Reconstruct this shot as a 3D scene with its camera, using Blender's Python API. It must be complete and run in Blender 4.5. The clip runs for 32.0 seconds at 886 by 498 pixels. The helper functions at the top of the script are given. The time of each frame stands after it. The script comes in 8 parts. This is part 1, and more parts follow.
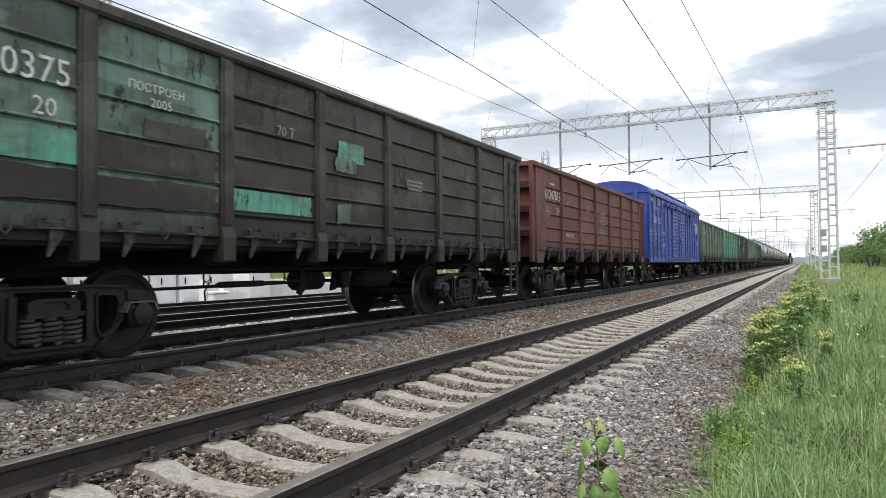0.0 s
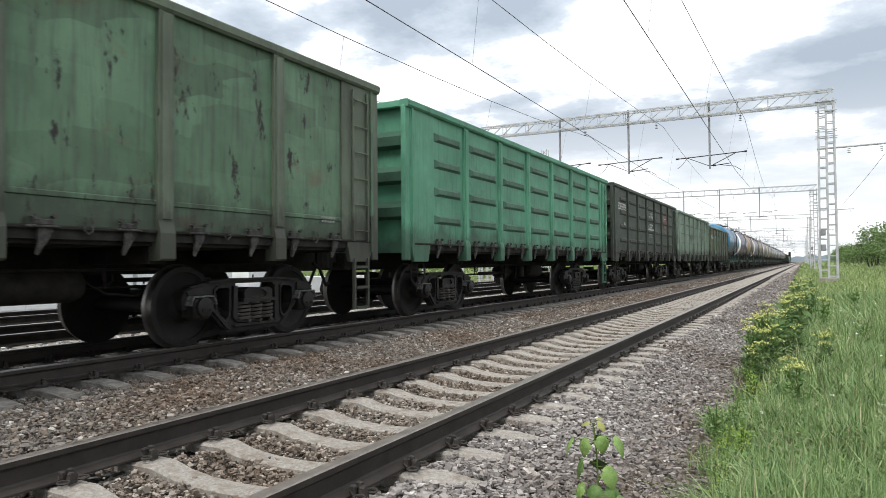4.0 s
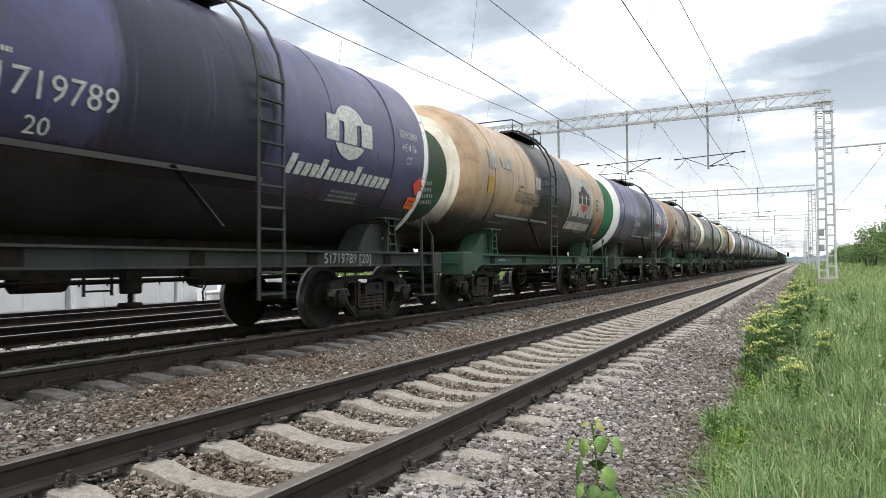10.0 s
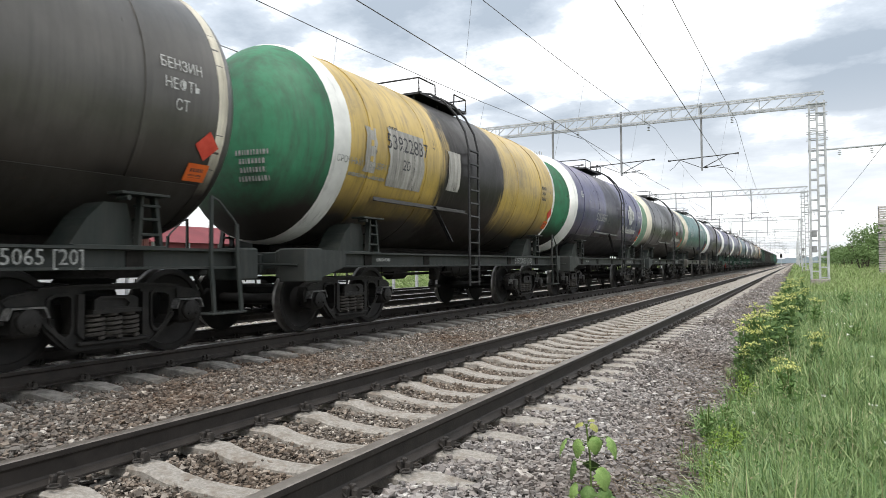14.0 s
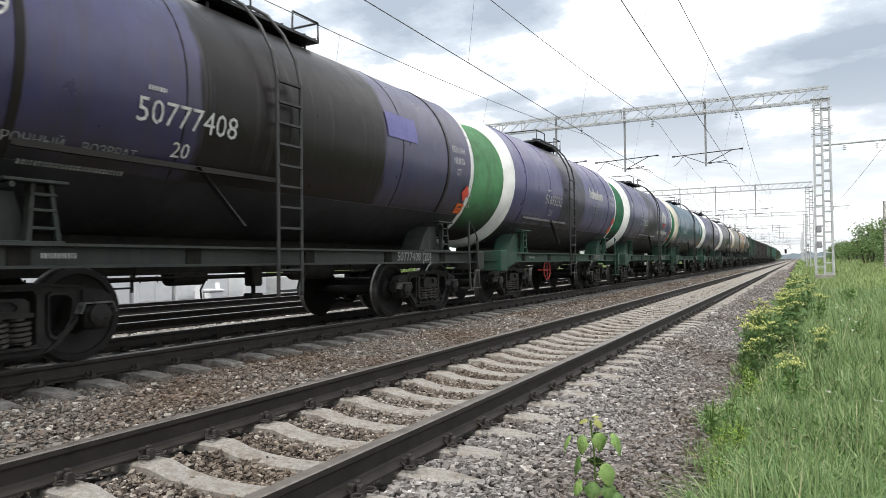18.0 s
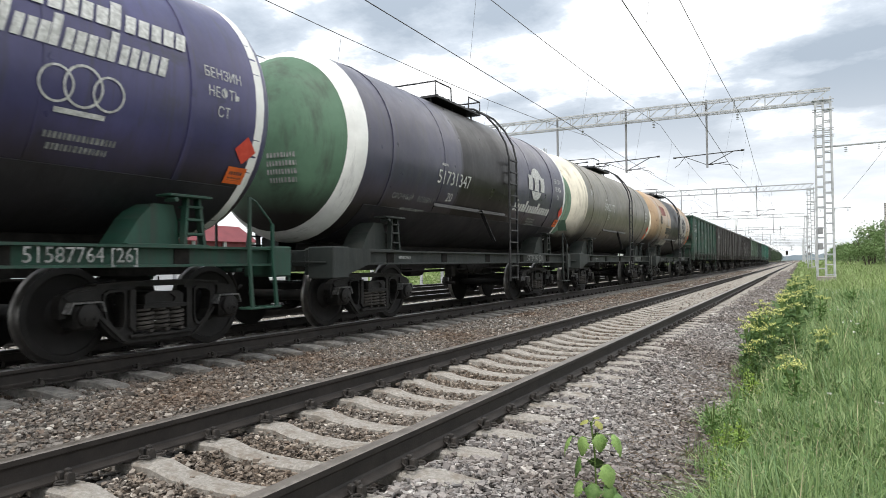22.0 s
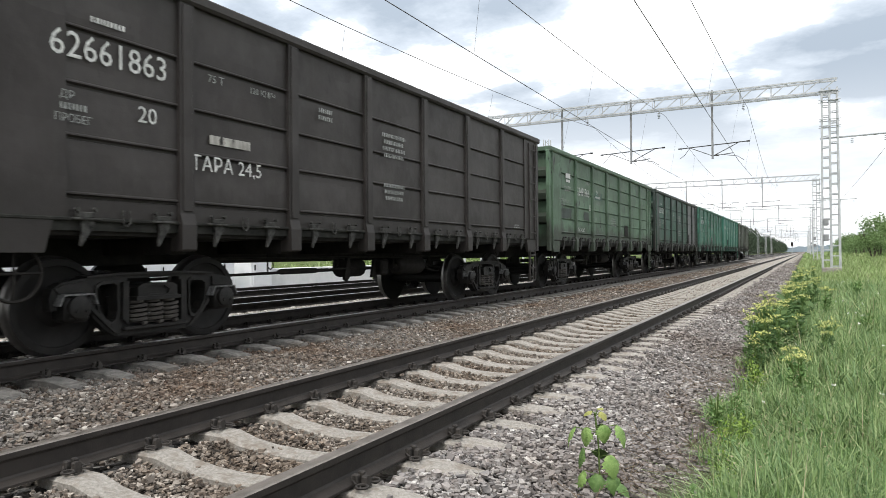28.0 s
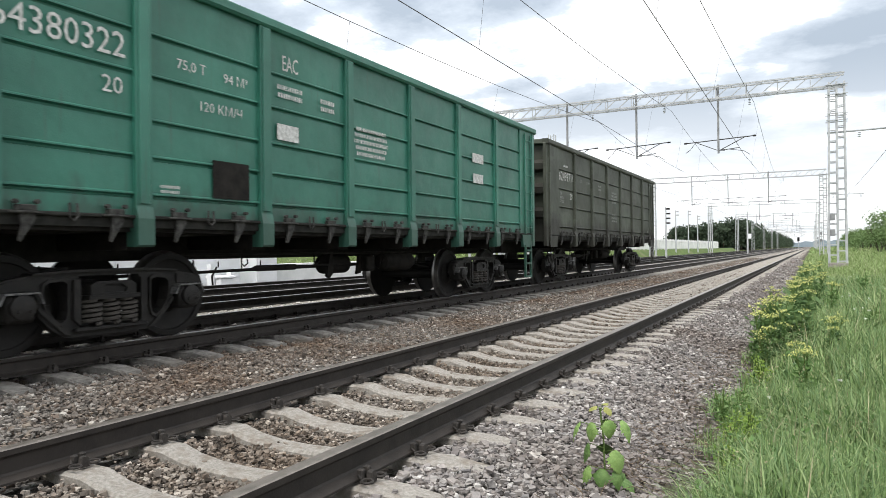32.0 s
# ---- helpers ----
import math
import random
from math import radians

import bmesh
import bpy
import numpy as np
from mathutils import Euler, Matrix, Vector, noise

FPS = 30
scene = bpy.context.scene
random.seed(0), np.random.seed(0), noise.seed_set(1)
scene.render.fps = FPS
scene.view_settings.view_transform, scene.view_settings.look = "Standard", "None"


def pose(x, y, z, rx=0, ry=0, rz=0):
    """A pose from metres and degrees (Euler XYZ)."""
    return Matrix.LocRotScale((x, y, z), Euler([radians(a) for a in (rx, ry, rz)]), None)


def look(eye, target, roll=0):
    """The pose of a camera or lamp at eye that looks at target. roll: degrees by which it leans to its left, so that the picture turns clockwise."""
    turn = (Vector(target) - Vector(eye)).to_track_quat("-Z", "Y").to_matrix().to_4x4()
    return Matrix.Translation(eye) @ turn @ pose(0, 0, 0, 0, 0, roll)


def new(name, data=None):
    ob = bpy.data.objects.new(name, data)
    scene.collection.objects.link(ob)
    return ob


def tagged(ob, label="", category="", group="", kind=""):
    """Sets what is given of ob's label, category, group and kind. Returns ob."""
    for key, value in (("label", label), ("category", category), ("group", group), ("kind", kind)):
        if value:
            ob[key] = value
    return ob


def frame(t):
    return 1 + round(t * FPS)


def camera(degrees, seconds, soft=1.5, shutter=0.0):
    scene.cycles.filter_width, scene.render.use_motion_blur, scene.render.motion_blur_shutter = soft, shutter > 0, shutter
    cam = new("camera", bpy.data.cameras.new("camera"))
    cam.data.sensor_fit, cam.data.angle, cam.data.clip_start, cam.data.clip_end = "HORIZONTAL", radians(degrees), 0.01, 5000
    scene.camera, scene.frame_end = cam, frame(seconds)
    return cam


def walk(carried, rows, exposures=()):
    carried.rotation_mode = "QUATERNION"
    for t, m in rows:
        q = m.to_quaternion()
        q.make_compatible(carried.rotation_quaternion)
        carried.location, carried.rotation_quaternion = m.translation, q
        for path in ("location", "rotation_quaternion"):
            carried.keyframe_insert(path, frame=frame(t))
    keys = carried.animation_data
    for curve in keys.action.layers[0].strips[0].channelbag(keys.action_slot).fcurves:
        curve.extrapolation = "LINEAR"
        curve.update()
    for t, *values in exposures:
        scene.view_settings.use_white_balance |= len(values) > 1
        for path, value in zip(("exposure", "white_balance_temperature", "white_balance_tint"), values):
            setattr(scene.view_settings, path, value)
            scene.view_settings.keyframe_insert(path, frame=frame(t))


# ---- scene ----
# ---- camera ----
# Tracks run along +y; z = 0 is the rail top of the nearer track, whose centre line is x = 0.
EYE = (2.955, 0.0, 1.019)
# seconds, turn to the left, tilt up and lean in degrees
PATH = [
    (0, 27.96, 1.38, -0.53), (0.5, 27.93, 1.42, -0.50), (1, 27.91, 1.43, -0.47), (1.5, 27.90, 1.43, -0.46), (2, 27.87, 1.44, -0.46),
    (2.5, 27.87, 1.43, -0.47), (3, 27.87, 1.40, -0.47), (3.5, 27.90, 1.34, -0.47), (5.5, 27.88, 1.15, -0.41), (6, 27.84, 1.13, -0.40),
    (6.5, 27.81, 1.14, -0.41), (7, 27.81, 1.17, -0.44), (7.5, 27.81, 1.22, -0.47), (8, 27.84, 1.27, -0.50), (8.5, 27.86, 1.29, -0.52),
    (9, 27.85, 1.30, -0.54), (9.5, 27.83, 1.32, -0.55), (10, 27.81, 1.34, -0.55), (10.5, 27.79, 1.36, -0.54), (11, 27.76, 1.38, -0.53),
    (11.5, 27.71, 1.41, -0.53), (12, 27.64, 1.42, -0.53), (12.5, 27.57, 1.40, -0.52), (13, 27.48, 1.38, -0.52), (13.5, 27.40, 1.40, -0.51),
    (14, 27.34, 1.41, -0.50), (14.5, 27.29, 1.41, -0.52), (16.5, 27.46, 1.23, -0.65), (17, 27.53, 1.19, -0.68), (17.5, 27.60, 1.16, -0.69),
    (18, 27.65, 1.14, -0.69), (18.5, 27.71, 1.13, -0.69), (19, 27.76, 1.15, -0.68), (19.5, 27.78, 1.18, -0.66), (20, 27.80, 1.20, -0.64),
    (20.5, 27.80, 1.22, -0.62), (21, 27.78, 1.23, -0.59), (21.5, 27.75, 1.22, -0.57), (22, 27.73, 1.20, -0.54), (22.5, 27.72, 1.17, -0.52),
    (23, 27.69, 1.15, -0.50), (23.5, 27.67, 1.12, -0.48), (24, 27.62, 1.11, -0.48), (24.5, 27.58, 1.11, -0.48), (25, 27.57, 1.09, -0.50),
    (25.5, 27.62, 1.05, -0.51), (27.5, 28.05, 0.55, -0.52), (28, 28.09, 0.47, -0.52), (28.5, 28.15, 0.36, -0.51), (29, 28.20, 0.27, -0.49),
    (29.5, 28.25, 0.19, -0.47), (30, 28.31, 0.12, -0.47), (30.5, 28.36, 0.08, -0.48), (31, 28.39, 0.06, -0.49), (31.5, 28.45, 0.06, -0.53),
    (32, 28.51, 0.08, -0.57),
]
cam = camera(66.2, 32.0, soft=0.6, shutter=0.06)
walk(cam, [(t, pose(*EYE, 90 + tilt, 0, turn) @ pose(0, 0, 0, 0, 0, lean)) for t, turn, tilt, lean in PATH],
     exposures=[(0, 0.10), (24, 0.10), (28, 0.2), (32, 0.22)])

# ---- light ----
SUN_UP, SUN_TURN = 58.0, 172.0          # height and bearing (from +y towards +x) in degrees
world = bpy.data.worlds.new("overcast_sky")
scene.world = world
world.use_nodes = True


def sky_nodes():
    nt = world.node_tree
    nt.nodes.clear()
    N, L = nt.nodes.new, nt.links.new
    out, bg = N("ShaderNodeOutputWorld"), N("ShaderNodeBackground")
    sky = N("ShaderNodeTexSky")
    sky.sky_type, sky.sun_disc = "NISHITA", False
    sky.sun_elevation, sky.sun_rotation = radians(SUN_UP), radians(SUN_TURN)
    co, sep = N("ShaderNodeTexCoord"), N("ShaderNodeSeparateXYZ")
    L(co.outputs["Generated"], sep.inputs[0])
    hz = N("ShaderNodeMath"); hz.operation = "MAXIMUM"; hz.inputs[1].default_value = 0.0
    L(sep.outputs["Z"], hz.inputs[0])
    ad = N("ShaderNodeMath"); ad.inputs[1].default_value = 0.16
    L(hz.outputs[0], ad.inputs[0])
    cx, cy = N("ShaderNodeMath"), N("ShaderNodeMath")
    for m, ax in ((cx, "X"), (cy, "Y")):
        m.operation = "DIVIDE"
        L(sep.outputs[ax], m.inputs[0]); L(ad.outputs[0], m.inputs[1])
    comb = N("ShaderNodeCombineXYZ")
    L(cx.outputs[0], comb.inputs[0]); L(cy.outputs[0], comb.inputs[1])
    comb.inputs[2].default_value = 5.2
    big = N("ShaderNodeTexNoise")
    big.inputs["Scale"].default_value, big.inputs["Detail"].default_value = 0.95, 7.0
    big.inputs["Roughness"].default_value = 0.55
    L(comb.outputs[0], big.inputs["Vector"])
    # broad cloud banks: the fine noise is pulled down where they hang
    fluff = N("ShaderNodeTexNoise")
    fluff.inputs["Scale"].default_value, fluff.inputs["Detail"].default_value, fluff.inputs["Roughness"].default_value = 3.4, 8.0, 0.6
    L(comb.outputs[0], fluff.inputs["Vector"])
    both = N("ShaderNodeMath"); both.operation = "MULTIPLY_ADD"; both.inputs[1].default_value = 0.44
    off = N("ShaderNodeMath"); off.operation = "SUBTRACT"; off.inputs[1].default_value = 0.22
    L(fluff.outputs["Fac"], both.inputs[0]); L(big.outputs["Fac"], off.inputs[0]); L(off.outputs[0], both.inputs[2])
    dense = both.outputs[0]
    for px, py, wx, wy, deep in CLOUD_BANKS:
        mp = N("ShaderNodeMapping"); mp.vector_type = "TEXTURE"
        mp.inputs["Location"].default_value, mp.inputs["Scale"].default_value = (px, py, 5.2), (wx, wy, 1.0)
        L(comb.outputs[0], mp.inputs["Vector"])
        ln = N("ShaderNodeVectorMath"); ln.operation = "LENGTH"; L(mp.outputs[0], ln.inputs[0])
        dip = N("ShaderNodeMapRange"); dip.interpolation_type = "SMOOTHSTEP"
        dip.inputs["From Min"].default_value, dip.inputs["From Max"].default_value = 0.3, 1.35
        dip.inputs["To Min"].default_value, dip.inputs["To Max"].default_value = deep, 0.0
        L(ln.outputs["Value"], dip.inputs["Value"])
        sub = N("ShaderNodeMath"); sub.operation = "SUBTRACT"
        L(dense, sub.inputs[0]); L(dip.outputs[0], sub.inputs[1])
        dense = sub.outputs[0]
    ramp = N("ShaderNodeValToRGB")
    e = ramp.color_ramp.elements
    e[0].position, e[0].color = 0.34, (0.32, 0.37, 0.43, 1)
    e[1].position, e[1].color = 0.545, (1.0, 1.0, 1.0, 1)
    mid = e.new(0.455); mid.color = (0.50, 0.55, 0.61, 1)
    L(dense, ramp.inputs[0])
    haze = N("ShaderNodeMapRange"); haze.interpolation_type = "SMOOTHSTEP"
    haze.inputs["From Min"].default_value, haze.inputs["From Max"].default_value = 0.05, 0.26
    haze.inputs["To Min"].default_value, haze.inputs["To Max"].default_value = 0.38, 1.0
    L(hz.outputs[0], haze.inputs["Value"])
    fade = N("ShaderNodeMix"); fade.data_type = "RGBA"
    L(haze.outputs[0], fade.inputs[0]); fade.inputs[6].default_value = (0.93, 0.95, 0.98, 1)
    L(ramp.outputs[0], fade.inputs[7])
    gain = N("ShaderNodeMix"); gain.data_type = "RGBA"; gain.blend_type = "MULTIPLY"; gain.inputs[0].default_value = 1.0
    L(fade.outputs[2], gain.inputs[6])
    gain.inputs[7].default_value = (CLOUD, CLOUD, CLOUD, 1)
    mix = N("ShaderNodeMix"); mix.data_type = "RGBA"; mix.inputs[0].default_value = 0.90
    L(sky.outputs[0], mix.inputs[6]); L(gain.outputs[2], mix.inputs[7])
    lift = N("ShaderNodeMath"); lift.operation = "MULTIPLY_ADD"
    lift.inputs[1].default_value, lift.inputs[2].default_value = 0.66, 0.72
    L(hz.outputs[0], lift.inputs[0])
    over = N("ShaderNodeMix"); over.data_type = "RGBA"; over.blend_type = "MULTIPLY"; over.inputs[0].default_value = 1.0
    L(mix.outputs[2], over.inputs[6]); L(lift.outputs[0], over.inputs[7])
    L(over.outputs[2], bg.inputs["Color"])
    bg.inputs["Strength"].default_value = 0.10
    L(bg.outputs[0], out.inputs[0])


CLOUD = 17.0
CLOUD_BANKS = ((-0.78, 1.62, 0.43, 0.28, 0.34), (-1.22, 1.42, 0.25, 0.14, 0.10), (0.20, 2.64, 0.20, 0.19, 0.20), (0.10, 2.25, 0.22, 0.10, 0.12), (0.32, 3.05, 0.14, 0.25, 0.07), (-0.92, 2.30, 0.26, 0.06, 0.05), (-0.36, 2.12, 0.26, 0.30, -0.11), (-1.25, 2.0, 0.30, 0.25, -0.08), (0.05, 2.42, 0.16, 0.05, -0.06))
sky_nodes()
sun = new("sun", bpy.data.lights.new("sun", "SUN"))
sun.data.energy, sun.data.angle, sun.data.color = 2.3, radians(24), (1.0, 0.97, 0.92)
a, b = radians(SUN_UP), radians(SUN_TURN)
sun.matrix_world = look((math.sin(b) * math.cos(a) * 50, math.cos(b) * math.cos(a) * 50, math.sin(a) * 50), (0, 0, 0))
tagged(sun, "soft sun behind thin cloud", "sun", kind="structure")


# ---- materials ----
def shader(name, rough=0.7, metal=0.0):
    m = bpy.data.materials.new(name)
    m.use_nodes = True
    nt = m.node_tree
    b = nt.nodes["Principled BSDF"]
    b.inputs["Roughness"].default_value, b.inputs["Metallic"].default_value = rough, metal
    b.inputs["Specular IOR Level"].default_value = 0.12 if rough > 0.72 else 0.3 if rough > 0.5 else 0.5
    return m, nt, b


def coords(nt, spread=37.0, stretch=(1, 1, 1)):
    """Object coordinates, shifted by a random amount from piece to piece."""
    N, L = nt.nodes.new, nt.links.new
    co, info = N("ShaderNodeTexCoord"), N("ShaderNodeObjectInfo")
    mul, add = N("ShaderNodeMath"), N("ShaderNodeVectorMath")
    mul.operation = "MULTIPLY"; mul.inputs[1].default_value = spread
    L(info.outputs["Random"], mul.inputs[0])
    L(co.outputs["Object"], add.inputs[0]); L(mul.outputs[0], add.inputs[1])
    sc = N("ShaderNodeVectorMath"); sc.operation = "MULTIPLY"; sc.inputs[1].default_value = stretch
    L(add.outputs[0], sc.inputs[0])
    return sc.outputs[0]


def grain(nt, vec, scale, detail=4.0, rough=0.6):
    n = nt.nodes.new("ShaderNodeTexNoise")
    n.inputs["Scale"].default_value, n.inputs["Detail"].default_value, n.inputs["Roughness"].default_value = scale, detail, rough
    nt.links.new(vec, n.inputs["Vector"])
    return n.outputs["Fac"]


def step(nt, fac, lo, hi):
    r = nt.nodes.new("ShaderNodeMapRange")
    r.inputs["From Min"].default_value, r.inputs["From Max"].default_value = lo, hi
    nt.links.new(fac, r.inputs["Value"])
    return r.outputs["Result"]


def blend(nt, fac, one, two, mode="MIX"):
    m = nt.nodes.new("ShaderNodeMix")
    m.data_type, m.blend_type = "RGBA", mode
    for sock, v in ((m.inputs[0], fac), (m.inputs[6], one), (m.inputs[7], two)):
        if isinstance(v, (int, float)):
            sock.default_value = v
        elif isinstance(v, tuple):
            sock.default_value = (*v[:3], 1)
        else:
            nt.links.new(v, sock)
    return m.outputs[2]


def relief(nt, b, fac, depth=0.004, strength=0.5):
    u = nt.nodes.new("ShaderNodeBump")
    u.inputs["Distance"].default_value, u.inputs["Strength"].default_value = depth, strength
    nt.links.new(fac, u.inputs["Height"])
    nt.links.new(u.outputs[0], b.inputs["Normal"])


PAINTS = {}


def dull(nt, mask):
    """Gloss that falls where a dried crust lies."""
    r = nt.nodes.new("ShaderNodeMapRange")
    r.inputs["To Min"].default_value, r.inputs["To Max"].default_value = 0.5, 0.18
    nt.links.new(mask, r.inputs["Value"])
    return r.outputs[0]


def painted(name, col, dirt=0.35, patch=None, patchy=0.0, rust=0.3, rough=0.55, dirt_col=(0.045, 0.042, 0.038), spill=None, splash_shade=0.0, blocks=0.0, smear=0.0, spill_w=1.5, grime=0.0):
    """Weathered paint on steel: fading, grime streaks that run down, rust spots, repaired patches."""
    m, nt, b = shader(name, rough)
    PAINTS[m.name] = dict(col=col, dirt=dirt, patch=patch, patchy=patchy, rust=rust, rough=rough, dirt_col=dirt_col, splash_shade=splash_shade, grime=grime)
    v = coords(nt)
    vs = coords(nt, 23.0, (1.0, 5.0, 0.35))
    fade = step(nt, grain(nt, v, 0.9, 5), 0.35, 0.7)
    c = blend(nt, fade, tuple(x * 0.75 for x in col), tuple(min(1, x * 1.18 + 0.01) for x in col))
    if patch:
        vb = coords(nt, 11.0, (1.0, 1.4, 2.6))
        c = blend(nt, step(nt, grain(nt, vb, 0.9, 6, 0.65), 0.60 - patchy, 0.72 - patchy), c, blend(nt, 0.3, patch, c))
    if blocks:
        # planks and squares touched up at other times, in cells longer than high
        vor = nt.nodes.new("ShaderNodeTexVoronoi"); vor.inputs["Scale"].default_value = 1.0
        vor.distance = "CHEBYCHEV"; vor.inputs["Randomness"].default_value = 0.75
        wob = nt.nodes.new("ShaderNodeVectorMath"); wob.operation = "MULTIPLY_ADD"; wob.inputs[1].default_value = (0.0, 0.14, 0.12)
        nz = nt.nodes.new("ShaderNodeTexNoise"); nz.inputs["Scale"].default_value, nz.inputs["Detail"].default_value = 3.0, 6.0
        cell = coords(nt, 13.0, (0.0, 0.75, 2.1))
        nt.links.new(cell, nz.inputs["Vector"]); nt.links.new(nz.outputs["Color"], wob.inputs[0]); nt.links.new(cell, wob.inputs[2])
        nt.links.new(wob.outputs[0], vor.inputs["Vector"])
        sp = nt.nodes.new("ShaderNodeSeparateColor"); nt.links.new(vor.outputs["Color"], sp.inputs[0])
        tone = blend(nt, sp.outputs[0], (0.55, 0.52, 0.48), (1.35, 1.4, 1.4))
        c = blend(nt, blocks, c, blend(nt, 1.0, c, tone, "MULTIPLY"))
    soot = blend(nt, 0.25, dirt_col, c)
    c = blend(nt, step(nt, grain(nt, vs, 2.2, 7, 0.72), 0.66 - dirt * 0.5, 0.88 - dirt * 0.36), c, soot)
    c = blend(nt, step(nt, grain(nt, coords(nt, 19.0, (1.0, 1.0, 1.6)), 0.8, 8, 0.7), 0.70 - dirt * 0.35, 0.95 - dirt * 0.4), c, soot)
    if smear:
        c = blend(nt, step(nt, grain(nt, coords(nt, 31.0, (1.0, 2.4, 0.9)), 1.5, 9, 0.74), 0.665 - smear * 0.1, 0.70 - smear * 0.1), c, (0.018, 0.017, 0.016))
    # small chips and rubs that show a paler coat
    c = blend(nt, step(nt, grain(nt, coords(nt, 41.0, (1.0, 0.6, 1.4)), 9.0, 8, 0.8), 0.70 - dirt * 0.08, 0.76 - dirt * 0.08), c, blend(nt, 1.0, c, (1.5, 1.5, 1.45), "MULTIPLY"))
    if spill or splash_shade or grime:
        raw, sep = nt.nodes.new("ShaderNodeTexCoord"), nt.nodes.new("ShaderNodeSeparateXYZ")
        nt.links.new(raw.outputs["Object"], sep.inputs[0])
    if spill:
        # cargo that ran down from the filling hatch, with a ragged border
        away = nt.nodes.new("ShaderNodeMath"); away.operation = "SUBTRACT"; away.inputs[1].default_value = -0.05
        nt.links.new(sep.outputs["Y"], away.inputs[0])
        ab = nt.nodes.new("ShaderNodeMath"); ab.operation = "ABSOLUTE"; nt.links.new(away.outputs[0], ab.inputs[0])
        rag = nt.nodes.new("ShaderNodeMath"); rag.operation = "MULTIPLY_ADD"; rag.inputs[1].default_value = 1.3
        nt.links.new(grain(nt, coords(nt, 29.0, (1.0, 2.2, 0.22)), 1.6, 6, 0.65), rag.inputs[0]); nt.links.new(ab.outputs[0], rag.inputs[2])
        thin = step(nt, grain(nt, coords(nt, 7.0, (1.0, 9.0, 0.16)), 1.4, 5, 0.6), 0.58, 0.68)
        run = blend(nt, thin, spill, tuple(x * 1.7 + 0.008 for x in spill))
        wet = step(nt, rag.outputs[0], spill_w + 0.12, spill_w - 0.1)
        c = blend(nt, wet, c, run)
        # the dried crust is duller than the paint round it
        nt.links.new(dull(nt, wet), b.inputs["Specular IOR Level"])
    if splash_shade:
        # oil in tongues from below, with the tank's underside shade painted in
        up = nt.nodes.new("ShaderNodeMath"); up.operation = "MULTIPLY_ADD"; up.inputs[1].default_value = -1.5 * splash_shade
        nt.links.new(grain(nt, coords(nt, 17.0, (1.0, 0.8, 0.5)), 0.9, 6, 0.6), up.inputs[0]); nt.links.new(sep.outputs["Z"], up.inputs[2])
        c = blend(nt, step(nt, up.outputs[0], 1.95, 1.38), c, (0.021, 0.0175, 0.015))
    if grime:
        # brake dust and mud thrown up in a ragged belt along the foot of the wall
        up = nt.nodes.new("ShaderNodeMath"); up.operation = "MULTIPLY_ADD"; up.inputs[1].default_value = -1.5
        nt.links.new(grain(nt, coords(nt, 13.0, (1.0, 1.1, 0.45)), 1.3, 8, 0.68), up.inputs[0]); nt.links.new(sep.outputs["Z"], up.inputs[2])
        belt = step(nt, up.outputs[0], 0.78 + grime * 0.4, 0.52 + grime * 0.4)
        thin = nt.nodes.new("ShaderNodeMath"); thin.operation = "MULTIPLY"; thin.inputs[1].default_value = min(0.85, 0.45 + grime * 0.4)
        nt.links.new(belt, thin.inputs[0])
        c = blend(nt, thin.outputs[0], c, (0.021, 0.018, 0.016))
    if rust:
        c = blend(nt, step(nt, grain(nt, v, 5.0, 8, 0.75), 0.72 - rust * 0.18, 0.80 - rust * 0.12), c, (0.11, 0.05, 0.028))
    nt.links.new(c, b.inputs["Base Color"])
    fine = grain(nt, v, 60.0, 4)
    b.inputs["Roughness"].default_value = rough
    r = nt.nodes.new("ShaderNodeMapRange")
    r.inputs["To Min"].default_value, r.inputs["To Max"].default_value = rough - 0.12, rough + 0.18
    nt.links.new(grain(nt, v, 3.0, 4), r.inputs["Value"])
    nt.links.new(r.outputs[0], b.inputs["Roughness"])
    # dents and waves in the sheet under the fine texture of the paint
    wave = nt.nodes.new("ShaderNodeMath"); wave.operation = "MULTIPLY_ADD"; wave.inputs[1].default_value = 0.06
    nt.links.new(fine, wave.inputs[0]); nt.links.new(grain(nt, v, 1.7, 3, 0.5), wave.inputs[2])
    relief(nt, b, wave.outputs[0], 0.045 if rough > 0.4 else 0.02, 0.5)
    return m


SPILLS = {}


def spilled(body, stain):
    """The body's paint with the stain's colour run down its middle."""
    key = (body.name, stain.name)
    if key not in SPILLS:
        SPILLS[key] = painted(body.name + "_stained", **PAINTS[body.name], spill=PAINTS[stain.name]["col"], spill_w=2.1 if stain is OIL else 1.8)
    return SPILLS[key]


def mottled(name, one, two, scale=6.0, rough=0.85, metal=0.0, depth=0.006, third=None, strength=0.6):
    m, nt, b = shader(name, rough, metal)
    v = coords(nt)
    c = blend(nt, step(nt, grain(nt, v, scale, 6, 0.65), 0.3, 0.7), one, two)
    if third:
        c = blend(nt, step(nt, grain(nt, v, scale * 0.23, 5, 0.6), 0.5, 0.68), c, third)
    nt.links.new(c, b.inputs["Base Color"])
    relief(nt, b, grain(nt, v, scale * 9, 5, 0.7), depth, strength)
    return m


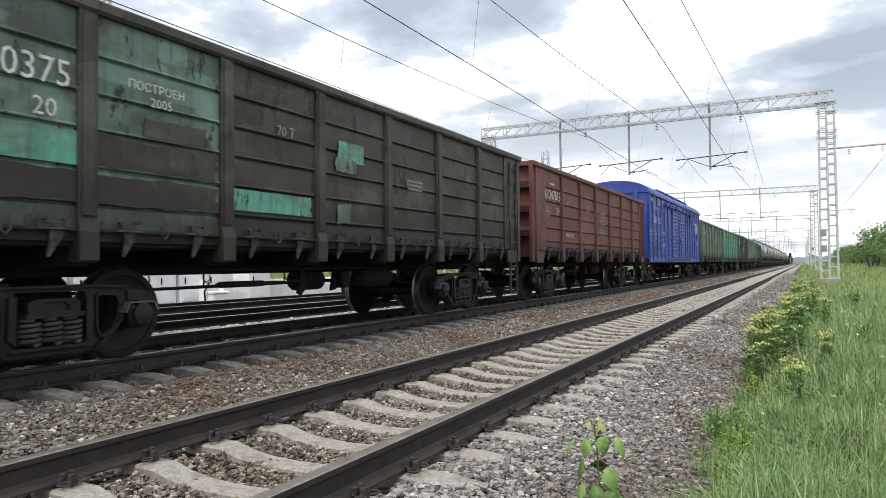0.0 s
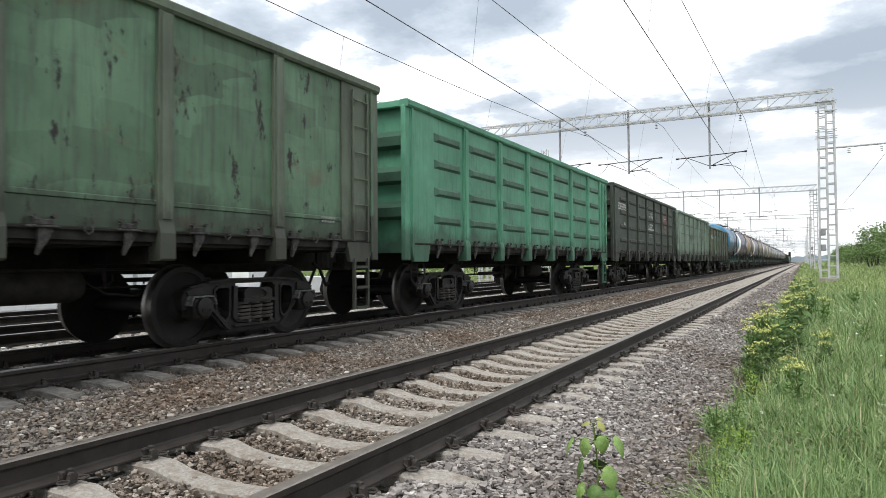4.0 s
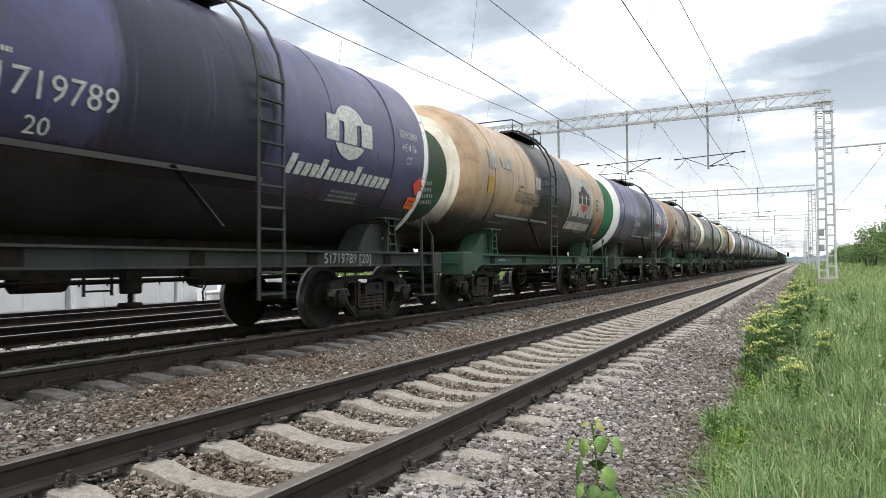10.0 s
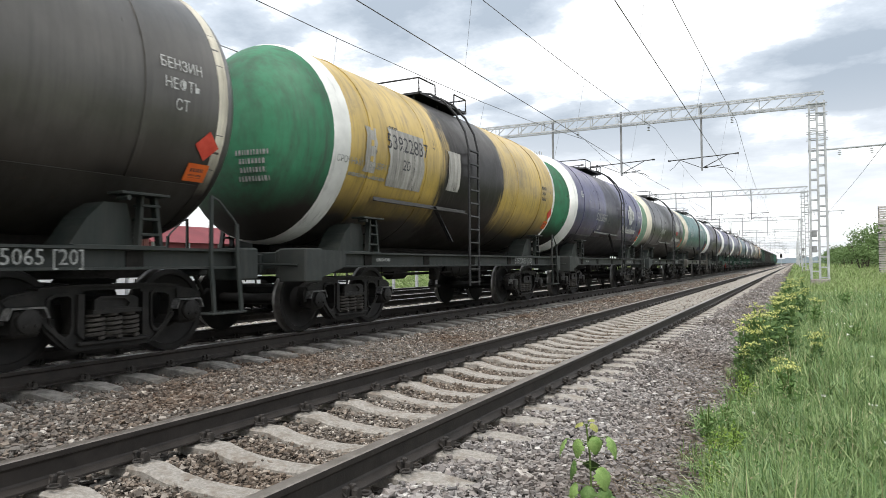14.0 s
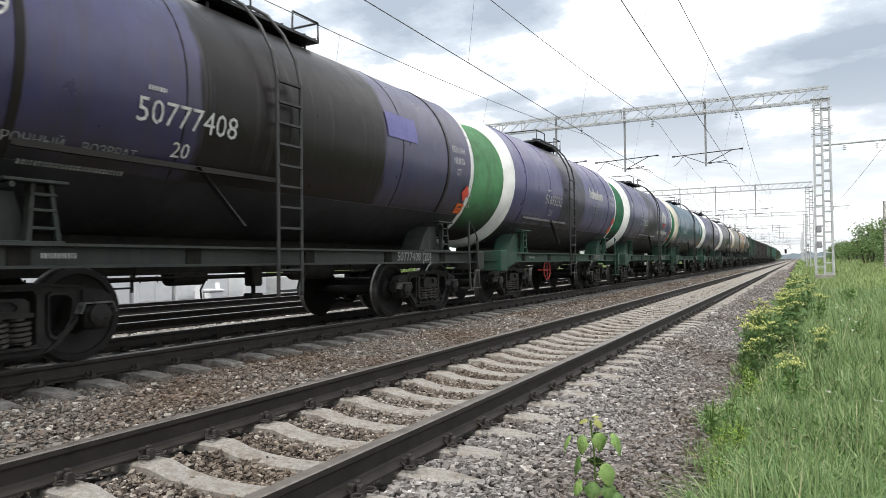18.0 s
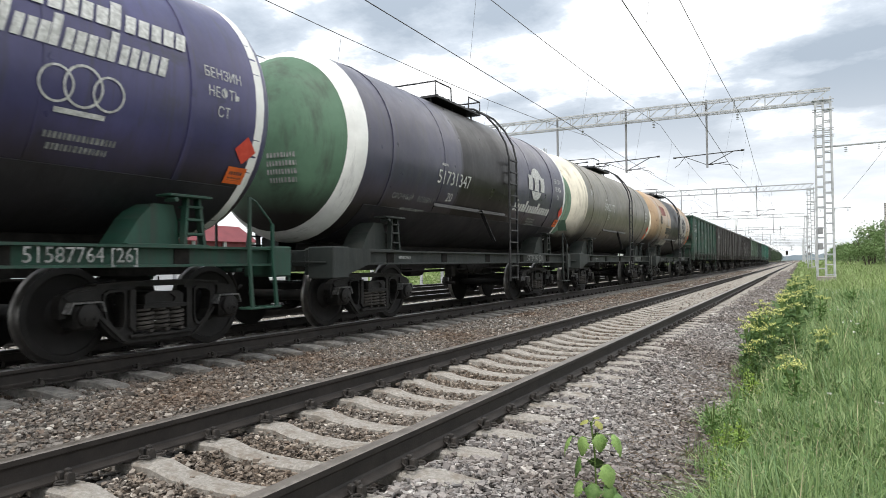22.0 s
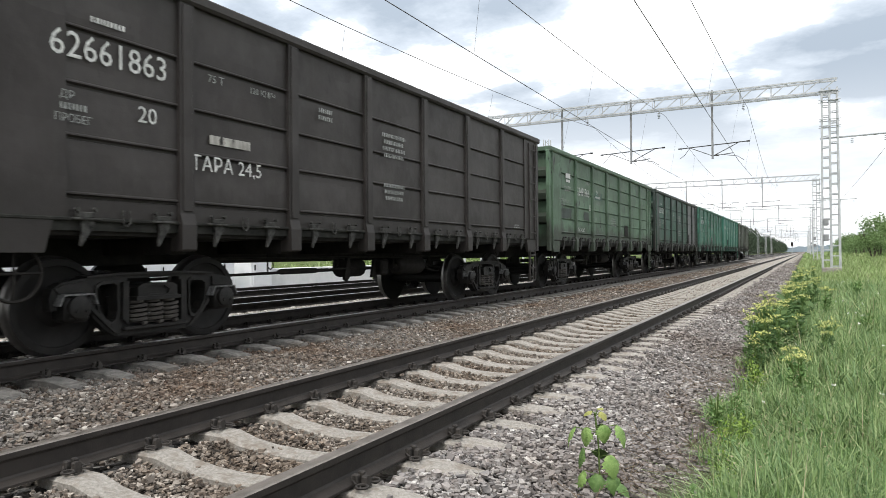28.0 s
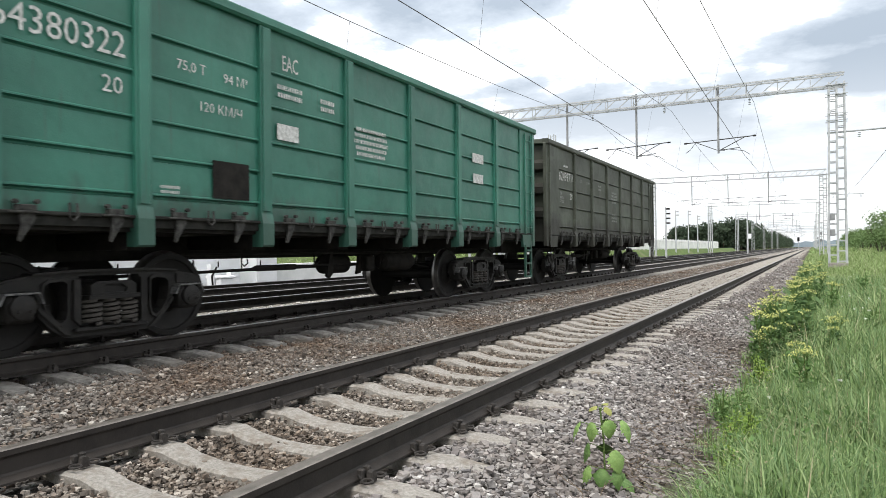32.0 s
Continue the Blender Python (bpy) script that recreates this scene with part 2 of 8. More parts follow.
def scattered(name, cols, rough=0.9, through_light=0.0, scale=None, foul=None):
    """Colours that vary from island to island of one joined mesh."""
    m, nt, b = shader(name, rough)
    g = nt.nodes.new("ShaderNodeNewGeometry")
    ramp = nt.nodes.new("ShaderNodeValToRGB")
    e = ramp.color_ramp.elements
    while len(e) < len(cols):
        e.new(0.5)
    for i, c in enumerate(cols):
        e[i].position, e[i].color = i / (len(cols) - 1), (*c, 1)
    nt.links.new(g.outputs["Random Per Island"], ramp.inputs[0])
    c = ramp.outputs[0]
    if scale and foul:
        co2 = nt.nodes.new("ShaderNodeTexCoord")
        fo = step(nt, grain(nt, co2.outputs["Object"], 0.55, 5, 0.6), 0.42, 0.66)
        c = blend(nt, fo, c, blend(nt, 1.0, c, foul, "MULTIPLY"))
    if scale:
        co = nt.nodes.new("ShaderNodeTexCoord")
        f = grain(nt, co.outputs["Object"], scale, 5, 0.7)
        c = blend(nt, step(nt, f, 0.25, 0.75), c, blend(nt, 1.0, c, (1.75, 1.7, 1.65), "MULTIPLY"))
    nt.links.new(c, b.inputs["Base Color"])
    if through_light:
        t = nt.nodes.new("ShaderNodeBsdfTranslucent")
        nt.links.new(c, t.inputs[0])
        mix = nt.nodes.new("ShaderNodeMixShader")
        mix.inputs[0].default_value = through_light
        out = nt.nodes["Material Output"]
        nt.links.new(b.outputs[0], mix.inputs[1]); nt.links.new(t.outputs[0], mix.inputs[2])
        nt.links.new(mix.outputs[0], out.inputs[0])
    return m


STEEL_DARK = mottled("grimy_black_steel", (0.008, 0.0075, 0.007), (0.024, 0.0215, 0.019), 7.0, 0.75, depth=0.003)
BOGIE = mottled("greasy_bogie_iron", (0.0045, 0.0042, 0.004), (0.021, 0.019, 0.017), 9.0, 0.6, depth=0.006, third=(0.006, 0.0055, 0.005))
WHEEL = mottled("worn_wheel_steel", (0.006, 0.0055, 0.005), (0.017, 0.0155, 0.0145), 5.0, 0.7, 0.1, depth=0.002)
TREAD = mottled("bright_tread_steel", (0.10, 0.096, 0.092), (0.22, 0.21, 0.20), 6.0, 0.35, 0.8, depth=0.001)
RAIL = mottled("brown_rail_web", (0.014, 0.012, 0.0105), (0.036, 0.030, 0.026), 7.0, 0.66, depth=0.003, third=(0.030, 0.025, 0.0215))
RAIL_HEAD = mottled("worn_rail_head", (0.115, 0.100, 0.086), (0.22, 0.195, 0.172), 9.0, 0.4, 0.4, depth=0.001)
RAIL_BRIGHT = mottled("polished_rail_head", (0.16, 0.155, 0.15), (0.26, 0.25, 0.24), 4.0, 0.42, 0.7, depth=0.001)
CONCRETE = mottled("sleeper_concrete", (0.205, 0.187, 0.165), (0.40, 0.376, 0.338), 46.0, 0.95, depth=0.007, third=(0.215, 0.184, 0.152), strength=0.7)
CONCRETE_DARK = mottled("stained_sleeper_concrete", (0.15, 0.14, 0.128), (0.32, 0.305, 0.28), 11.0, 0.95, depth=0.012, third=(0.16, 0.142, 0.122), strength=0.9)
LATCH = mottled("worn_latch_steel", (0.012, 0.012, 0.011), (0.085, 0.083, 0.078), 16.0, 0.75, depth=0.003)
WORN_EDGE = mottled("rubbed_steel_edge", (0.012, 0.011, 0.011), (0.20, 0.20, 0.195), 22.0, 0.6, depth=0.002)
SPRING = mottled("dusty_spring_steel", (0.035, 0.032, 0.029), (0.085, 0.078, 0.070), 10.0, 0.8, depth=0.002)
CLIP = mottled("weathered_clip_iron", (0.016, 0.0145, 0.0135), (0.055, 0.048, 0.042), 26.0, 0.7, 0.1, depth=0.003)
STONE = scattered("ballast_stone", [(0.076, 0.072, 0.072), (0.200, 0.192, 0.186), (0.135, 0.121, 0.114), (0.254, 0.244, 0.233), (0.103, 0.097, 0.096), (0.221, 0.203, 0.192), (0.162, 0.154, 0.151), (0.178, 0.167, 0.162), (0.38, 0.37, 0.355)], 0.95, scale=26.0, foul=(0.66, 0.61, 0.58))
STONE_PALE = scattered("pale_ballast_stone", [(0.16, 0.155, 0.15), (0.36, 0.35, 0.33), (0.25, 0.24, 0.225), (0.48, 0.465, 0.44), (0.20, 0.195, 0.185)], 0.95, scale=20.0)
STONE_CRIB = scattered("fouled_crib_stone", [(0.062, 0.055, 0.049), (0.162, 0.146, 0.129), (0.101, 0.082, 0.068), (0.246, 0.224, 0.199), (0.084, 0.075, 0.067), (0.190, 0.160, 0.132), (0.35, 0.33, 0.30)], 0.95, scale=20.0, foul=(0.7, 0.62, 0.55))
STONE_BROWN = scattered("rusty_ballast_stone", [(0.058, 0.055, 0.051), (0.153, 0.142, 0.131), (0.102, 0.081, 0.068), (0.218, 0.206, 0.188), (0.085, 0.079, 0.073), (0.160, 0.135, 0.111), (0.131, 0.121, 0.112), (0.114, 0.107, 0.099), (0.348, 0.337, 0.312)], 0.95, scale=26.0, foul=(0.72, 0.585, 0.49))
WHITE = mottled("white_stencil_paint", (0.30, 0.30, 0.285), (0.70, 0.70, 0.68), 20.0, 0.7, depth=0.001)
FADED = mottled("faded_stencil_paint", (0.13, 0.135, 0.13), (0.36, 0.37, 0.355), 18.0, 0.75, depth=0.001)
GALV = mottled("pale_grey_lattice_paint", (0.30, 0.315, 0.325), (0.52, 0.53, 0.54), 3.0, 0.6, 0.0, depth=0.002)
WIRE = mottled("dark_copper_wire", (0.03, 0.03, 0.03), (0.07, 0.065, 0.06), 2.0, 0.5, 0.4, depth=0.001)

SILL_GRIME = mottled("grimy_sill_paint", (0.011, 0.011, 0.010), (0.034, 0.034, 0.030), 6.0, 0.8, depth=0.004)
POST_GREY = mottled("grey_drop_post_paint", (0.16, 0.165, 0.17), (0.28, 0.285, 0.29), 3.0, 0.7, depth=0.002)
WALL_PALE = mottled("pale_concrete_wall", (0.66, 0.67, 0.66), (0.80, 0.80, 0.78), 1.5, 0.9, depth=0.006, third=(0.60, 0.61, 0.59))


# ---- mesh helpers ----
class Shape:
    """Collects vertices and faces of one mesh."""

    def __init__(self):
        self.v, self.f, self.m, self.slot = [], [], [], 0

    def add(self, verts, faces):
        n = len(self.v)
        self.v += [tuple(p) for p in verts]
        self.f += [tuple(i + n for i in q) for q in faces]
        self.m += [self.slot] * len(faces)
        return self

    def box(self, x0, x1, y0, y1, z0, z1, c=0.0):
        """A box; c: width of the chamfer along its edges."""
        if c <= 0:
            v = [(x, y, z) for x in (x0, x1) for y in (y0, y1) for z in (z0, z1)]
            return self.add(v, [(0, 1, 3, 2), (4, 6, 7, 5), (0, 4, 5, 1), (2, 3, 7, 6), (0, 2, 6, 4), (1, 5, 7, 3)])
        bm = bmesh.new()
        bmesh.ops.create_cube(bm, size=1, matrix=Matrix.Translation(((x0 + x1) / 2, (y0 + y1) / 2, (z0 + z1) / 2)) @ Matrix.Diagonal((x1 - x0, y1 - y0, z1 - z0, 1)))
        bmesh.ops.bevel(bm, geom=bm.edges[:], offset=c, segments=1, affect="EDGES")
        bm.verts.index_update()
        self.add([p.co[:] for p in bm.verts], [[p.index for p in q.verts] for q in bm.faces])
        bm.free()
        return self

    def prism(self, outline, lo, hi, axis="x"):
        """An outline swept along an axis. The outline is (y, z) for x, (x, z) for y and (x, y) for z."""
        put = {"x": lambda a, b, t: (t, a, b), "y": lambda a, b, t: (a, t, b), "z": lambda a, b, t: (a, b, t)}[axis]
        n = len(outline)
        v = [put(*p, lo) for p in outline] + [put(*p, hi) for p in outline]
        f = [tuple(range(n))[::-1], tuple(range(n, 2 * n))] + [(i, (i + 1) % n, n + (i + 1) % n, n + i) for i in range(n)]
        return self.add(v, f)

    def plate(self, outer, holes, x0, x1):
        """A flat plate in the y-z plane with holes through it."""
        loops = [outer] + list(holes)
        bm = bmesh.new()
        edges = []
        for lp in loops:
            vs = [bm.verts.new((0, y, z)) for y, z in lp]
            edges += [bm.edges.new((vs[i], vs[(i + 1) % len(vs)])) for i in range(len(vs))]
        bmesh.ops.triangle_fill(bm, use_beauty=True, edges=edges)
        bm.verts.index_update()
        pts = [p.co[:] for p in bm.verts]
        tris = [[p.index for p in q.verts] for q in bm.faces]
        bm.free()
        n = len(pts)
        v = [(x0, y, z) for _, y, z in pts] + [(x1, y, z) for _, y, z in pts]
        f = [tuple(t) for t in tris] + [tuple(i + n for i in t[::-1]) for t in tris]
        k = 0
        for lp in loops:
            m = len(lp)
            f += [(k + i, k + (i + 1) % m, n + k + (i + 1) % m, n + k + i) for i in range(m)]
            k += m
        return self.add(v, f)

    def lathe(self, profile, axis="x", n=24, at=(0, 0, 0), caps=True):
        """A profile of (distance along the axis, radius) turned about it."""
        v, f = [], []
        for a, r in profile:
            for k in range(n):
                c, s = r * math.cos(2 * math.pi * k / n), r * math.sin(2 * math.pi * k / n)
                q = {"x": (a, c, s), "y": (s, a, c), "z": (c, s, a)}[axis]
                v.append((q[0] + at[0], q[1] + at[1], q[2] + at[2]))
        for i in range(len(profile) - 1):
            f += [(i * n + k, i * n + (k + 1) % n, (i + 1) * n + (k + 1) % n, (i + 1) * n + k) for k in range(n)]
        if caps:
            f += [tuple(range(n))[::-1], tuple(range((len(profile) - 1) * n, len(profile) * n))]
        return self.add(v, f)

    def rod(self, p, q, r, n=6):
        p, q = Vector(p), Vector(q)
        d = (q - p).normalized()
        s = d.orthogonal().normalized()
        t = d.cross(s)
        v = [e + (s * math.cos(2 * math.pi * k / n) + t * math.sin(2 * math.pi * k / n)) * r for e in (p, q) for k in range(n)]
        return self.add(v, [(k, (k + 1) % n, n + (k + 1) % n, n + k) for k in range(n)] + [tuple(range(n))[::-1], tuple(range(n, 2 * n))])

    def path(self, pts, r, n=6):
        """One bent tube through the points."""
        pts = [Vector(p) for p in pts]
        rings, ref = [], None
        for i, p in enumerate(pts):
            d = (pts[min(i + 1, len(pts) - 1)] - pts[max(i - 1, 0)]).normalized()
            s = d.orthogonal().normalized() if ref is None else (ref - d * ref.dot(d)).normalized()
            ref = s
            t = d.cross(s)
            rings += [p + (s * math.cos(2 * math.pi * k / n) + t * math.sin(2 * math.pi * k / n)) * r for k in range(n)]
        f = [(i * n + k, i * n + (k + 1) % n, (i + 1) * n + (k + 1) % n, (i + 1) * n + k) for i in range(len(pts) - 1) for k in range(n)]
        return self.add(rings, f + [tuple(range(n))[::-1], tuple(range((len(pts) - 1) * n, len(pts) * n))])

    def ring(self, at, big, small, axis="x", n=20, k=6):
        v, f = [], []
        for i in range(n):
            a = 2 * math.pi * i / n
            for j in range(k):
                w = 2 * math.pi * j / k
                r, h = big + small * math.cos(w), small * math.sin(w)
                q = {"x": (h, r * math.cos(a), r * math.sin(a)), "y": (r * math.cos(a), h, r * math.sin(a)), "z": (r * math.cos(a), r * math.sin(a), h)}[axis]
                v.append((q[0] + at[0], q[1] + at[1], q[2] + at[2]))
        f = [(i * k + j, i * k + (j + 1) % k, ((i + 1) % n) * k + (j + 1) % k, ((i + 1) % n) * k + j) for i in range(n) for j in range(k)]
        return self.add(v, f)

    def mesh(self, name="piece", smooth=False, slots=1):
        me = bpy.data.meshes.new(name)
        me.from_pydata(self.v, [], self.f)
        for _ in range(slots):
            me.materials.append(None)
        if slots > 1:
            me.polygons.foreach_set("material_index", self.m)
        bm = bmesh.new()
        bm.from_mesh(me)
        bmesh.ops.recalc_face_normals(bm, faces=bm.faces[:])
        if smooth:
            for q in bm.faces:
                q.smooth = True
            for ed in bm.edges:
                if len(ed.link_faces) == 2 and ed.calc_face_angle(0) > radians(38):
                    ed.smooth = False
        bm.to_mesh(me)
        bm.free()
        return me


def piece(name, me, mat, parent=None, at=(0, 0, 0), turn=(0, 0, 0), label=""):
    """One object on the mesh me (which alike pieces share), with its own material."""
    ob = new(name, me)
    mats = mat if isinstance(mat, (list, tuple)) else [mat]
    for s, mt in zip(ob.material_slots, mats):
        s.link, s.material = "OBJECT", mt
    ob.parent = parent
    ob.matrix_basis = pose(*at, *turn)
    if label:
        ob["label"] = label
    return ob


def part(name, shape, mat, parent, label="", smooth=False):
    return piece(name, shape.mesh(name, smooth), mat, parent, label=label)


def thing(name, label, category, at=(0, 0, 0), group="", kind=""):
    ob = new(name)
    ob.empty_display_size = 0.2
    ob.matrix_basis = pose(*at)
    return tagged(ob, label, category, group, kind)


def joined(name, verts, faces, mat, smooth=False):
    """A large mesh out of arrays; faces all have the same number of corners."""
    me = bpy.data.meshes.new(name)
    verts, faces = np.asarray(verts, np.float32), np.asarray(faces, np.int32)
    me.vertices.add(len(verts)); me.vertices.foreach_set("co", verts.ravel())
    k = faces.shape[1]
    me.loops.add(faces.size); me.loops.foreach_set("vertex_index", faces.ravel())
    me.polygons.add(len(faces))
    me.polygons.foreach_set("loop_start", np.arange(0, faces.size, k, dtype=np.int32))
    me.polygons.foreach_set("loop_total", np.full(len(faces), k, np.int32))
    me.materials.append(mat)
    me.update(calc_edges=True)
    me.polygons.foreach_set("use_smooth", np.full(len(faces), bool(smooth)))
    return new(name, me)


# ---- ground ----
RAIL_Z = {"near": 0.0, "train": 0.068, "third": 0.0, "fourth": -0.02}
TRACK_X = {"near": 0.0, "train": -4.37, "third": -8.6, "fourth": -12.8}
PITCH = 0.5365


def ground_z(x):
    """Height of the ground across the line: ballast beds, shoulder, grassy verge."""
    return float(np.interp(x, [-400, -60, -17, -15, -13, -8.6, -6.6, -5.8, -5.1, -3.7, -3.0, -2.75, -2.3, -1.6, -1.3, -1.0, -0.65, 0, 0.65, 0.98, 1.12, 1.4, 1.9, 2.4, 3.4, 6, 14, 40, 400],
                           [-0.5, -0.4, -0.35, -0.26, -0.26, -0.24, -0.2, -0.16, -0.21, -0.225, -0.215, -0.19, -0.20, -0.21, -0.24, -0.242, -0.258, -0.305, -0.258, -0.242, -0.238, -0.205, -0.29, -0.36, -0.28, -0.05, 0.1, 0.3, 0.5]))


def ground_material():
    m, nt, b = shader("ground", 0.95)
    N, L = nt.nodes.new, nt.links.new
    co = N("ShaderNodeTexCoord")
    sep = N("ShaderNodeSeparateXYZ"); L(co.outputs["Object"], sep.inputs[0])
    v = co.outputs["Object"]
    vor = N("ShaderNodeTexVoronoi"); vor.inputs["Scale"].default_value = 24.0
    L(v, vor.inputs["Vector"])
    ramp = N("ShaderNodeValToRGB")
    e = ramp.color_ramp.elements
    # dark low tones put the shade of gaps between stones into the colour
    e[0].color, e[1].color = (0.032, 0.029, 0.027, 1), (0.26, 0.25, 0.235, 1)
    mid = e.new(0.6); mid.color = (0.105, 0.094, 0.084, 1)
    bw = N("ShaderNodeSeparateColor"); L(vor.outputs["Color"], bw.inputs[0])
    L(bw.outputs[0], ramp.inputs[0])
    absx = N("ShaderNodeMath"); absx.operation = "ABSOLUTE"; L(sep.outputs["X"], absx.inputs[0])
    # the bed between the near rails is fouled with brake dust and oil
    fouled = blend(nt, step(nt, absx.outputs[0], 0.85, 0.6), ramp.outputs[0], blend(nt, 1.0, ramp.outputs[0], (0.55, 0.50, 0.45), "MULTIPLY"))
    stone = blend(nt, step(nt, grain(nt, v, 0.35, 4), 0.45, 0.7), fouled, blend(nt, 1.0, fouled, (1.0, 0.85, 0.74), "MULTIPLY"))
    green = blend(nt, step(nt, grain(nt, v, 0.8, 6), 0.3, 0.7), (0.05, 0.085, 0.022), (0.115, 0.15, 0.045))
    green = blend(nt, step(nt, grain(nt, v, 9.0, 6), 0.5, 0.75), green, (0.13, 0.12, 0.06))
    wob = N("ShaderNodeMath"); wob.operation = "MULTIPLY_ADD"; wob.inputs[1].default_value = 0.9
    L(grain(nt, v, 1.2, 4), wob.inputs[0]); L(sep.outputs["X"], wob.inputs[2])
    soil = blend(nt, step(nt, grain(nt, v, 14.0, 6), 0.3, 0.7), (0.060, 0.050, 0.042), (0.135, 0.115, 0.098))
    # base made paler towards the distance, where the painted gap shade looks too dark
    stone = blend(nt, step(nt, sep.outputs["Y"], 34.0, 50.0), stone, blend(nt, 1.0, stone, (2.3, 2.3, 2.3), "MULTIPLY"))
    stone = blend(nt, step(nt, wob.outputs[0], 2.15, 2.45), stone, soil)
    right = step(nt, wob.outputs[0], 2.60, 3.05)
    left = step(nt, wob.outputs[0], -14.6, -15.6)
    side = N("ShaderNodeMath"); side.operation = "MAXIMUM"
    L(right, side.inputs[0]); L(left, side.inputs[1])
    L(blend(nt, side.outputs[0], stone, green), b.inputs["Base Color"])
    u = N("ShaderNodeBump"); u.inputs["Distance"].default_value = 0.05; u.inputs["Strength"].default_value = 0.9
    L(vor.outputs["Distance"], u.inputs["Height"]); L(u.outputs[0], b.inputs["Normal"])
    return m


def build_ground():
    xs = np.unique(np.concatenate([np.linspace(-400, -60, 8), np.linspace(-60, -18, 12), np.linspace(-17.5, -5.2, 30), np.linspace(-5.1, 3.0, 82), np.linspace(3.4, 7, 9), np.linspace(8, 40, 12), np.linspace(60, 500, 8)]))
    ys = np.unique(np.concatenate([np.linspace(-60, -5, 12), np.linspace(-4, 40, 90), np.linspace(42, 200, 40), np.linspace(220, 3500, 30)]))
    rng = np.random.default_rng(3)
    z = np.array([ground_z(x) for x in xs])
    V = np.array([(x, y, z[i]) for y in ys for i, x in enumerate(xs)])
    bump = rng.normal(0, 1, len(V)) * np.where(np.abs(V[:, 0] + 6.5) < 9, 0.006, 0.03)
    V[:, 2] += bump - np.where((V[:, 0] > -14) & (V[:, 0] < 2.2), 0.014, 0.0)
    n = len(xs)
    F = [(j * n + i, j * n + i + 1, (j + 1) * n + i + 1, (j + 1) * n + i) for j in range(len(ys) - 1) for i in range(n - 1)]
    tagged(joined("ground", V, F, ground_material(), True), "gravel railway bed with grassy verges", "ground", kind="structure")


build_ground()


def stones(name, label, mat, boxes, seed, skip=0.0):
    """Loose ballast: boxes of (x0, x1, y0, y1, stones per square metre, size)."""
    rng = np.random.default_rng(seed)
    # crushed stone: skewed blocks with knocked-off corners
    cube = np.array([(x, y, z) for x in (-1, 1) for y in (-1, 1) for z in (-1, 1)], float) * 0.62
    tri = np.array([(0, 1, 3), (0, 3, 2), (4, 6, 7), (4, 7, 5), (0, 4, 5), (0, 5, 1), (2, 3, 7), (2, 7, 6), (0, 2, 6), (0, 6, 4), (1, 5, 7), (1, 7, 3)])
    kinds = []
    for _ in range(60):
        k = cube * rng.uniform(0.68, 1.12, (8, 1)) + rng.normal(0, 0.14, (8, 3))
        kinds.append(k * (rng.uniform(0.95, 1.45), rng.uniform(0.78, 1.12), rng.uniform(0.52, 0.86)))
    kinds = np.array(kinds)
    vs, fs, base = [], [], 0
    for x0, x1, y0, y1, dens, size in boxes:
        n = int((x1 - x0) * (y1 - y0) * dens)
        x, y = rng.uniform(x0, x1, n), rng.uniform(y0, y1, n)
        keep = np.ones(n, bool)
        for cx in (0.0, -4.37):
            off = np.abs((y / PITCH + (SLEEPER0 if cx == 0 else SLEEPER1)) % 1.0 - 0.5) * PITCH
            on = (np.abs(x - cx) < 1.36) & (off < 0.10)
            keep &= ~(on & (rng.random(n) > 0.05))
            for s in (-1, 1):
                keep &= ~(np.abs(x - cx - s * 0.795) < 0.10)
        keep &= np.abs(x) > skip
        keep &= rng.random(n) < np.clip((2.55 - x) / 0.65, 0.12, 1.0)      # thins out on the soil of the verge
        x, y = x[keep], y[keep]
        n = len(x)
        z = np.interp(x, GX, GZ) + rng.normal(0.003, 0.016, n)
        s = size * np.clip(rng.lognormal(-0.15, 0.32, n), 0.4, 1.6) * np.where(np.abs(x) < 0.8, 0.8, 1.0)
        a = rng.uniform(0, 2 * math.pi, n)
        tilt = rng.normal(0, 0.33, n)
        P = kinds[rng.integers(0, 60, n)] * s[:, None, None] * 0.5
        P = np.stack([P[..., 0], P[..., 1] * np.cos(tilt)[:, None] - P[..., 2] * np.sin(tilt)[:, None], P[..., 1] * np.sin(tilt)[:, None] + P[..., 2] * np.cos(tilt)[:, None]], -1)
        P = np.stack([P[..., 0] * np.cos(a)[:, None] - P[..., 1] * np.sin(a)[:, None], P[..., 0] * np.sin(a)[:, None] + P[..., 1] * np.cos(a)[:, None], P[..., 2]], -1)
        P += np.stack([x, y, z], -1)[:, None, :]
        vs.append(P.reshape(-1, 3))
        fs.append((tri[None] + (base + 8 * np.arange(n))[:, None, None]).reshape(-1, 3))
        base += 8 * n
    return tagged(joined(name, np.concatenate(vs), np.concatenate(fs), mat), label, "gravel", kind="stuff")


GX = np.linspace(-20, 12, 600)
GZ = np.array([ground_z(x) for x in GX])
SLEEPER0, SLEEPER1 = 0.5 - 2.40 / PITCH, 0.5 - 0.20 / PITCH
stones("ballast", "grey crushed stone ballast beside the empty track", STONE,
       [(0.72, 2.4, 2.2, 6.5, 2500, 0.042), (0.72, 2.35, 6.5, 13, 1250, 0.047), (0.72, 2.3, 13, 26, 420, 0.060), (0.72, 2.3, 26, 45, 110, 0.08), (0.72, 2.3, 45, 80, 38, 0.11), (0.72, 2.4, -7, 2.2, 500, 0.05)], 5, 0.72)
stones("crib_ballast", "dark fouled stones between the sleepers", STONE_CRIB,
       [(-0.72, 0.72, 1.6, 9, 1900, 0.043), (-0.72, 0.72, 9, 18, 1100, 0.047), (-0.72, 0.72, 18, 40, 500, 0.055), (-0.72, 0.72, -7, 1.6, 500, 0.045)], 8)
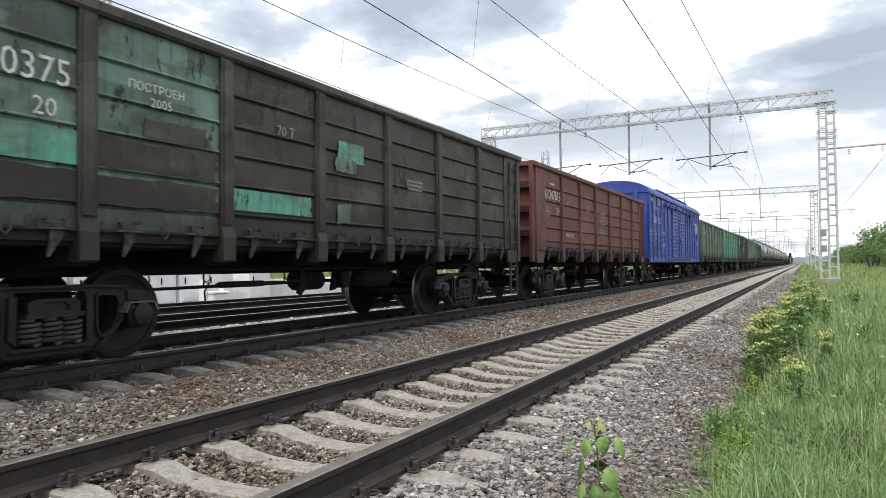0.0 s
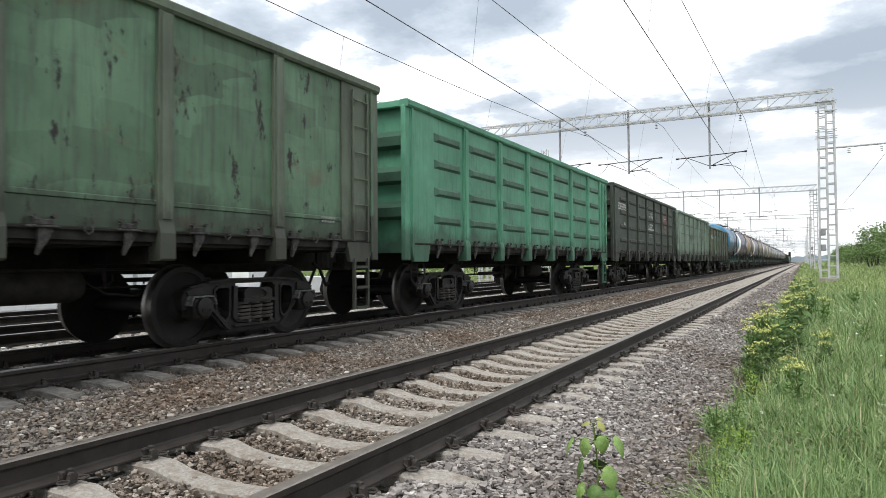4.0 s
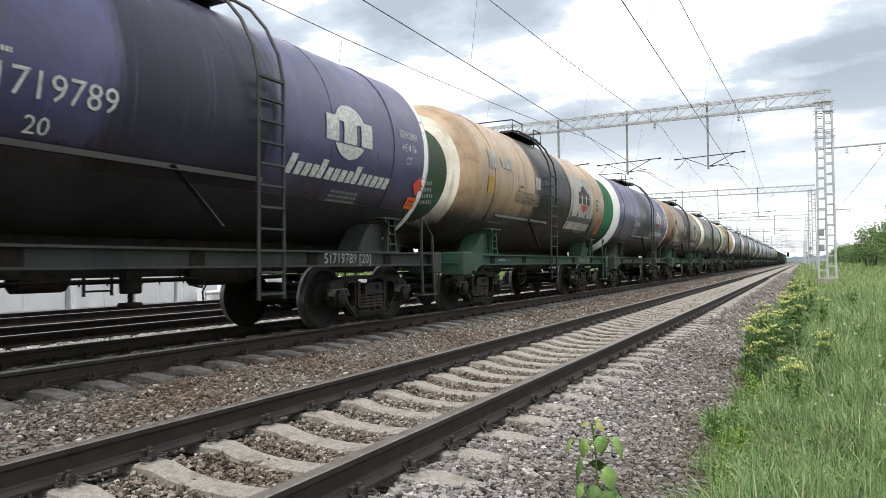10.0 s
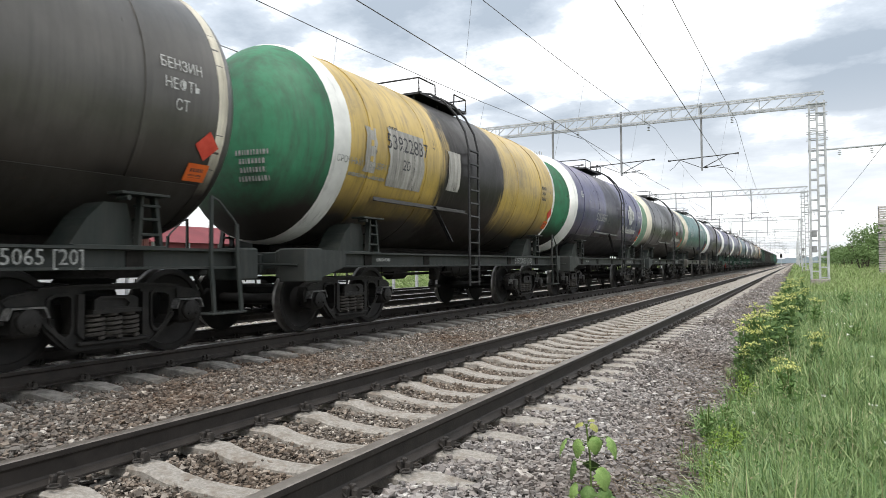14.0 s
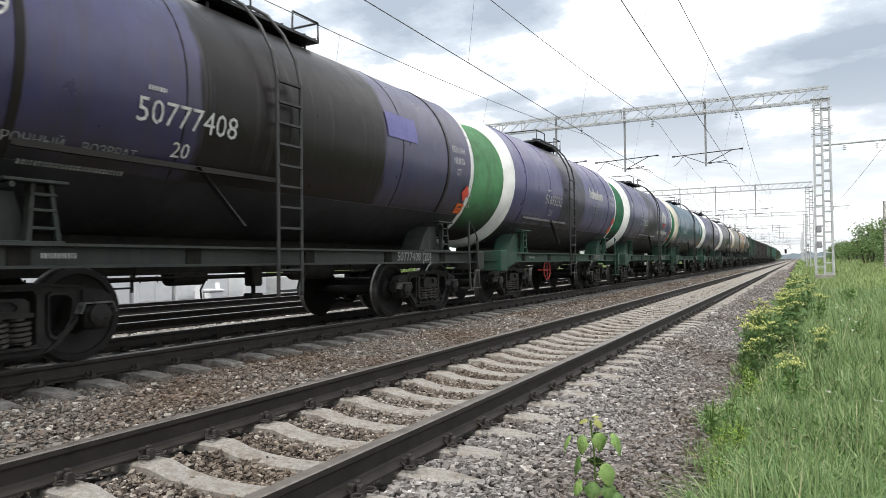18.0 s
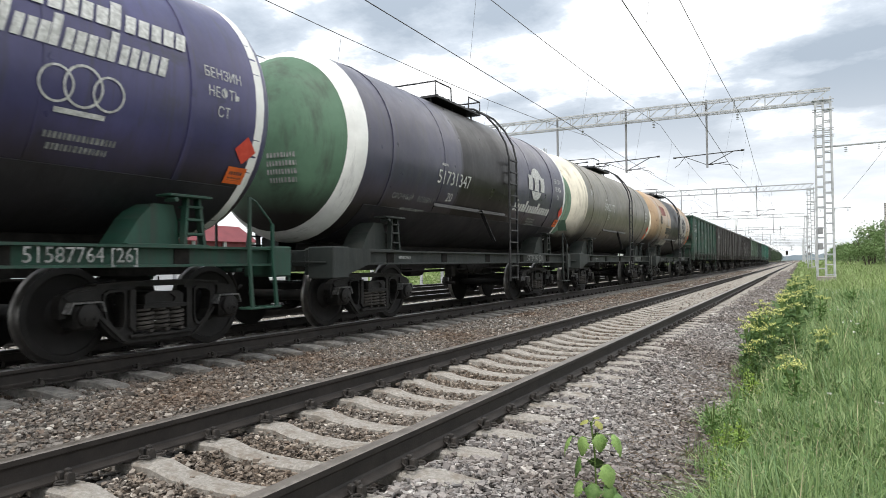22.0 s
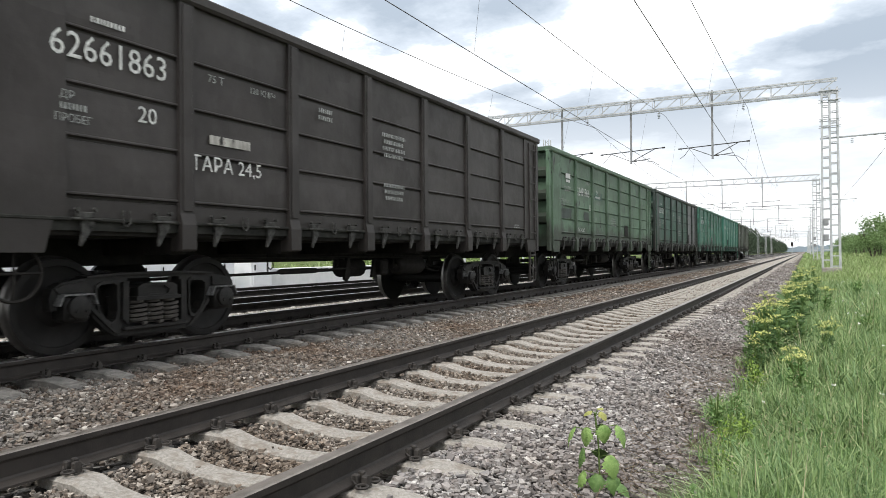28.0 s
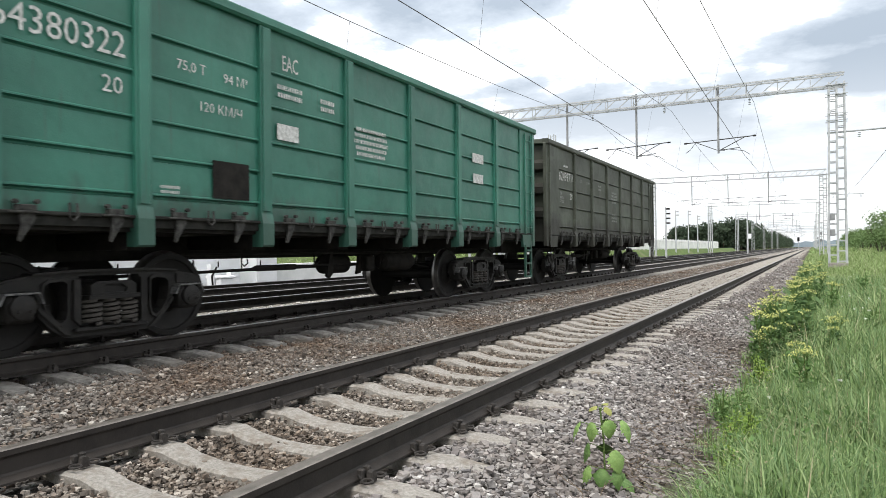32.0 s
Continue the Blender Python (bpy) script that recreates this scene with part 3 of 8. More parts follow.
stones("rusty_ballast", "brownish crushed stone ballast between tracks", STONE_BROWN,
       [(-3.4, -0.72, 0.6, 3.2, 1200, 0.046), (-4.9, -0.72, 3.2, 10, 1650, 0.041), (-4.9, -0.72, 10, 17, 720, 0.053), (-4.9, -0.72, 17, 32, 250, 0.068), (-4.9, -0.72, 32, 50, 70, 0.085), (-4.9, -0.72, 50, 80, 30, 0.11)], 6)
stones("far_ballast", "pale stone ballast beyond the train", STONE_PALE,
       [(-7.7, -4.9, 3, 16, 300, 0.065), (-7.7, -4.9, 16, 30, 120, 0.08)], 7)


# ---- tracks ----
def sleeper_shape():
    """Prestressed concrete sleeper: high at the rail seats, low in the middle; its top at z = 0."""
    s = Shape()
    half = [(0.0, -0.066, 0.076, 0.096), (0.22, -0.060, 0.078, 0.098), (0.40, -0.040, 0.083, 0.104), (0.56, 0.0, 0.088, 0.108), (1.10, 0.0, 0.088, 0.108), (1.35, -0.030, 0.090, 0.110)]
    st = [(-x, z, p, q) for x, z, p, q in half[:0:-1]] + half
    v = []
    for x, z, wt, wb in st:
        v += [(x, -wb, -0.26), (x, -wt - 0.012, z - 0.015), (x, -wt + 0.008, z), (x, wt - 0.008, z), (x, wt + 0.012, z - 0.015), (x, wb, -0.26)]
    f = [(0, 1, 2, 3, 4, 5), tuple(6 * 10 + k for k in (5, 4, 3, 2, 1, 0))]
    for i in range(10):
        f += [(6 * i + k, 6 * i + k + 1, 6 * i + 7 + k, 6 * i + 6 + k) for k in range(5)]
    return s.add(v, f)


def clip_shape(s, sx=1):
    """Rail fastening: cast anchor with a wedge block, and a sprung rod bent into a loop on each side; rail towards -x."""
    s.prism([(-0.026, 0.0), (0.026, 0.0), (0.020, 0.052), (0.010, 0.060), (-0.010, 0.060), (-0.020, 0.052)], -0.014, 0.016)
    s.box(-0.05 * sx - 0.018, -0.05 * sx + 0.018, -0.040, -0.006, 0.012, 0.066, 0.006)
    s.box(-0.04 * sx - 0.018, -0.04 * sx + 0.018, 0.002, 0.034, 0.010, 0.074, 0.006)
    for e in (-1, 1):
        s.ring((0.012 * sx, e * 0.058, 0.020), 0.030, 0.0075, "z", 14, 5)
    s.path([(-0.02 * sx, -0.062, 0.026), (-0.062 * sx, -0.035, 0.036), (-0.07 * sx, 0.0, 0.040), (-0.062 * sx, 0.035, 0.036), (-0.02 * sx, 0.062, 0.026)], 0.0075, 5)
    return s


def rail_outline(x):
    h = [(-0.075, -0.18), (0.075, -0.18), (0.075, -0.168), (0.018, -0.148), (0.009, -0.135), (0.009, -0.06), (0.0155, -0.046), (0.0365, -0.038), (0.0375, -0.008), (0.031, -0.001), (0.0, 0.0), (-0.031, -0.001), (-0.0375, -0.008), (-0.0365, -0.038), (-0.0155, -0.046), (-0.009, -0.06), (-0.009, -0.135), (-0.018, -0.148), (-0.075, -0.168)]
    return [(x + a, b) for a, b in h]


def build_track(key, label, first, parts, fast, bright=False, y1=1500.0, concrete=None):
    concrete = concrete or CONCRETE
    cx, cz = TRACK_X[key], RAIL_Z[key]
    tr = thing("track_" + key, label, "railway track", (cx, 0, cz), kind="structure")
    rail = Shape()
    o = rail_outline(0)
    n = len(o)
    ys = [-40, y1]
    rail.v = [(a, y, b) for y in ys for a, b in o]
    for i in range(n):
        rail.f.append((i, (i + 1) % n, n + (i + 1) % n, n + i))
        rail.m.append(1 if i in (8, 9, 10, 11) else 0)
    me = rail.mesh("rail", slots=2)
    for s in (-1, 1):
        piece("rail", me, [STEEL_DARK if key in ("third", "fourth") else RAIL, RAIL_BRIGHT if bright else RAIL_HEAD], tr, (s * 0.7975, 0, 0))
    sl = sleeper_shape().mesh("sleeper")
    rng = random.Random(cx)
    y = first
    for k in range(parts):
        piece("sleeper", sl, concrete, tr, (rng.uniform(-0.012, 0.012), y + k * PITCH, -0.19 - rng.uniform(0, 0.008)), (0, 0, rng.uniform(-0.4, 0.4)))
    rest = Shape()
    base = sleeper_shape()
    for q in range(1, 61):
        rest.add([(u, v - q * PITCH + y, s - 0.19) for u, v, s in base.v], base.f)
    yy = y + parts * PITCH
    while yy < 330:
        rest.add([(a, b + yy, c - 0.19) for a, b, c in base.v], base.f)
        yy += PITCH
    if rest.f:
        r = part("far_sleepers", rest, concrete, tr); r["kind"] = "stuff"
    outer, inner = clip_shape(Shape(), 1).mesh("fastening"), clip_shape(Shape(), -1).mesh("fastening")
    for k in range(fast):
        for s in (-1, 1):
            piece("fastening", outer if s > 0 else inner, CLIP, tr, (s * 0.7975 + s * 0.125, y + k * PITCH, -0.186))
            piece("fastening", inner if s > 0 else outer, CLIP, tr, (s * 0.7975 - s * 0.125, y + k * PITCH, -0.186))
    if fast:
        rest = Shape()
        for k in range(fast, fast + 60):
            for x, sx in ((0.9225, 1), (0.6725, -1), (-0.6725, 1), (-0.9225, -1)):
                yk = y + k * PITCH
                rest.box(x - 0.045, x + 0.03, yk - 0.06, yk + 0.06, -0.186, -0.16).box(x - 0.03, x + 0.01, yk - 0.03, yk + 0.03, -0.16, -0.118)
        r = part("far_fastenings", rest, CLIP, tr); r["kind"] = "stuff"
    return tr


build_track("near", "empty railway track with brown rails on concrete sleepers", 2.40 - 3 * PITCH, 260, 36)
build_track("train", "railway track under the freight train", 0.20 + PITCH, 200, 24, True, concrete=CONCRETE_DARK)
build_track("third", "railway track beyond the freight train", 0.3, 120, 0, True)
build_track("fourth", "railway track beside a pale wall", 0.1, 60, 0, True)


# ---- writing ----
TEXT_CACHE = {}


def text_mesh(body, height, wide=1.0):
    """Flat lettering as a mesh, x to the right and y up, centred."""
    key = (body, height, wide)
    if key not in TEXT_CACHE:
        cu = bpy.data.curves.new("lettering", "FONT")
        cu.body, cu.size, cu.align_x, cu.align_y, cu.resolution_u = body, height * 1.37, "CENTER", "CENTER", 2
        ob = bpy.data.objects.new("lettering", cu)
        scene.collection.objects.link(ob)
        me = bpy.data.meshes.new_from_object(ob)
        bpy.data.objects.remove(ob)
        TEXT_CACHE[key] = ([(p.co.x * wide, p.co.y) for p in me.vertices], [tuple(q.vertices) for q in me.polygons])
        bpy.data.meshes.remove(me)
    return TEXT_CACHE[key]


def bar_rows(width, height, rows, seed, wide=1.0):
    """Unreadable lettering: rows of short bars."""
    rng = random.Random(seed)
    v, f = [], []
    h = height / (rows * 1.7)
    for r in range(rows):
        w = width * rng.uniform(0.7, 1.0)
        x, y = -w / 2, height / 2 - (r * 1.7 + 0.85) * h
        while x < w / 2:
            l = min(rng.uniform(0.25, 0.6) * h * wide, w / 2 - x)
            v += [(x, y - h / 2), (x + l, y - h / 2), (x + l, y + h / 2), (x, y + h / 2)]
            f.append(tuple(range(len(v) - 4, len(v))))
            x += l + h * 0.28
    return v, f


def lettering(parent, flat, at, mat=None, name="lettering", drum=None, label="", up=0.0):
    """Puts flat lettering on the +x side. drum: (radius, centre height) of a tank to wrap it on."""
    v, f = flat
    y0, z0 = at[1], at[2]
    s = Shape()
    if drum:
        R, zc = drum
        ang = math.asin(max(-1, min(1, (z0 - zc) / R)))
        vv = []
        for a, b in v:
            w = ang + b / R
            vv.append(((R + 0.012) * math.cos(w), y0 + a, zc + (R + 0.012) * math.sin(w)))
    else:
        vv = [(at[0], y0 + a, z0 + b) for a, b in v]
    s.v, s.f, s.m = vv, list(f), [0] * len(f)
    me = bpy.data.meshes.new(name)
    me.from_pydata(s.v, [], s.f)
    me.materials.append(None)
    ob = piece(name, me, mat or WHITE, parent, label=label)
    if name.startswith("stencil"):
        ob["kind"] = "stuff"
    return ob


# ---- rolling stock ----
def bogie_meshes():
    """Three-piece freight bogie; origin at its centre on the rail top."""
    w = Shape()
    for s in (-1, 1):
        prof = [(0.72, 0.12), (0.72, 0.42), (0.722, 0.49), (0.728, 0.503), (0.742, 0.503), (0.756, 0.482), (0.77, 0.476), (0.848, 0.471), (0.852, 0.462), (0.852, 0.405), (0.83, 0.395), (0.792, 0.30), (0.80, 0.20), (0.86, 0.15), (0.87, 0.12)]
        w.slot = 0
        n0 = len(w.f)
        w.lathe([(s * a, r) for a, r in prof], "x", 36)
        for k in range(36 * 3, 36 * 7):
            w.m[n0 + k] = 1
        w.slot = 0
        w.lathe([(s * 0.85, 0.085), (s * 1.10, 0.085)], "x", 14)
    w.lathe([(-0.73, 0.085), (0.73, 0.085)], "x", 14)
    wheelset = w.mesh("wheelset", True, 2)

    f = Shape()
    half = [(0.40, 0.775), (0.78, 0.755), (1.04, 0.715), (1.13, 0.66), (1.16, 0.57), (1.15, 0.45), (1.085, 0.45), (1.075, 0.59), (0.79, 0.60), (0.765, 0.47), (0.72, 0.36), (0.60, 0.235), (0.50, 0.165), (0.42, 0.145)]
    outer = half + [(-y, z) for y, z in half[::-1]]
    win = [(0.465, 0.665), (0.50, 0.69), (0.64, 0.68), (0.685, 0.65), (0.69, 0.58), (0.665, 0.44), (0.60, 0.345), (0.53, 0.295), (0.485, 0.32), (0.462, 0.40)]
    mid = [(-0.335, 0.735), (-0.335, 0.235), (0.335, 0.235), (0.335, 0.735)]
    f.plate(outer, [win, [(-y, z) for y, z in win[::-1]], mid], -0.06, 0.06)

    def grown(loop, k):
        cy, cz = sum(p[0] for p in loop) / len(loop), sum(p[1] for p in loop) / len(loop)
        return [(cy + (y - cy) * k, cz + (z - cz) * k) for y, z in loop]

    # raised rims round the windows, a flange along the top chord and the spring seat
    for lp in (win, [(-y, z) for y, z in win[::-1]]):
        f.plate(grown(lp, 1.16), [lp], 0.06, 0.088)
    f.prism([(-0.80, 0.752), (-0.42, 0.772), (0.42, 0.772), (0.80, 0.752), (0.80, 0.772), (0.42, 0.796), (-0.42, 0.796), (-0.80, 0.772)], -0.09, 0.105)
    f.box(-0.11, 0.12, -0.40, 0.40, 0.195, 0.235, 0.010)
    for s in (-1, 1):
        f.prism([(s * 0.335, 0.705), (s * 0.40, 0.70), (s * 0.41, 0.32), (s * 0.335, 0.25)], 0.06, 0.098)
        f.prism([(s * 0.80, 0.62), (s * 1.08, 0.61), (s * 1.12, 0.66), (s * 1.02, 0.70), (s * 0.80, 0.72)], 0.06, 0.085)
        f.prism([(s * 0.42, 0.165), (s * 0.50, 0.185), (s * 0.74, 0.42), (s * 0.755, 0.47), (s * 0.72, 0.455), (s * 0.50, 0.225)], 0.06, 0.092)
    frame_me = f.mesh("side_frame")

    b = Shape()
    b.box(-0.13, 0.12, -0.13, 0.13, 0.33, 0.59, 0.035)
    b.lathe([(0.10, 0.115), (0.155, 0.115), (0.165, 0.10)], "x", 16, (0, 0, 0.475))
    for k in (-0.05, 0.05):
        b.lathe([(0.16, 0.016), (0.18, 0.016)], "x", 6, (0, k, 0.44))
    box_me = b.mesh("axle_box", True)
    ad = Shape().prism([(-0.20, 0.50), (-0.155, 0.605), (0.155, 0.605), (0.20, 0.50), (0.186, 0.495), (0.147, 0.589), (-0.147, 0.589), (-0.186, 0.495)], -0.12, 0.135)
    adapter = ad.mesh("adapter")

    g = Shape()
    hel = []
    for k in range(61):
        a = 2 * math.pi * k / 12
        hel.append((0.086 * math.cos(a), 0.086 * math.sin(a), 0.255 + 0.235 * k / 60))
    g.path(hel, 0.02, 5)
    spring_me = g.mesh("spring", True)

    h = Shape()
    h.prism([(-0.22, 0.53), (0.22, 0.53), (0.24, 0.63), (0.17, 0.67), (-0.17, 0.67), (-0.24, 0.63)], -1.12, 1.12)
    h.box(-1.17, -0.87, -0.28, 0.28, 0.50, 0.54).box(0.87, 1.17, -0.28, 0.28, 0.50, 0.54)
    h.lathe([(0.70, 0.20), (0.80, 0.20)], "z", 16)
    for e in (-1, 1):
        h.plate([(-0.25, 0.52), (0.25, 0.52), (0.25, 0.64), (0.19, 0.675), (-0.19, 0.675), (-0.25, 0.64)], [[(-0.13, 0.56), (-0.15, 0.60), (-0.09, 0.645), (0.09, 0.645), (0.15, 0.60), (0.13, 0.56)]], e * 1.12 - 0.02, e * 1.12 + 0.03)
    h.prism([(-0.62, 0.36), (-0.5, 0.36), (-0.5, 0.46), (-0.62, 0.46)], -0.9, 0.9)
    h.prism([(0.62, 0.36), (0.5, 0.36), (0.5, 0.46), (0.62, 0.46)], -0.9, 0.9)
    bolster = h.mesh("bolster")
    sh = Shape()
    for s in (1,):
        sh.prism([(s * 0.43, 0.30), (s * 0.48, 0.42), (s * 0.47, 0.60), (s * 0.41, 0.60), (s * 0.40, 0.44), (s * 0.38, 0.32)], -0.05, 0.05)
    shoe = sh.mesh("brake_shoe")
    return dict(wheelset=wheelset, frame=frame_me, box=box_me, spring=spring_me, bolster=bolster, shoe=shoe, adapter=adapter)


BM = bogie_meshes()
WHEELSETS = []


def add_bogie(wagon, y, bright=False):
    bg = piece("bogie", BM["bolster"], BOGIE, wagon, (0, y, 0))
    for s in (-1, 1):
        piece("side_frame", BM["frame"], BOGIE, bg, (s * 1.02, 0, 0))
        for k in (-0.2, 0.0, 0.2):
            piece("spring", BM["spring"], SPRING, bg, (s * 1.07, k, 0))
        for e in (-1, 1):
            piece("brake_shoe", BM["shoe"], STEEL_DARK, bg, (s * 0.79, 0, 0), (0, 0, 0 if e > 0 else 180))
            piece("axle_box", BM["box"], BOGIE, bg, (s * 1.05, e * 0.925, 0), (0, 0, 0 if s > 0 else 180))
            if s > 0:
                piece("adapter", BM["adapter"], WORN_EDGE, bg, (1.05, e * 0.925, 0), label="rubbed pale bearing adapter")
    for e in (-1, 1):
        WHEELSETS.append((piece("wheelset", BM["wheelset"], [WHEEL, TREAD], bg, (0, e * 0.925, 0.475)), e))




def coupler_mesh():
    s = Shape()
    s.box(-0.09, 0.09, -0.62, 0.25, 0.98, 1.14, 0.02)
    s.prism([(-0.22, -0.02), (-0.20, 0.24), (-0.06, 0.20), (-0.02, 0.06), (0.06, 0.06), (0.20, 0.22), (0.23, 0.10), (0.16, -0.08), (-0.12, -0.12)], 0.90, 1.20, "z")
    return s.mesh("coupler")


COUPLER = coupler_mesh()
HOSE = Shape().path([(0.35, -0.1, 0.98), (0.36, 0.05, 0.9), (0.36, 0.16, 0.72), (0.34, 0.24, 0.62), (0.33, 0.34, 0.66)], 0.028, 7).mesh("brake_hose", True)
HANDWHEEL = Shape().ring((0, 0, 0), 0.24, 0.017, "x", 24, 5).rod((0, -0.24, 0), (0, 0.24, 0), 0.012).rod((0, 0, -0.24), (0, 0, 0.24), 0.012).rod((-0.25, 0, 0), (0.02, 0, 0), 0.02).mesh("handwheel", True)


def brake_gear_mesh():
    """Air reservoir, cylinder, pulling rods with a slack adjuster, levers and hangers under the floor."""
    s = Shape()
    s.lathe([(-0.50, 0.06), (-0.46, 0.14), (-0.38, 0.175), (0.38, 0.175), (0.46, 0.14), (0.50, 0.06)], "y", 16, (0.62, 1.75, 0.76))
    s.lathe([(-0.30, 0.16), (0.26, 0.16), (0.34, 0.08)], "y", 14, (0.30, 0.35, 0.74))
    s.box(0.45, 0.68, 0.78, 1.02, 0.60, 0.88, 0.03)
    s.rod((0.66, -3.4, 0.70), (0.66, -0.2, 0.74), 0.015)
    s.lathe([(-0.55, 0.02), (-0.48, 0.042), (0.30, 0.042), (0.34, 0.028), (0.6, 0.028)], "y", 10, (0.66, -1.35, 0.725))
    s.rod((0.45, -0.2, 0.74), (0.45, 3.3, 0.72), 0.016)
    s.rod((0.72, -3.2, 0.92), (0.72, 3.2, 0.92), 0.018)
    s.rod((-0.3, -3.3, 0.66), (-0.3, 3.3, 0.70), 0.022)
    for y in (-3.0, -2.1, -0.6, 1.2, 2.5):
        s.rod((0.66, y, 0.71), (0.66, y, 0.98), 0.011)
        s.path([(0.70, y - 0.05, 0.94), (0.71, y - 0.05, 0.80), (0.71, y, 0.76), (0.71, y + 0.06, 0.80), (0.70, y + 0.06, 0.86)], 0.010, 5)
    s.prism([(-0.25, 0.56), (-0.17, 0.92), (-0.10, 0.92), (-0.10, 0.60), (-0.18, 0.52)], 0.58, 0.63)
    s.prism([(0.66, 0.56), (0.74, 0.90), (0.80, 0.90), (0.78, 0.58)], 0.50, 0.55)
    s.path([(0.60, 2.3, 0.80), (0.66, 2.5, 0.66), (0.66, 2.9, 0.62), (0.60, 3.2, 0.74)], 0.014, 5)
    return s.mesh("brake_gear", True)


BRAKE = brake_gear_mesh()


def light_brake_gear_mesh():
    """Slimmer gear close under the frame of a tank wagon."""
    s = Shape()
    s.lathe([(-0.55, 0.06), (-0.50, 0.11), (-0.45, 0.13), (0.45, 0.13), (0.50, 0.11), (0.55, 0.06)], "y", 14, (0.35, 1.35, 0.84))
    s.lathe([(-0.28, 0.13), (0.26, 0.13), (0.32, 0.07)], "y", 14, (0.15, -1.0, 0.82))
    s.box(0.55, 0.72, -0.35, -0.15, 0.66, 0.92, 0.02)
    s.rod((0.63, -0.25, 0.9), (0.63, -0.25, 0.55), 0.03).box(0.54, 0.72, -0.36, -0.14, 0.50, 0.56, 0.015)
    s.rod((0.45, -2.9, 0.80), (0.45, 2.9, 0.82), 0.018)
    s.rod((-0.3, -2.9, 0.76), (-0.3, 2.9, 0.78), 0.02)
    for y in (-2.0, 0.6, 2.3):
        s.rod((0.45, y, 0.80), (0.45, y, 0.98), 0.014)
    s.path([(0.7, 0.4, 0.92), (0.72, 0.5, 0.74), (0.72, 0.7, 0.70), (0.7, 0.85, 0.9)], 0.014, 5)
    return s.mesh("brake_gear", True)


BRAKE_LIGHT = light_brake_gear_mesh()


def add_running_gear(wagon, length, base, handwheel=None):
    for e in (-1, 1):
        add_bogie(wagon, e * base / 2)
        piece("coupler", COUPLER, STEEL_DARK, wagon, (0, e * (length / 2 - 0.12), 0), (0, 0, 0 if e > 0 else 180))
        piece("brake_hose", HOSE, STEEL_DARK, wagon, (0, e * (length / 2 - 0.45), 0), (0, 0, 0 if e > 0 else 180))
    piece("brake_gear", BRAKE_LIGHT if base < 8 else BRAKE, STEEL_DARK, wagon)


# --- open-top gondola ---
POSTS = (-4.27, -2.56, -0.86, 0.86, 2.56, 4.27)
GON = {}


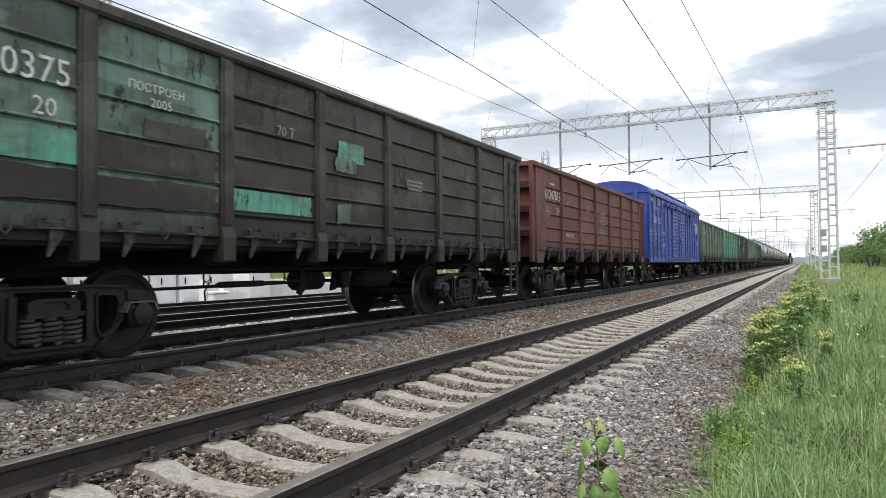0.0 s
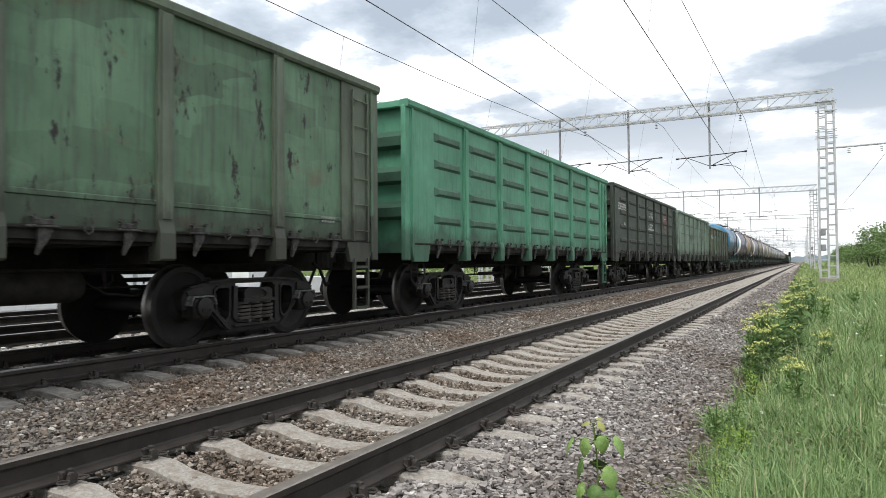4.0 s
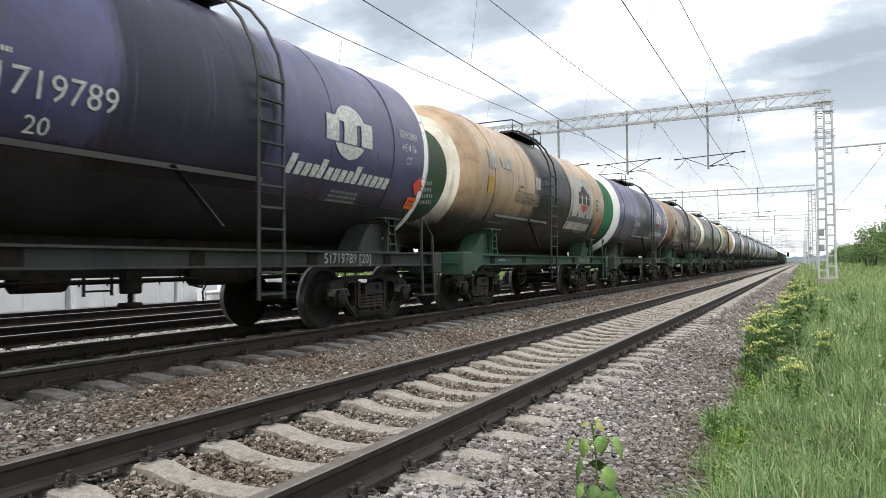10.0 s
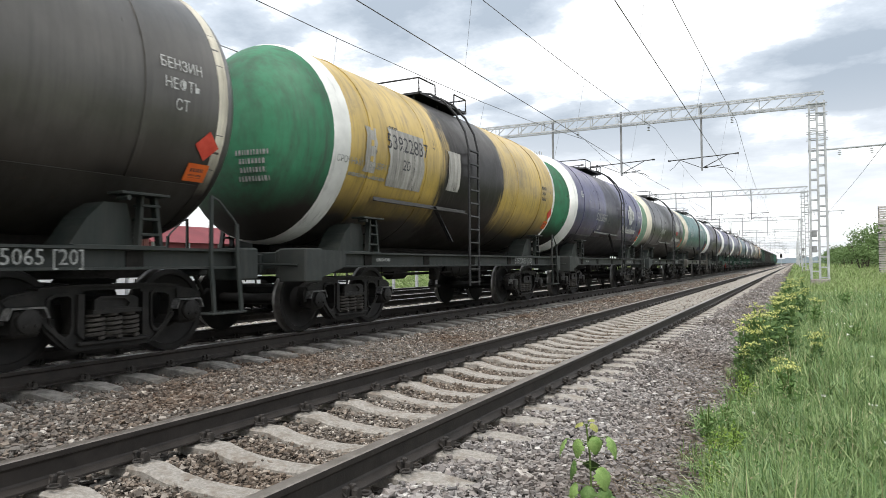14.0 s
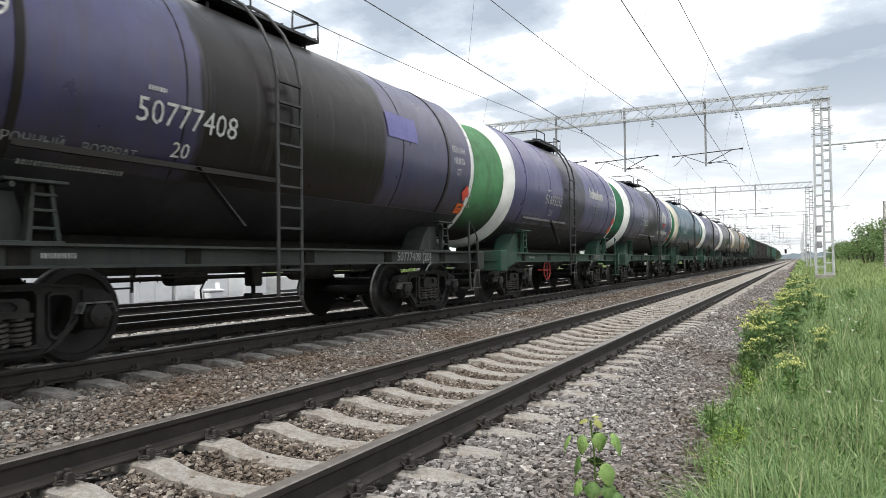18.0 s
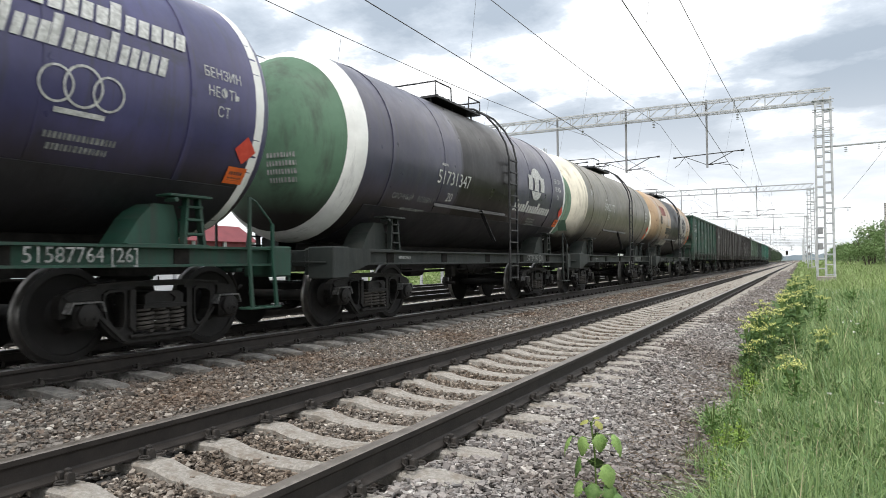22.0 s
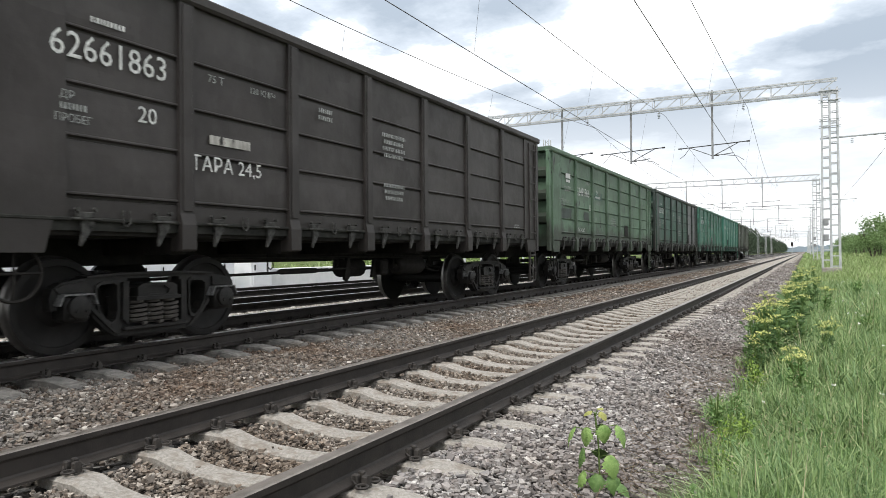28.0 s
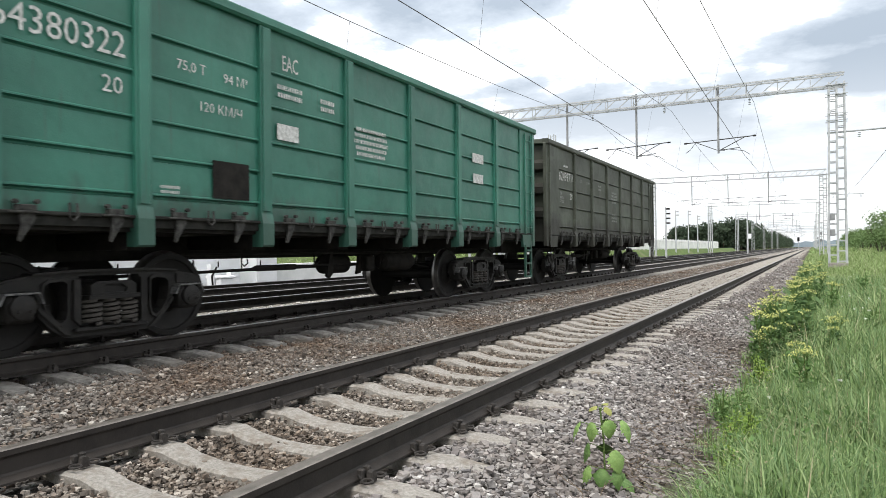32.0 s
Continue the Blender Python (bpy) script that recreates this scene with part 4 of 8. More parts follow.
def gondola_meshes(top, style):
    """style: number of planks of the side wall ('plank'), or pressed ribs ('ribs')."""
    key = (top, style)
    if key in GON:
        return GON[key]
    d = {}
    bays = [(-5.72, POSTS[0])] + list(zip(POSTS, POSTS[1:])) + [(POSTS[-1], 5.72)]
    d["bays"] = bays
    z0, z1 = 1.32, top - 0.10
    for w in {round(b - a, 2) for a, b in bays}:
        s = Shape()
        h = w / 2 - 0.09
        if style in ("plank", "low", "new"):
            grooves = {"low": [1.53, 1.87, 2.22, 2.56, 2.92], "new": [1.50, 1.88, 2.25, 2.70, 3.12]}.get(style, [1.50, 2.03, 2.51, 3.02])
            zs = [z0] + grooves + [z1]
            prof = [(0.0, z0)]
            for g in grooves:
                prof += [(0.0, g - 0.012), (-0.028, g - 0.006), (-0.022, g + 0.016), (0.016, g + 0.03), (0.016, g + 0.042), (0.0, g + 0.055)]
            prof += [(0.0, z1), (-0.06, z1), (-0.06, z0)]
        elif style == "ribs":
            prof = [(0.0, z0)]
            for g in (1.62, 2.12, 2.62, 3.10):
                prof += [(0.0, g - 0.07), (0.035, g - 0.045), (0.038, g + 0.045), (0.0, g + 0.07)]
            prof += [(0.0, z1), (-0.06, z1), (-0.06, z0)]
        else:
            prof = [(0.0, z0), (0.0, z0 + 0.25), (0.015, z0 + 0.26), (0.015, z0 + 0.3), (0.0, z0 + 0.31), (0.0, z1), (-0.06, z1), (-0.06, z0)]
        if style == "ribs":
            flat = [(0.0, z0), (0.0, z1), (-0.06, z1), (-0.06, z0)]
            s.prism(flat, -h, h, "y")
            r = Shape()
            for g in (0.0,):
                e = 0.10
                r.add([(0.0, -h + e, g - 0.08), (0.0, h - e, g - 0.08), (0.0, h - e, g + 0.08), (0.0, -h + e, g + 0.08),
                       (0.04, -h + e + 0.12, g - 0.035), (0.04, h - e - 0.12, g - 0.035), (0.04, h - e - 0.12, g + 0.045), (0.04, -h + e + 0.12, g + 0.045)],
                      [(4, 5, 6, 7), (0, 1, 5, 4), (1, 2, 6, 5), (2, 3, 7, 6), (3, 0, 4, 7)])
            d["rib", w] = r.mesh("pressed_rib")
        else:
            s.prism(prof, -h, h, "y")
        d["panel", w] = s.mesh("side_panel")
    s = Shape()
    s.prism([(-0.10, 1.01), (0.055, 1.01), (0.075, 1.03), (0.075, 1.29), (0.045, 1.41), (0.045, top - 0.06), (0.02, top), (-0.10, top)], -0.095, 0.095, "y")
    s.box(0.045, 0.062, -0.06, 0.06, 1.43, top - 0.15, 0.008)
    d["post"] = s.mesh("post")
    s = Shape()
    s.prism([(0, 1.30), (0.12, 1.0), (0.60, 1.0), (0.68, 1.30), (0.80, 1.31), (0.80, top - 0.11), (0, top - 0.1)], -0.05, 0.012)
    d["corner"] = s.mesh("corner_plate")
    s = Shape()
    s.prism([(-0.10, top - 0.13), (0.05, top - 0.13), (0.075, top - 0.10), (0.075, top - 0.02), (0.05, top), (-0.10, top)], -6.53, 6.53, "y")
    d["top"] = s.mesh("top_rail")
    s = Shape()
    s.box(-1.55, 1.55, -0.05, 0.01, 1.15, top - 0.1)
    d["end"] = s.mesh("end_wall")
    s = Shape()
    s.prism([(0.0, -0.15), (0.13, -0.10), (0.15, 0.05), (0.0, 0.16)], -1.41, 1.41)
    d["end_rib"] = s.mesh("end_rib")
    d["corner_post"] = Shape().box(-0.09, 0.0, -0.02, 0.15, 1.02, top - 0.1, 0.012).mesh("corner_post")
    s = Shape()
    s.box(-1.55, 1.55, -0.09, 0.15, top - 0.12, top, 0.015)
    d["end_top"] = s.mesh("end_top_rail")
    s = Shape()
    s.box(-0.10, 0.0, -6.36, 6.36, 1.20, 1.325)
    s.box(-0.12, 0.035, -6.36, 6.36, 1.285, 1.32, 0.008)
    d["sill"] = s.mesh("side_sill")
    s = Shape()
    s.box(-0.28, 0.28, -6.55, 6.55, 0.86, 1.16)
    d["frame"] = s.mesh("centre_sill")
    d["bearer"] = Shape().box(-1.4, 1.4, -0.1, 0.1, 0.98, 1.155).mesh("cross_bearer")
    d["floor"] = Shape().box(-1.45, 1.45, -6.35, 6.35, 1.16, 1.22).mesh("floor")
    s = Shape()
    s.prism([(-0.05, 0.25), (0.075, 0.25), (0.08, 0.21), (0.03, 0.13), (-0.05, 0.01), (-0.065, 0.02), (-0.045, 0.13), (-0.05, 0.19)], 0.01, 0.04)
    s.box(-0.02, 0.07, -0.15, 0.13, 0.25, 0.272, 0.005)
    s.box(-0.02, 0.045, -0.09, 0.09, 0.272, 0.325, 0.006)
    s.lathe([(0.03, 0.022), (0.075, 0.022)], "x", 6, (0, -0.10, 0.345))
    s.lathe([(0.03, 0.022), (0.075, 0.022)], "x", 6, (0, 0.08, 0.35))
    d["latch"] = s.mesh("hatch_latch")
    s = Shape().path([(0.03, -0.035, 0.36), (0.035, -0.04, 0.24), (0.035, 0.0, 0.20), (0.035, 0.04, 0.24), (0.03, 0.035, 0.36)], 0.011, 5)
    d["loop"] = s.mesh("lashing_loop", True)
    s = Shape()
    s.prism([(-0.7, 1.20), (0.7, 1.20), (0.7, 1.175), (0.0, 1.13), (-0.7, 1.175)], 0.8, 1.30)
    d["hatch"] = s.mesh("floor_hatch")
    s = Shape()
    for y in (0.0, 0.34):
        s.box(0.0, 0.045, y - 0.02, y + 0.02, 0.30, 1.05)
    for z in (0.32, 0.62, 0.92):
        s.box(0.0, 0.06, 0.02, 0.32, z - 0.02, z + 0.02)
    d["step"] = s.mesh("ladder_step")
    s = Shape()
    for y in (0.0, 0.36):
        s.box(0.0, 0.03, y - 0.015, y + 0.015, 1.30, top - 0.2)
    for k in range(6):
        z = 1.45 + k * (top - 1.8) / 5
        s.rod((0.03, 0.0, z), (0.03, 0.36, z), 0.012)
    d["ladder"] = s.mesh("ladder")
    GON[key] = d
    return d


def gondola(k, label, mat, top=3.5, style="plank", frame_mat=None, number=None, tara=None, words=(), patches=(), end_mat=None, two_tone=None, num_z=2.86, num_y=-5.0, code_at=(-4.62, 2.36), tara_at=(-3.54, 1.96), plain=False, code="20", marks_dy=0.0):
    d = gondola_meshes(top, style)
    w = thing("gondola_wagon", label, "freight wagon", group="wagons of the freight train")
    fm = frame_mat or mat
    for s in (-1, 1):
        turn = (0, 0, 0 if s > 0 else 180)
        for i, (a, b) in enumerate(d["bays"]):
            pm = two_tone.get(i, mat) if two_tone and s > 0 else mat
            piece("side_panel", d["panel", round(b - a, 2)], pm, w, (s * 1.50, s * (a + b) / 2, 0), turn)
            if style == "ribs":
                for g in (1.62, 2.12, 2.62, 3.10):
                    piece("pressed_rib", d["rib", round(b - a, 2)], pm, w, (s * 1.501, s * (a + b) / 2, g + (top - 3.5) * 0.6), turn)
            for e in (-0.42, 0.42):
                piece("hatch_latch", d["latch"], LATCH, w, (s * 1.50, s * ((a + b) / 2 + e), 1.045), turn)
            piece("lashing_loop", d["loop"], LATCH, w, (s * 1.50, s * (a + b) / 2, 1.045), turn)
            piece("floor_hatch", d["hatch"], STEEL_DARK, w, (0, s * (a + b) / 2, 0), turn)
        for y in POSTS:
            piece("post", d["post"], fm, w, (s * 1.50, y, 0), turn)
        piece("top_rail", d["top"], fm, w, (s * 1.50, 0, 0), turn)
        piece("side_sill", d["sill"], SILL_GRIME, w, (s * 1.50, 0, 0), turn)
        for e in (-1, 1):
            # corner plates are mirrored by a half turn about x
            ob = piece("corner_plate", d["corner"], fm, w, (s * 1.50, e * 6.40, 0))
            ob.matrix_basis = Matrix.Translation((s * 1.515, e * 6.40, 0)) @ Matrix.Diagonal((s, -e, 1, 1))
            cp = piece("corner_post", d["corner_post"], fm, w)
            cp.matrix_basis = Matrix.Translation((s * 1.515, e * 6.40, 0)) @ Matrix.Diagonal((s, e, 1, 1))
        # steps hang at the rear right and front left corner
        piece("ladder_step", d["step"], fm, w, (s * 1.50, s * 5.9, 0), turn)
        piece("ladder", d["ladder"], fm, w, (s * 1.535, s * 5.85, 0), turn)
    for e in (-1, 1):
        turn = (0, 0, 0 if e > 0 else 180)
        em = end_mat or mat
        piece("end_wall", d["end"], em, w, (0, e * 6.36, 0), turn)
        for z in (1.75, 2.35, 2.95):
            piece("end_rib", d["end_rib"], em, w, (0, e * 6.37, z + (top - 3.5) * 0.5), turn)
        piece("end_top_rail", d["end_top"], fm, w, (0, e * 6.36, 0), turn)
    piece("centre_sill", d["frame"], STEEL_DARK, w)
    piece("floor", d["floor"], STEEL_DARK, w)
    for y in POSTS:
        piece("cross_bearer", d["bearer"], STEEL_DARK, w, (0, y, 0))
    piece("handwheel", HANDWHEEL, STEEL_DARK, w, (1.42, -6.0, 0.82))
    add_running_gear(w, 13.92, 8.65)
    X = 1.5295
    bare = set(w.children)
    if number:
        lettering(w, text_mesh(number, 0.25, 0.92), (X, num_y, num_z), name="wagon_number", label="white stencilled wagon number")
        lettering(w, text_mesh(code, 0.17), (X, *code_at), name="country_code")
    if number and not plain:
        lettering(w, bar_rows(0.42, 0.09, 1, k), (X, -5.05, num_z + 0.30), name="stencil_line")
        lettering(w, text_mesh("ДР", 0.075), (X, -5.46, 2.41), FADED, "repair_mark")
        lettering(w, bar_rows(0.36, 0.10, 1, k + 1), (X, -5.40, 2.31), FADED, "stencil_line")
        lettering(w, text_mesh("ПРОБЕГ", 0.075, 0.9), (X, -5.40, 2.20), FADED, "repair_mark")
        lettering(w, text_mesh("75 Т", 0.09), (X, -3.72, top - 0.86), FADED, "load_mark")
        lettering(w, text_mesh("120 КМ/Ч", 0.075), (X, -2.98, top - 0.86), FADED, "speed_mark")
        lettering(w, bar_rows(0.35, 0.2, 2, k + 3), (X, -1.75, top - 0.9), FADED, "stencil_line")
        lettering(w, bar_rows(0.8, 0.42, 4, k + 4), (X, 0.0, top - 1.1), FADED, "stencil_block")
        lettering(w, bar_rows(0.7, 0.3, 3, k + 5), (X, 0.0, 1.95), FADED, "stencil_block")
        lettering(w, bar_rows(0.35, 0.10, 2, k + 6), (X, 5.2, 1.58), FADED, "stencil_line")
    if tara:
        lettering(w, text_mesh(tara, 0.17 if len(tara) < 10 else 0.105), (X, *tara_at), name="tare_weight")
    for flat, y, z, mt, nm in words:
        lettering(w, flat, (X, y, z), mt, nm)
    for y, z, a, b, mt in patches:
        s = Shape()
        if mt in (STEEL_DARK, BOARD_WHITE):
            s.box(0, 0.003, y - a / 2, y + a / 2, z - b / 2, z + b / 2)
        else:
            # brushed-on paint: cut in along the planks, uneven at its ends
            rg = random.Random(int(y * 100 + z * 1000) + k)
            flat = 0.006 if mt in (TURQ, TEALP) else 0.035
            ring = [(-1 + 2 * q / 9, -1) for q in range(9)] + [(1, -1 + 2 * q / 6) for q in range(6)] + [(1 - 2 * q / 9, 1) for q in range(9)] + [(-1, 1 - 2 * q / 6) for q in range(6)]
            ring = [(y + p * a / 2 + (rg.uniform(-0.035, 0.035) * min(1, a) if abs(p) == 1 else 0), z + q * b / 2 + rg.uniform(-flat, flat) * min(1, 2 * b)) for p, q in ring]
            s.prism(ring, 0, 0.002)
        piece("paint_patch", s.mesh("paint_patch"), mt, w, (1.5185, 0, 0))
    for ob in w.children:
        if ob not in bare:
            ob.matrix_basis = Matrix.Translation((0, marks_dy, 0)) @ ob.matrix_basis
    return w


# --- tank wagon ---
TR, TZ = 1.555, 2.86         # radius and centre height of the tank
DOME_Y, DOME = 4.68, 0.75    # where the domed end begins, and its depth
TANK = {}


def drum_section(y0, y1):
    return Shape().lathe([(y0, TR), (y1, TR)], "y", 48, (0, 0, TZ), caps=False).mesh("barrel", True)


def tank_meshes():
    d = TANK
    def dome(*degrees):
        return [(-DOME_Y - DOME * math.sin(radians(t)), TR * math.cos(radians(t))) for t in degrees]

    def turned(name, prof, caps=False):
        return Shape().lathe(prof, "y", 48, (0, 0, TZ), caps=caps).mesh(name, True)

    crown = (56, 63, 70, 76, 82, 88.5)
    d["head"] = turned("head", dome(27, 32, 37, 43, 49, *crown), True)
    d["head_full"] = turned("head", dome(15, 22, 29, 36, 43, 49, *crown), True)
    d["head_shoulder"] = turned("head_shoulder", dome(0, 8, 15, 22, 29, 36))
    d["head_rim"] = turned("head_rim", dome(36, 43, 49))
    d["head_rim_wide"] = turned("head_rim", dome(0, 8, 15, 22, 29, 36, 41))
    d["head_disc_wide"] = turned("head_disc", dome(41, 45, 49, *crown), True)
    d["head_crown"] = turned("head", dome(36, 43, 49, *crown), True)
    d["head_disc"] = turned("head_disc", dome(49, *crown), True)
    d["rear_head"] = turned("head", [(-5.0 - 0.6 * math.sin(radians(t)), TR * math.cos(radians(t)) ** 0.9) for t in (0, 8, 15, 22, 29, 36, 43, 49, *crown)], True)
    d["ring"] = turned("painted_ring", dome(3, 9, 15, 21, 27))
    d["ring_inner"] = turned("painted_ring", [(-4.53, TR)] + dome(0, 8, 15))
    # heating jacket round the lower half, also carrying painted shade on some tanks
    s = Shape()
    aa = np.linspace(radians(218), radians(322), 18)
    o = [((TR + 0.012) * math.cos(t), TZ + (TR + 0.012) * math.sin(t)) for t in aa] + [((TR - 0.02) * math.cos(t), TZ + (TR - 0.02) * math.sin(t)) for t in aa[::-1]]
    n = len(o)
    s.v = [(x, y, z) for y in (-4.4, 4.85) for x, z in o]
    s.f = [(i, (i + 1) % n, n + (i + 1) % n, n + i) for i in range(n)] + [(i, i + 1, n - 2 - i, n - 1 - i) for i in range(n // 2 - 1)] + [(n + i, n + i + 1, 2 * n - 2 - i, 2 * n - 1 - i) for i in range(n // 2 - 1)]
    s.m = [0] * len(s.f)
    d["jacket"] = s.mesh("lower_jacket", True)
    d["rear_ring"] = Shape().lathe([(4.90, TR), (4.90, TR + 0.004), (5.03, TR + 0.004), (5.03, TR)], "y", 40, (0, 0, TZ), caps=False).mesh("rear_ring", True)
    d["fore"] = turned("barrel", [(-1.75, TR)] + dome(0, 3))
    d["fore_short"] = drum_section(-4.53, -1.75)
    d["band"] = drum_section(-1.75, 1.65)
    d["aft"] = drum_section(1.65, 5.0)
    d["fore_long"] = drum_section(-DOME_Y, -1.75)
    one = Shape().lathe([(-0.04, TR), (-0.04, TR + 0.014), (0.04, TR + 0.014), (0.04, TR)], "y", 40, (0, 0, TZ), caps=False)
    d["strap"] = one.mesh("strap", True)
    s = Shape()
    s.lathe([(-0.008, TR), (-0.008, TR + 0.007), (0.008, TR + 0.007), (0.008, TR)], "y", 40, (0, 0, TZ), caps=False)
    d["seam"] = s.mesh("weld_seam", True)
    s = Shape()
    # web under the tank, with a small stepped stool that carries the strap's end
    s.prism([(-0.62, 1.13), (0.12, 1.13), (0.10, 1.42), (0.04, 1.62), (-0.22, 1.62), (-0.40, 1.45)], 0.85, 1.24)
    d["saddle"] = s.mesh("saddle")
    s = Shape()
    s.box(0.80, 1.38, -0.64, 0.42, 1.16, 1.185, 0.006)
    for y0, y1 in ((0.10, 0.14), (0.38, 0.30)):
        s.prism([(y0 - 0.022, 1.16), (y0 + 0.022, 1.16), (y1 + 0.018, 1.70), (y1 - 0.018, 1.70)], 1.28, 1.36)
    for z in (1.30, 1.46, 1.60):
        s.box(1.22, 1.37, 0.12, 0.35, z - 0.014, z + 0.014, 0.004)
    s.box(1.20, 1.44, -0.16, 0.42, 1.695, 1.725, 0.006)
    s.lathe([(1.30, 0.028), (1.46, 0.028)], "x", 6, (0, -0.10, 1.66))
    d["saddle_stool"] = s.mesh("saddle_stool")
    s = Shape()
    o = [(-0.08, 0.94), (0.05, 0.94), (0.05, 0.965), (-0.045, 0.968), (-0.045, 1.135), (0.05, 1.138), (0.05, 1.165), (-0.08, 1.165)]
    s.prism(o, -5.42, 5.42, "y")
    d["sill"] = s.mesh("side_sill")
    s = Shape()
    s.box(-0.27, 0.27, -5.75, 5.75, 0.84, 1.135)
    s.box(-0.22, 0.22, -4.3, 4.7, 1.12, 1.315)
    d["frame"] = s.mesh("centre_sill")
    d["bearer"] = Shape().box(-1.42, 1.42, -0.1, 0.1, 0.96, 1.13).mesh("cross_bearer")
    s = Shape()
    s.box(-1.50, 1.50, -0.12, -0.02, 0.92, 1.16, 0.012)
    for e in (-1, 1):
        s.box(e * 1.26 - 0.26, e * 1.26 + 0.26, -0.26, 0.07, 0.80, 1.185, 0.02)
        s.box(e * 0.55 - 0.16, e * 0.55 + 0.16, -0.10, 0.03, 0.86, 1.14, 0.015)
    # lever for uncoupling, on brackets
    s.path([(-1.42, 0.10, 0.98), (-0.5, 0.12, 1.0), (-0.12, 0.14, 1.02), (0.12, 0.14, 1.02), (0.6, 0.12, 1.0), (1.42, 0.10, 0.98), (1.45, 0.10, 0.74)], 0.014, 5)
    d["end_beam"] = s.mesh("end_beam")
    # deep corner box with a tapered gusset, at the corner without a step
    c = Shape().box(-1.535, -1.08, -0.30, 0.085, 0.75, 1.205, 0.015)
    c.prism([(-0.85, 0.955), (-0.28, 0.80), (-0.28, 1.19), (-0.85, 1.175)], -1.527, -1.2)
    d["corner_box"] = c.mesh("corner_box")
    s = Shape()
    # two flat posts, the outer one lower, joined by a sloping bar
    s.prism([(-0.02, 0.44), (0.02, 0.44), (-0.03, 1.0), (-0.03, 1.76), (-0.065, 1.76), (-0.07, 1.0)], -0.006, 0.026)
    s.prism([(0.40, 0.44), (0.44, 0.44), (0.38, 1.0), (0.36, 1.46), (0.32, 1.46), (0.34, 1.0)], -0.006, 0.026)
    s.path([(0.01, -0.05, 1.75), (0.01, 0.06, 1.71), (0.01, 0.30, 1.50), (0.01, 0.34, 1.44)], 0.014, 6)
    d["handrail"] = s.mesh("handrail")
    s = Shape().box(-0.16, 0.05, -0.06, 0.48, 0.42, 0.445, 0.006)
    for q in range(5):
        s.box(-0.15, 0.045, -0.03 + 0.11 * q, -0.012 + 0.11 * q, 0.445, 0.453)
    d["step"] = s.mesh("step")
    d["stile"] = Shape().path([(0, 0, 0.55), (0, 0, 3.28), (-0.08, 0, 3.62), (-0.28, 0, 3.98), (-0.55, 0, 4.28), (-0.85, 0, 4.46), (-1.08, 0, 4.50)], 0.024, 6).mesh("stile")
    d["rung"] = Shape().box(-0.02, 0.03, -0.22, 0.22, -0.014, 0.014).mesh("rung")
    s = Shape()
    s.prism([(-0.95, 2.02), (-0.98, 2.05), (-0.30, 1.42), (-0.26, 1.42)], -0.06, 0.02)
    d["brace"] = s.mesh("ladder_brace")
    zt = TZ + TR
    s = Shape()
    s.lathe([(zt - 0.12, 0.42), (zt + 0.13, 0.42), (zt + 0.14, 0.36), (zt + 0.17, 0.30), (zt + 0.19, 0.05)], "z", 20, (0, 0, 0))
    for k in range(8):
        a = k * math.pi / 4
        s.lathe([(zt + 0.05, 0.025), (zt + 0.17, 0.025)], "z", 6, (0.42 * math.cos(a), 0.42 * math.sin(a), 0))
    d["manhole"] = s.mesh("manhole", True)
    s = Shape()
    for x in (-0.62, 0.62):
        s.box(x - 0.2, x + 0.2, -1.30, 0.85, zt - 0.06, zt - 0.02)
        for k in range(9):
            s.box(x - 0.2, x + 0.2, -1.25 + k * 0.25, -1.22 + k * 0.25, zt - 0.02, zt + 0.0)
        for y in (-1.2, -0.2, 0.75):
            s.rod((x, y, zt - 0.35), (x, y, zt - 0.03), 0.02)
    d["deck"] = s.mesh("top_walkway")
    d["rail"] = []
    for y, near, foot in ((-1.30, -0.62, -0.60), (0.85, 0.26, 0.24)):
        s = Shape()
        s.path([(0.80, y, zt - 0.05), (0.80, y, zt + 0.26), (-0.80, y, zt + 0.26), (-0.80, y, zt - 0.05)], 0.018, 6)
        for x in (-0.80, 0.80):
            s.path([(x, y, zt + 0.26), (x, near, zt + 0.26), (x, foot, zt - 0.05)], 0.016, 6)
        d["rail"].append(s.mesh("top_railing", True))
    s = Shape()
    s.lathe([(-0.12, 0.10), (0.35, 0.10), (0.38, 0.16), (0.42, 0.16)], "z", 12, (0, 0.2, 0.98))
    d["drain"] = s.mesh("drain_valve", True)
    s = Shape()
    s.prism([(-0.02, -0.035), (0.04, -0.035), (0.04, -0.025), (-0.01, -0.02), (-0.01, 0.035), (-0.02, 0.035)], -1.7, 1.7, "y")
    d["angle"] = s.mesh("jacket_rail")
    return d


tank_meshes()




def strips(width, z0, z1, k=8):
    """A shape given by its half width at each height, in strips that can follow a round tank."""
    v = []
    for i in range(k + 1):
        z = z0 + (z1 - z0) * i / k
        v += [(-width(z), z), (width(z), z)]
    return v, [(2 * i, 2 * i + 1, 2 * i + 3, 2 * i + 2) for i in range(k)]


def quad(w, h, dx=0.0, dz=0.0, k=4):
    """A rectangle in strips, so that it can follow a round tank."""
    v, f = [], []
    ragged = random.Random(int(w * 1000 + h * 77)) if k in (3, 5, 6, 8) else None
    for i in range(k + 1):
        zz = dz - h / 2 + h * i / k
        l, r = (ragged.uniform(-0.035, 0.035) for _ in range(2)) if ragged else (0, 0)
        v += [(dx - w / 2 + l, zz), (dx + w / 2 + r, zz)]
    f = [(2 * i, 2 * i + 1, 2 * i + 3, 2 * i + 2) for i in range(k)]
    return v, f


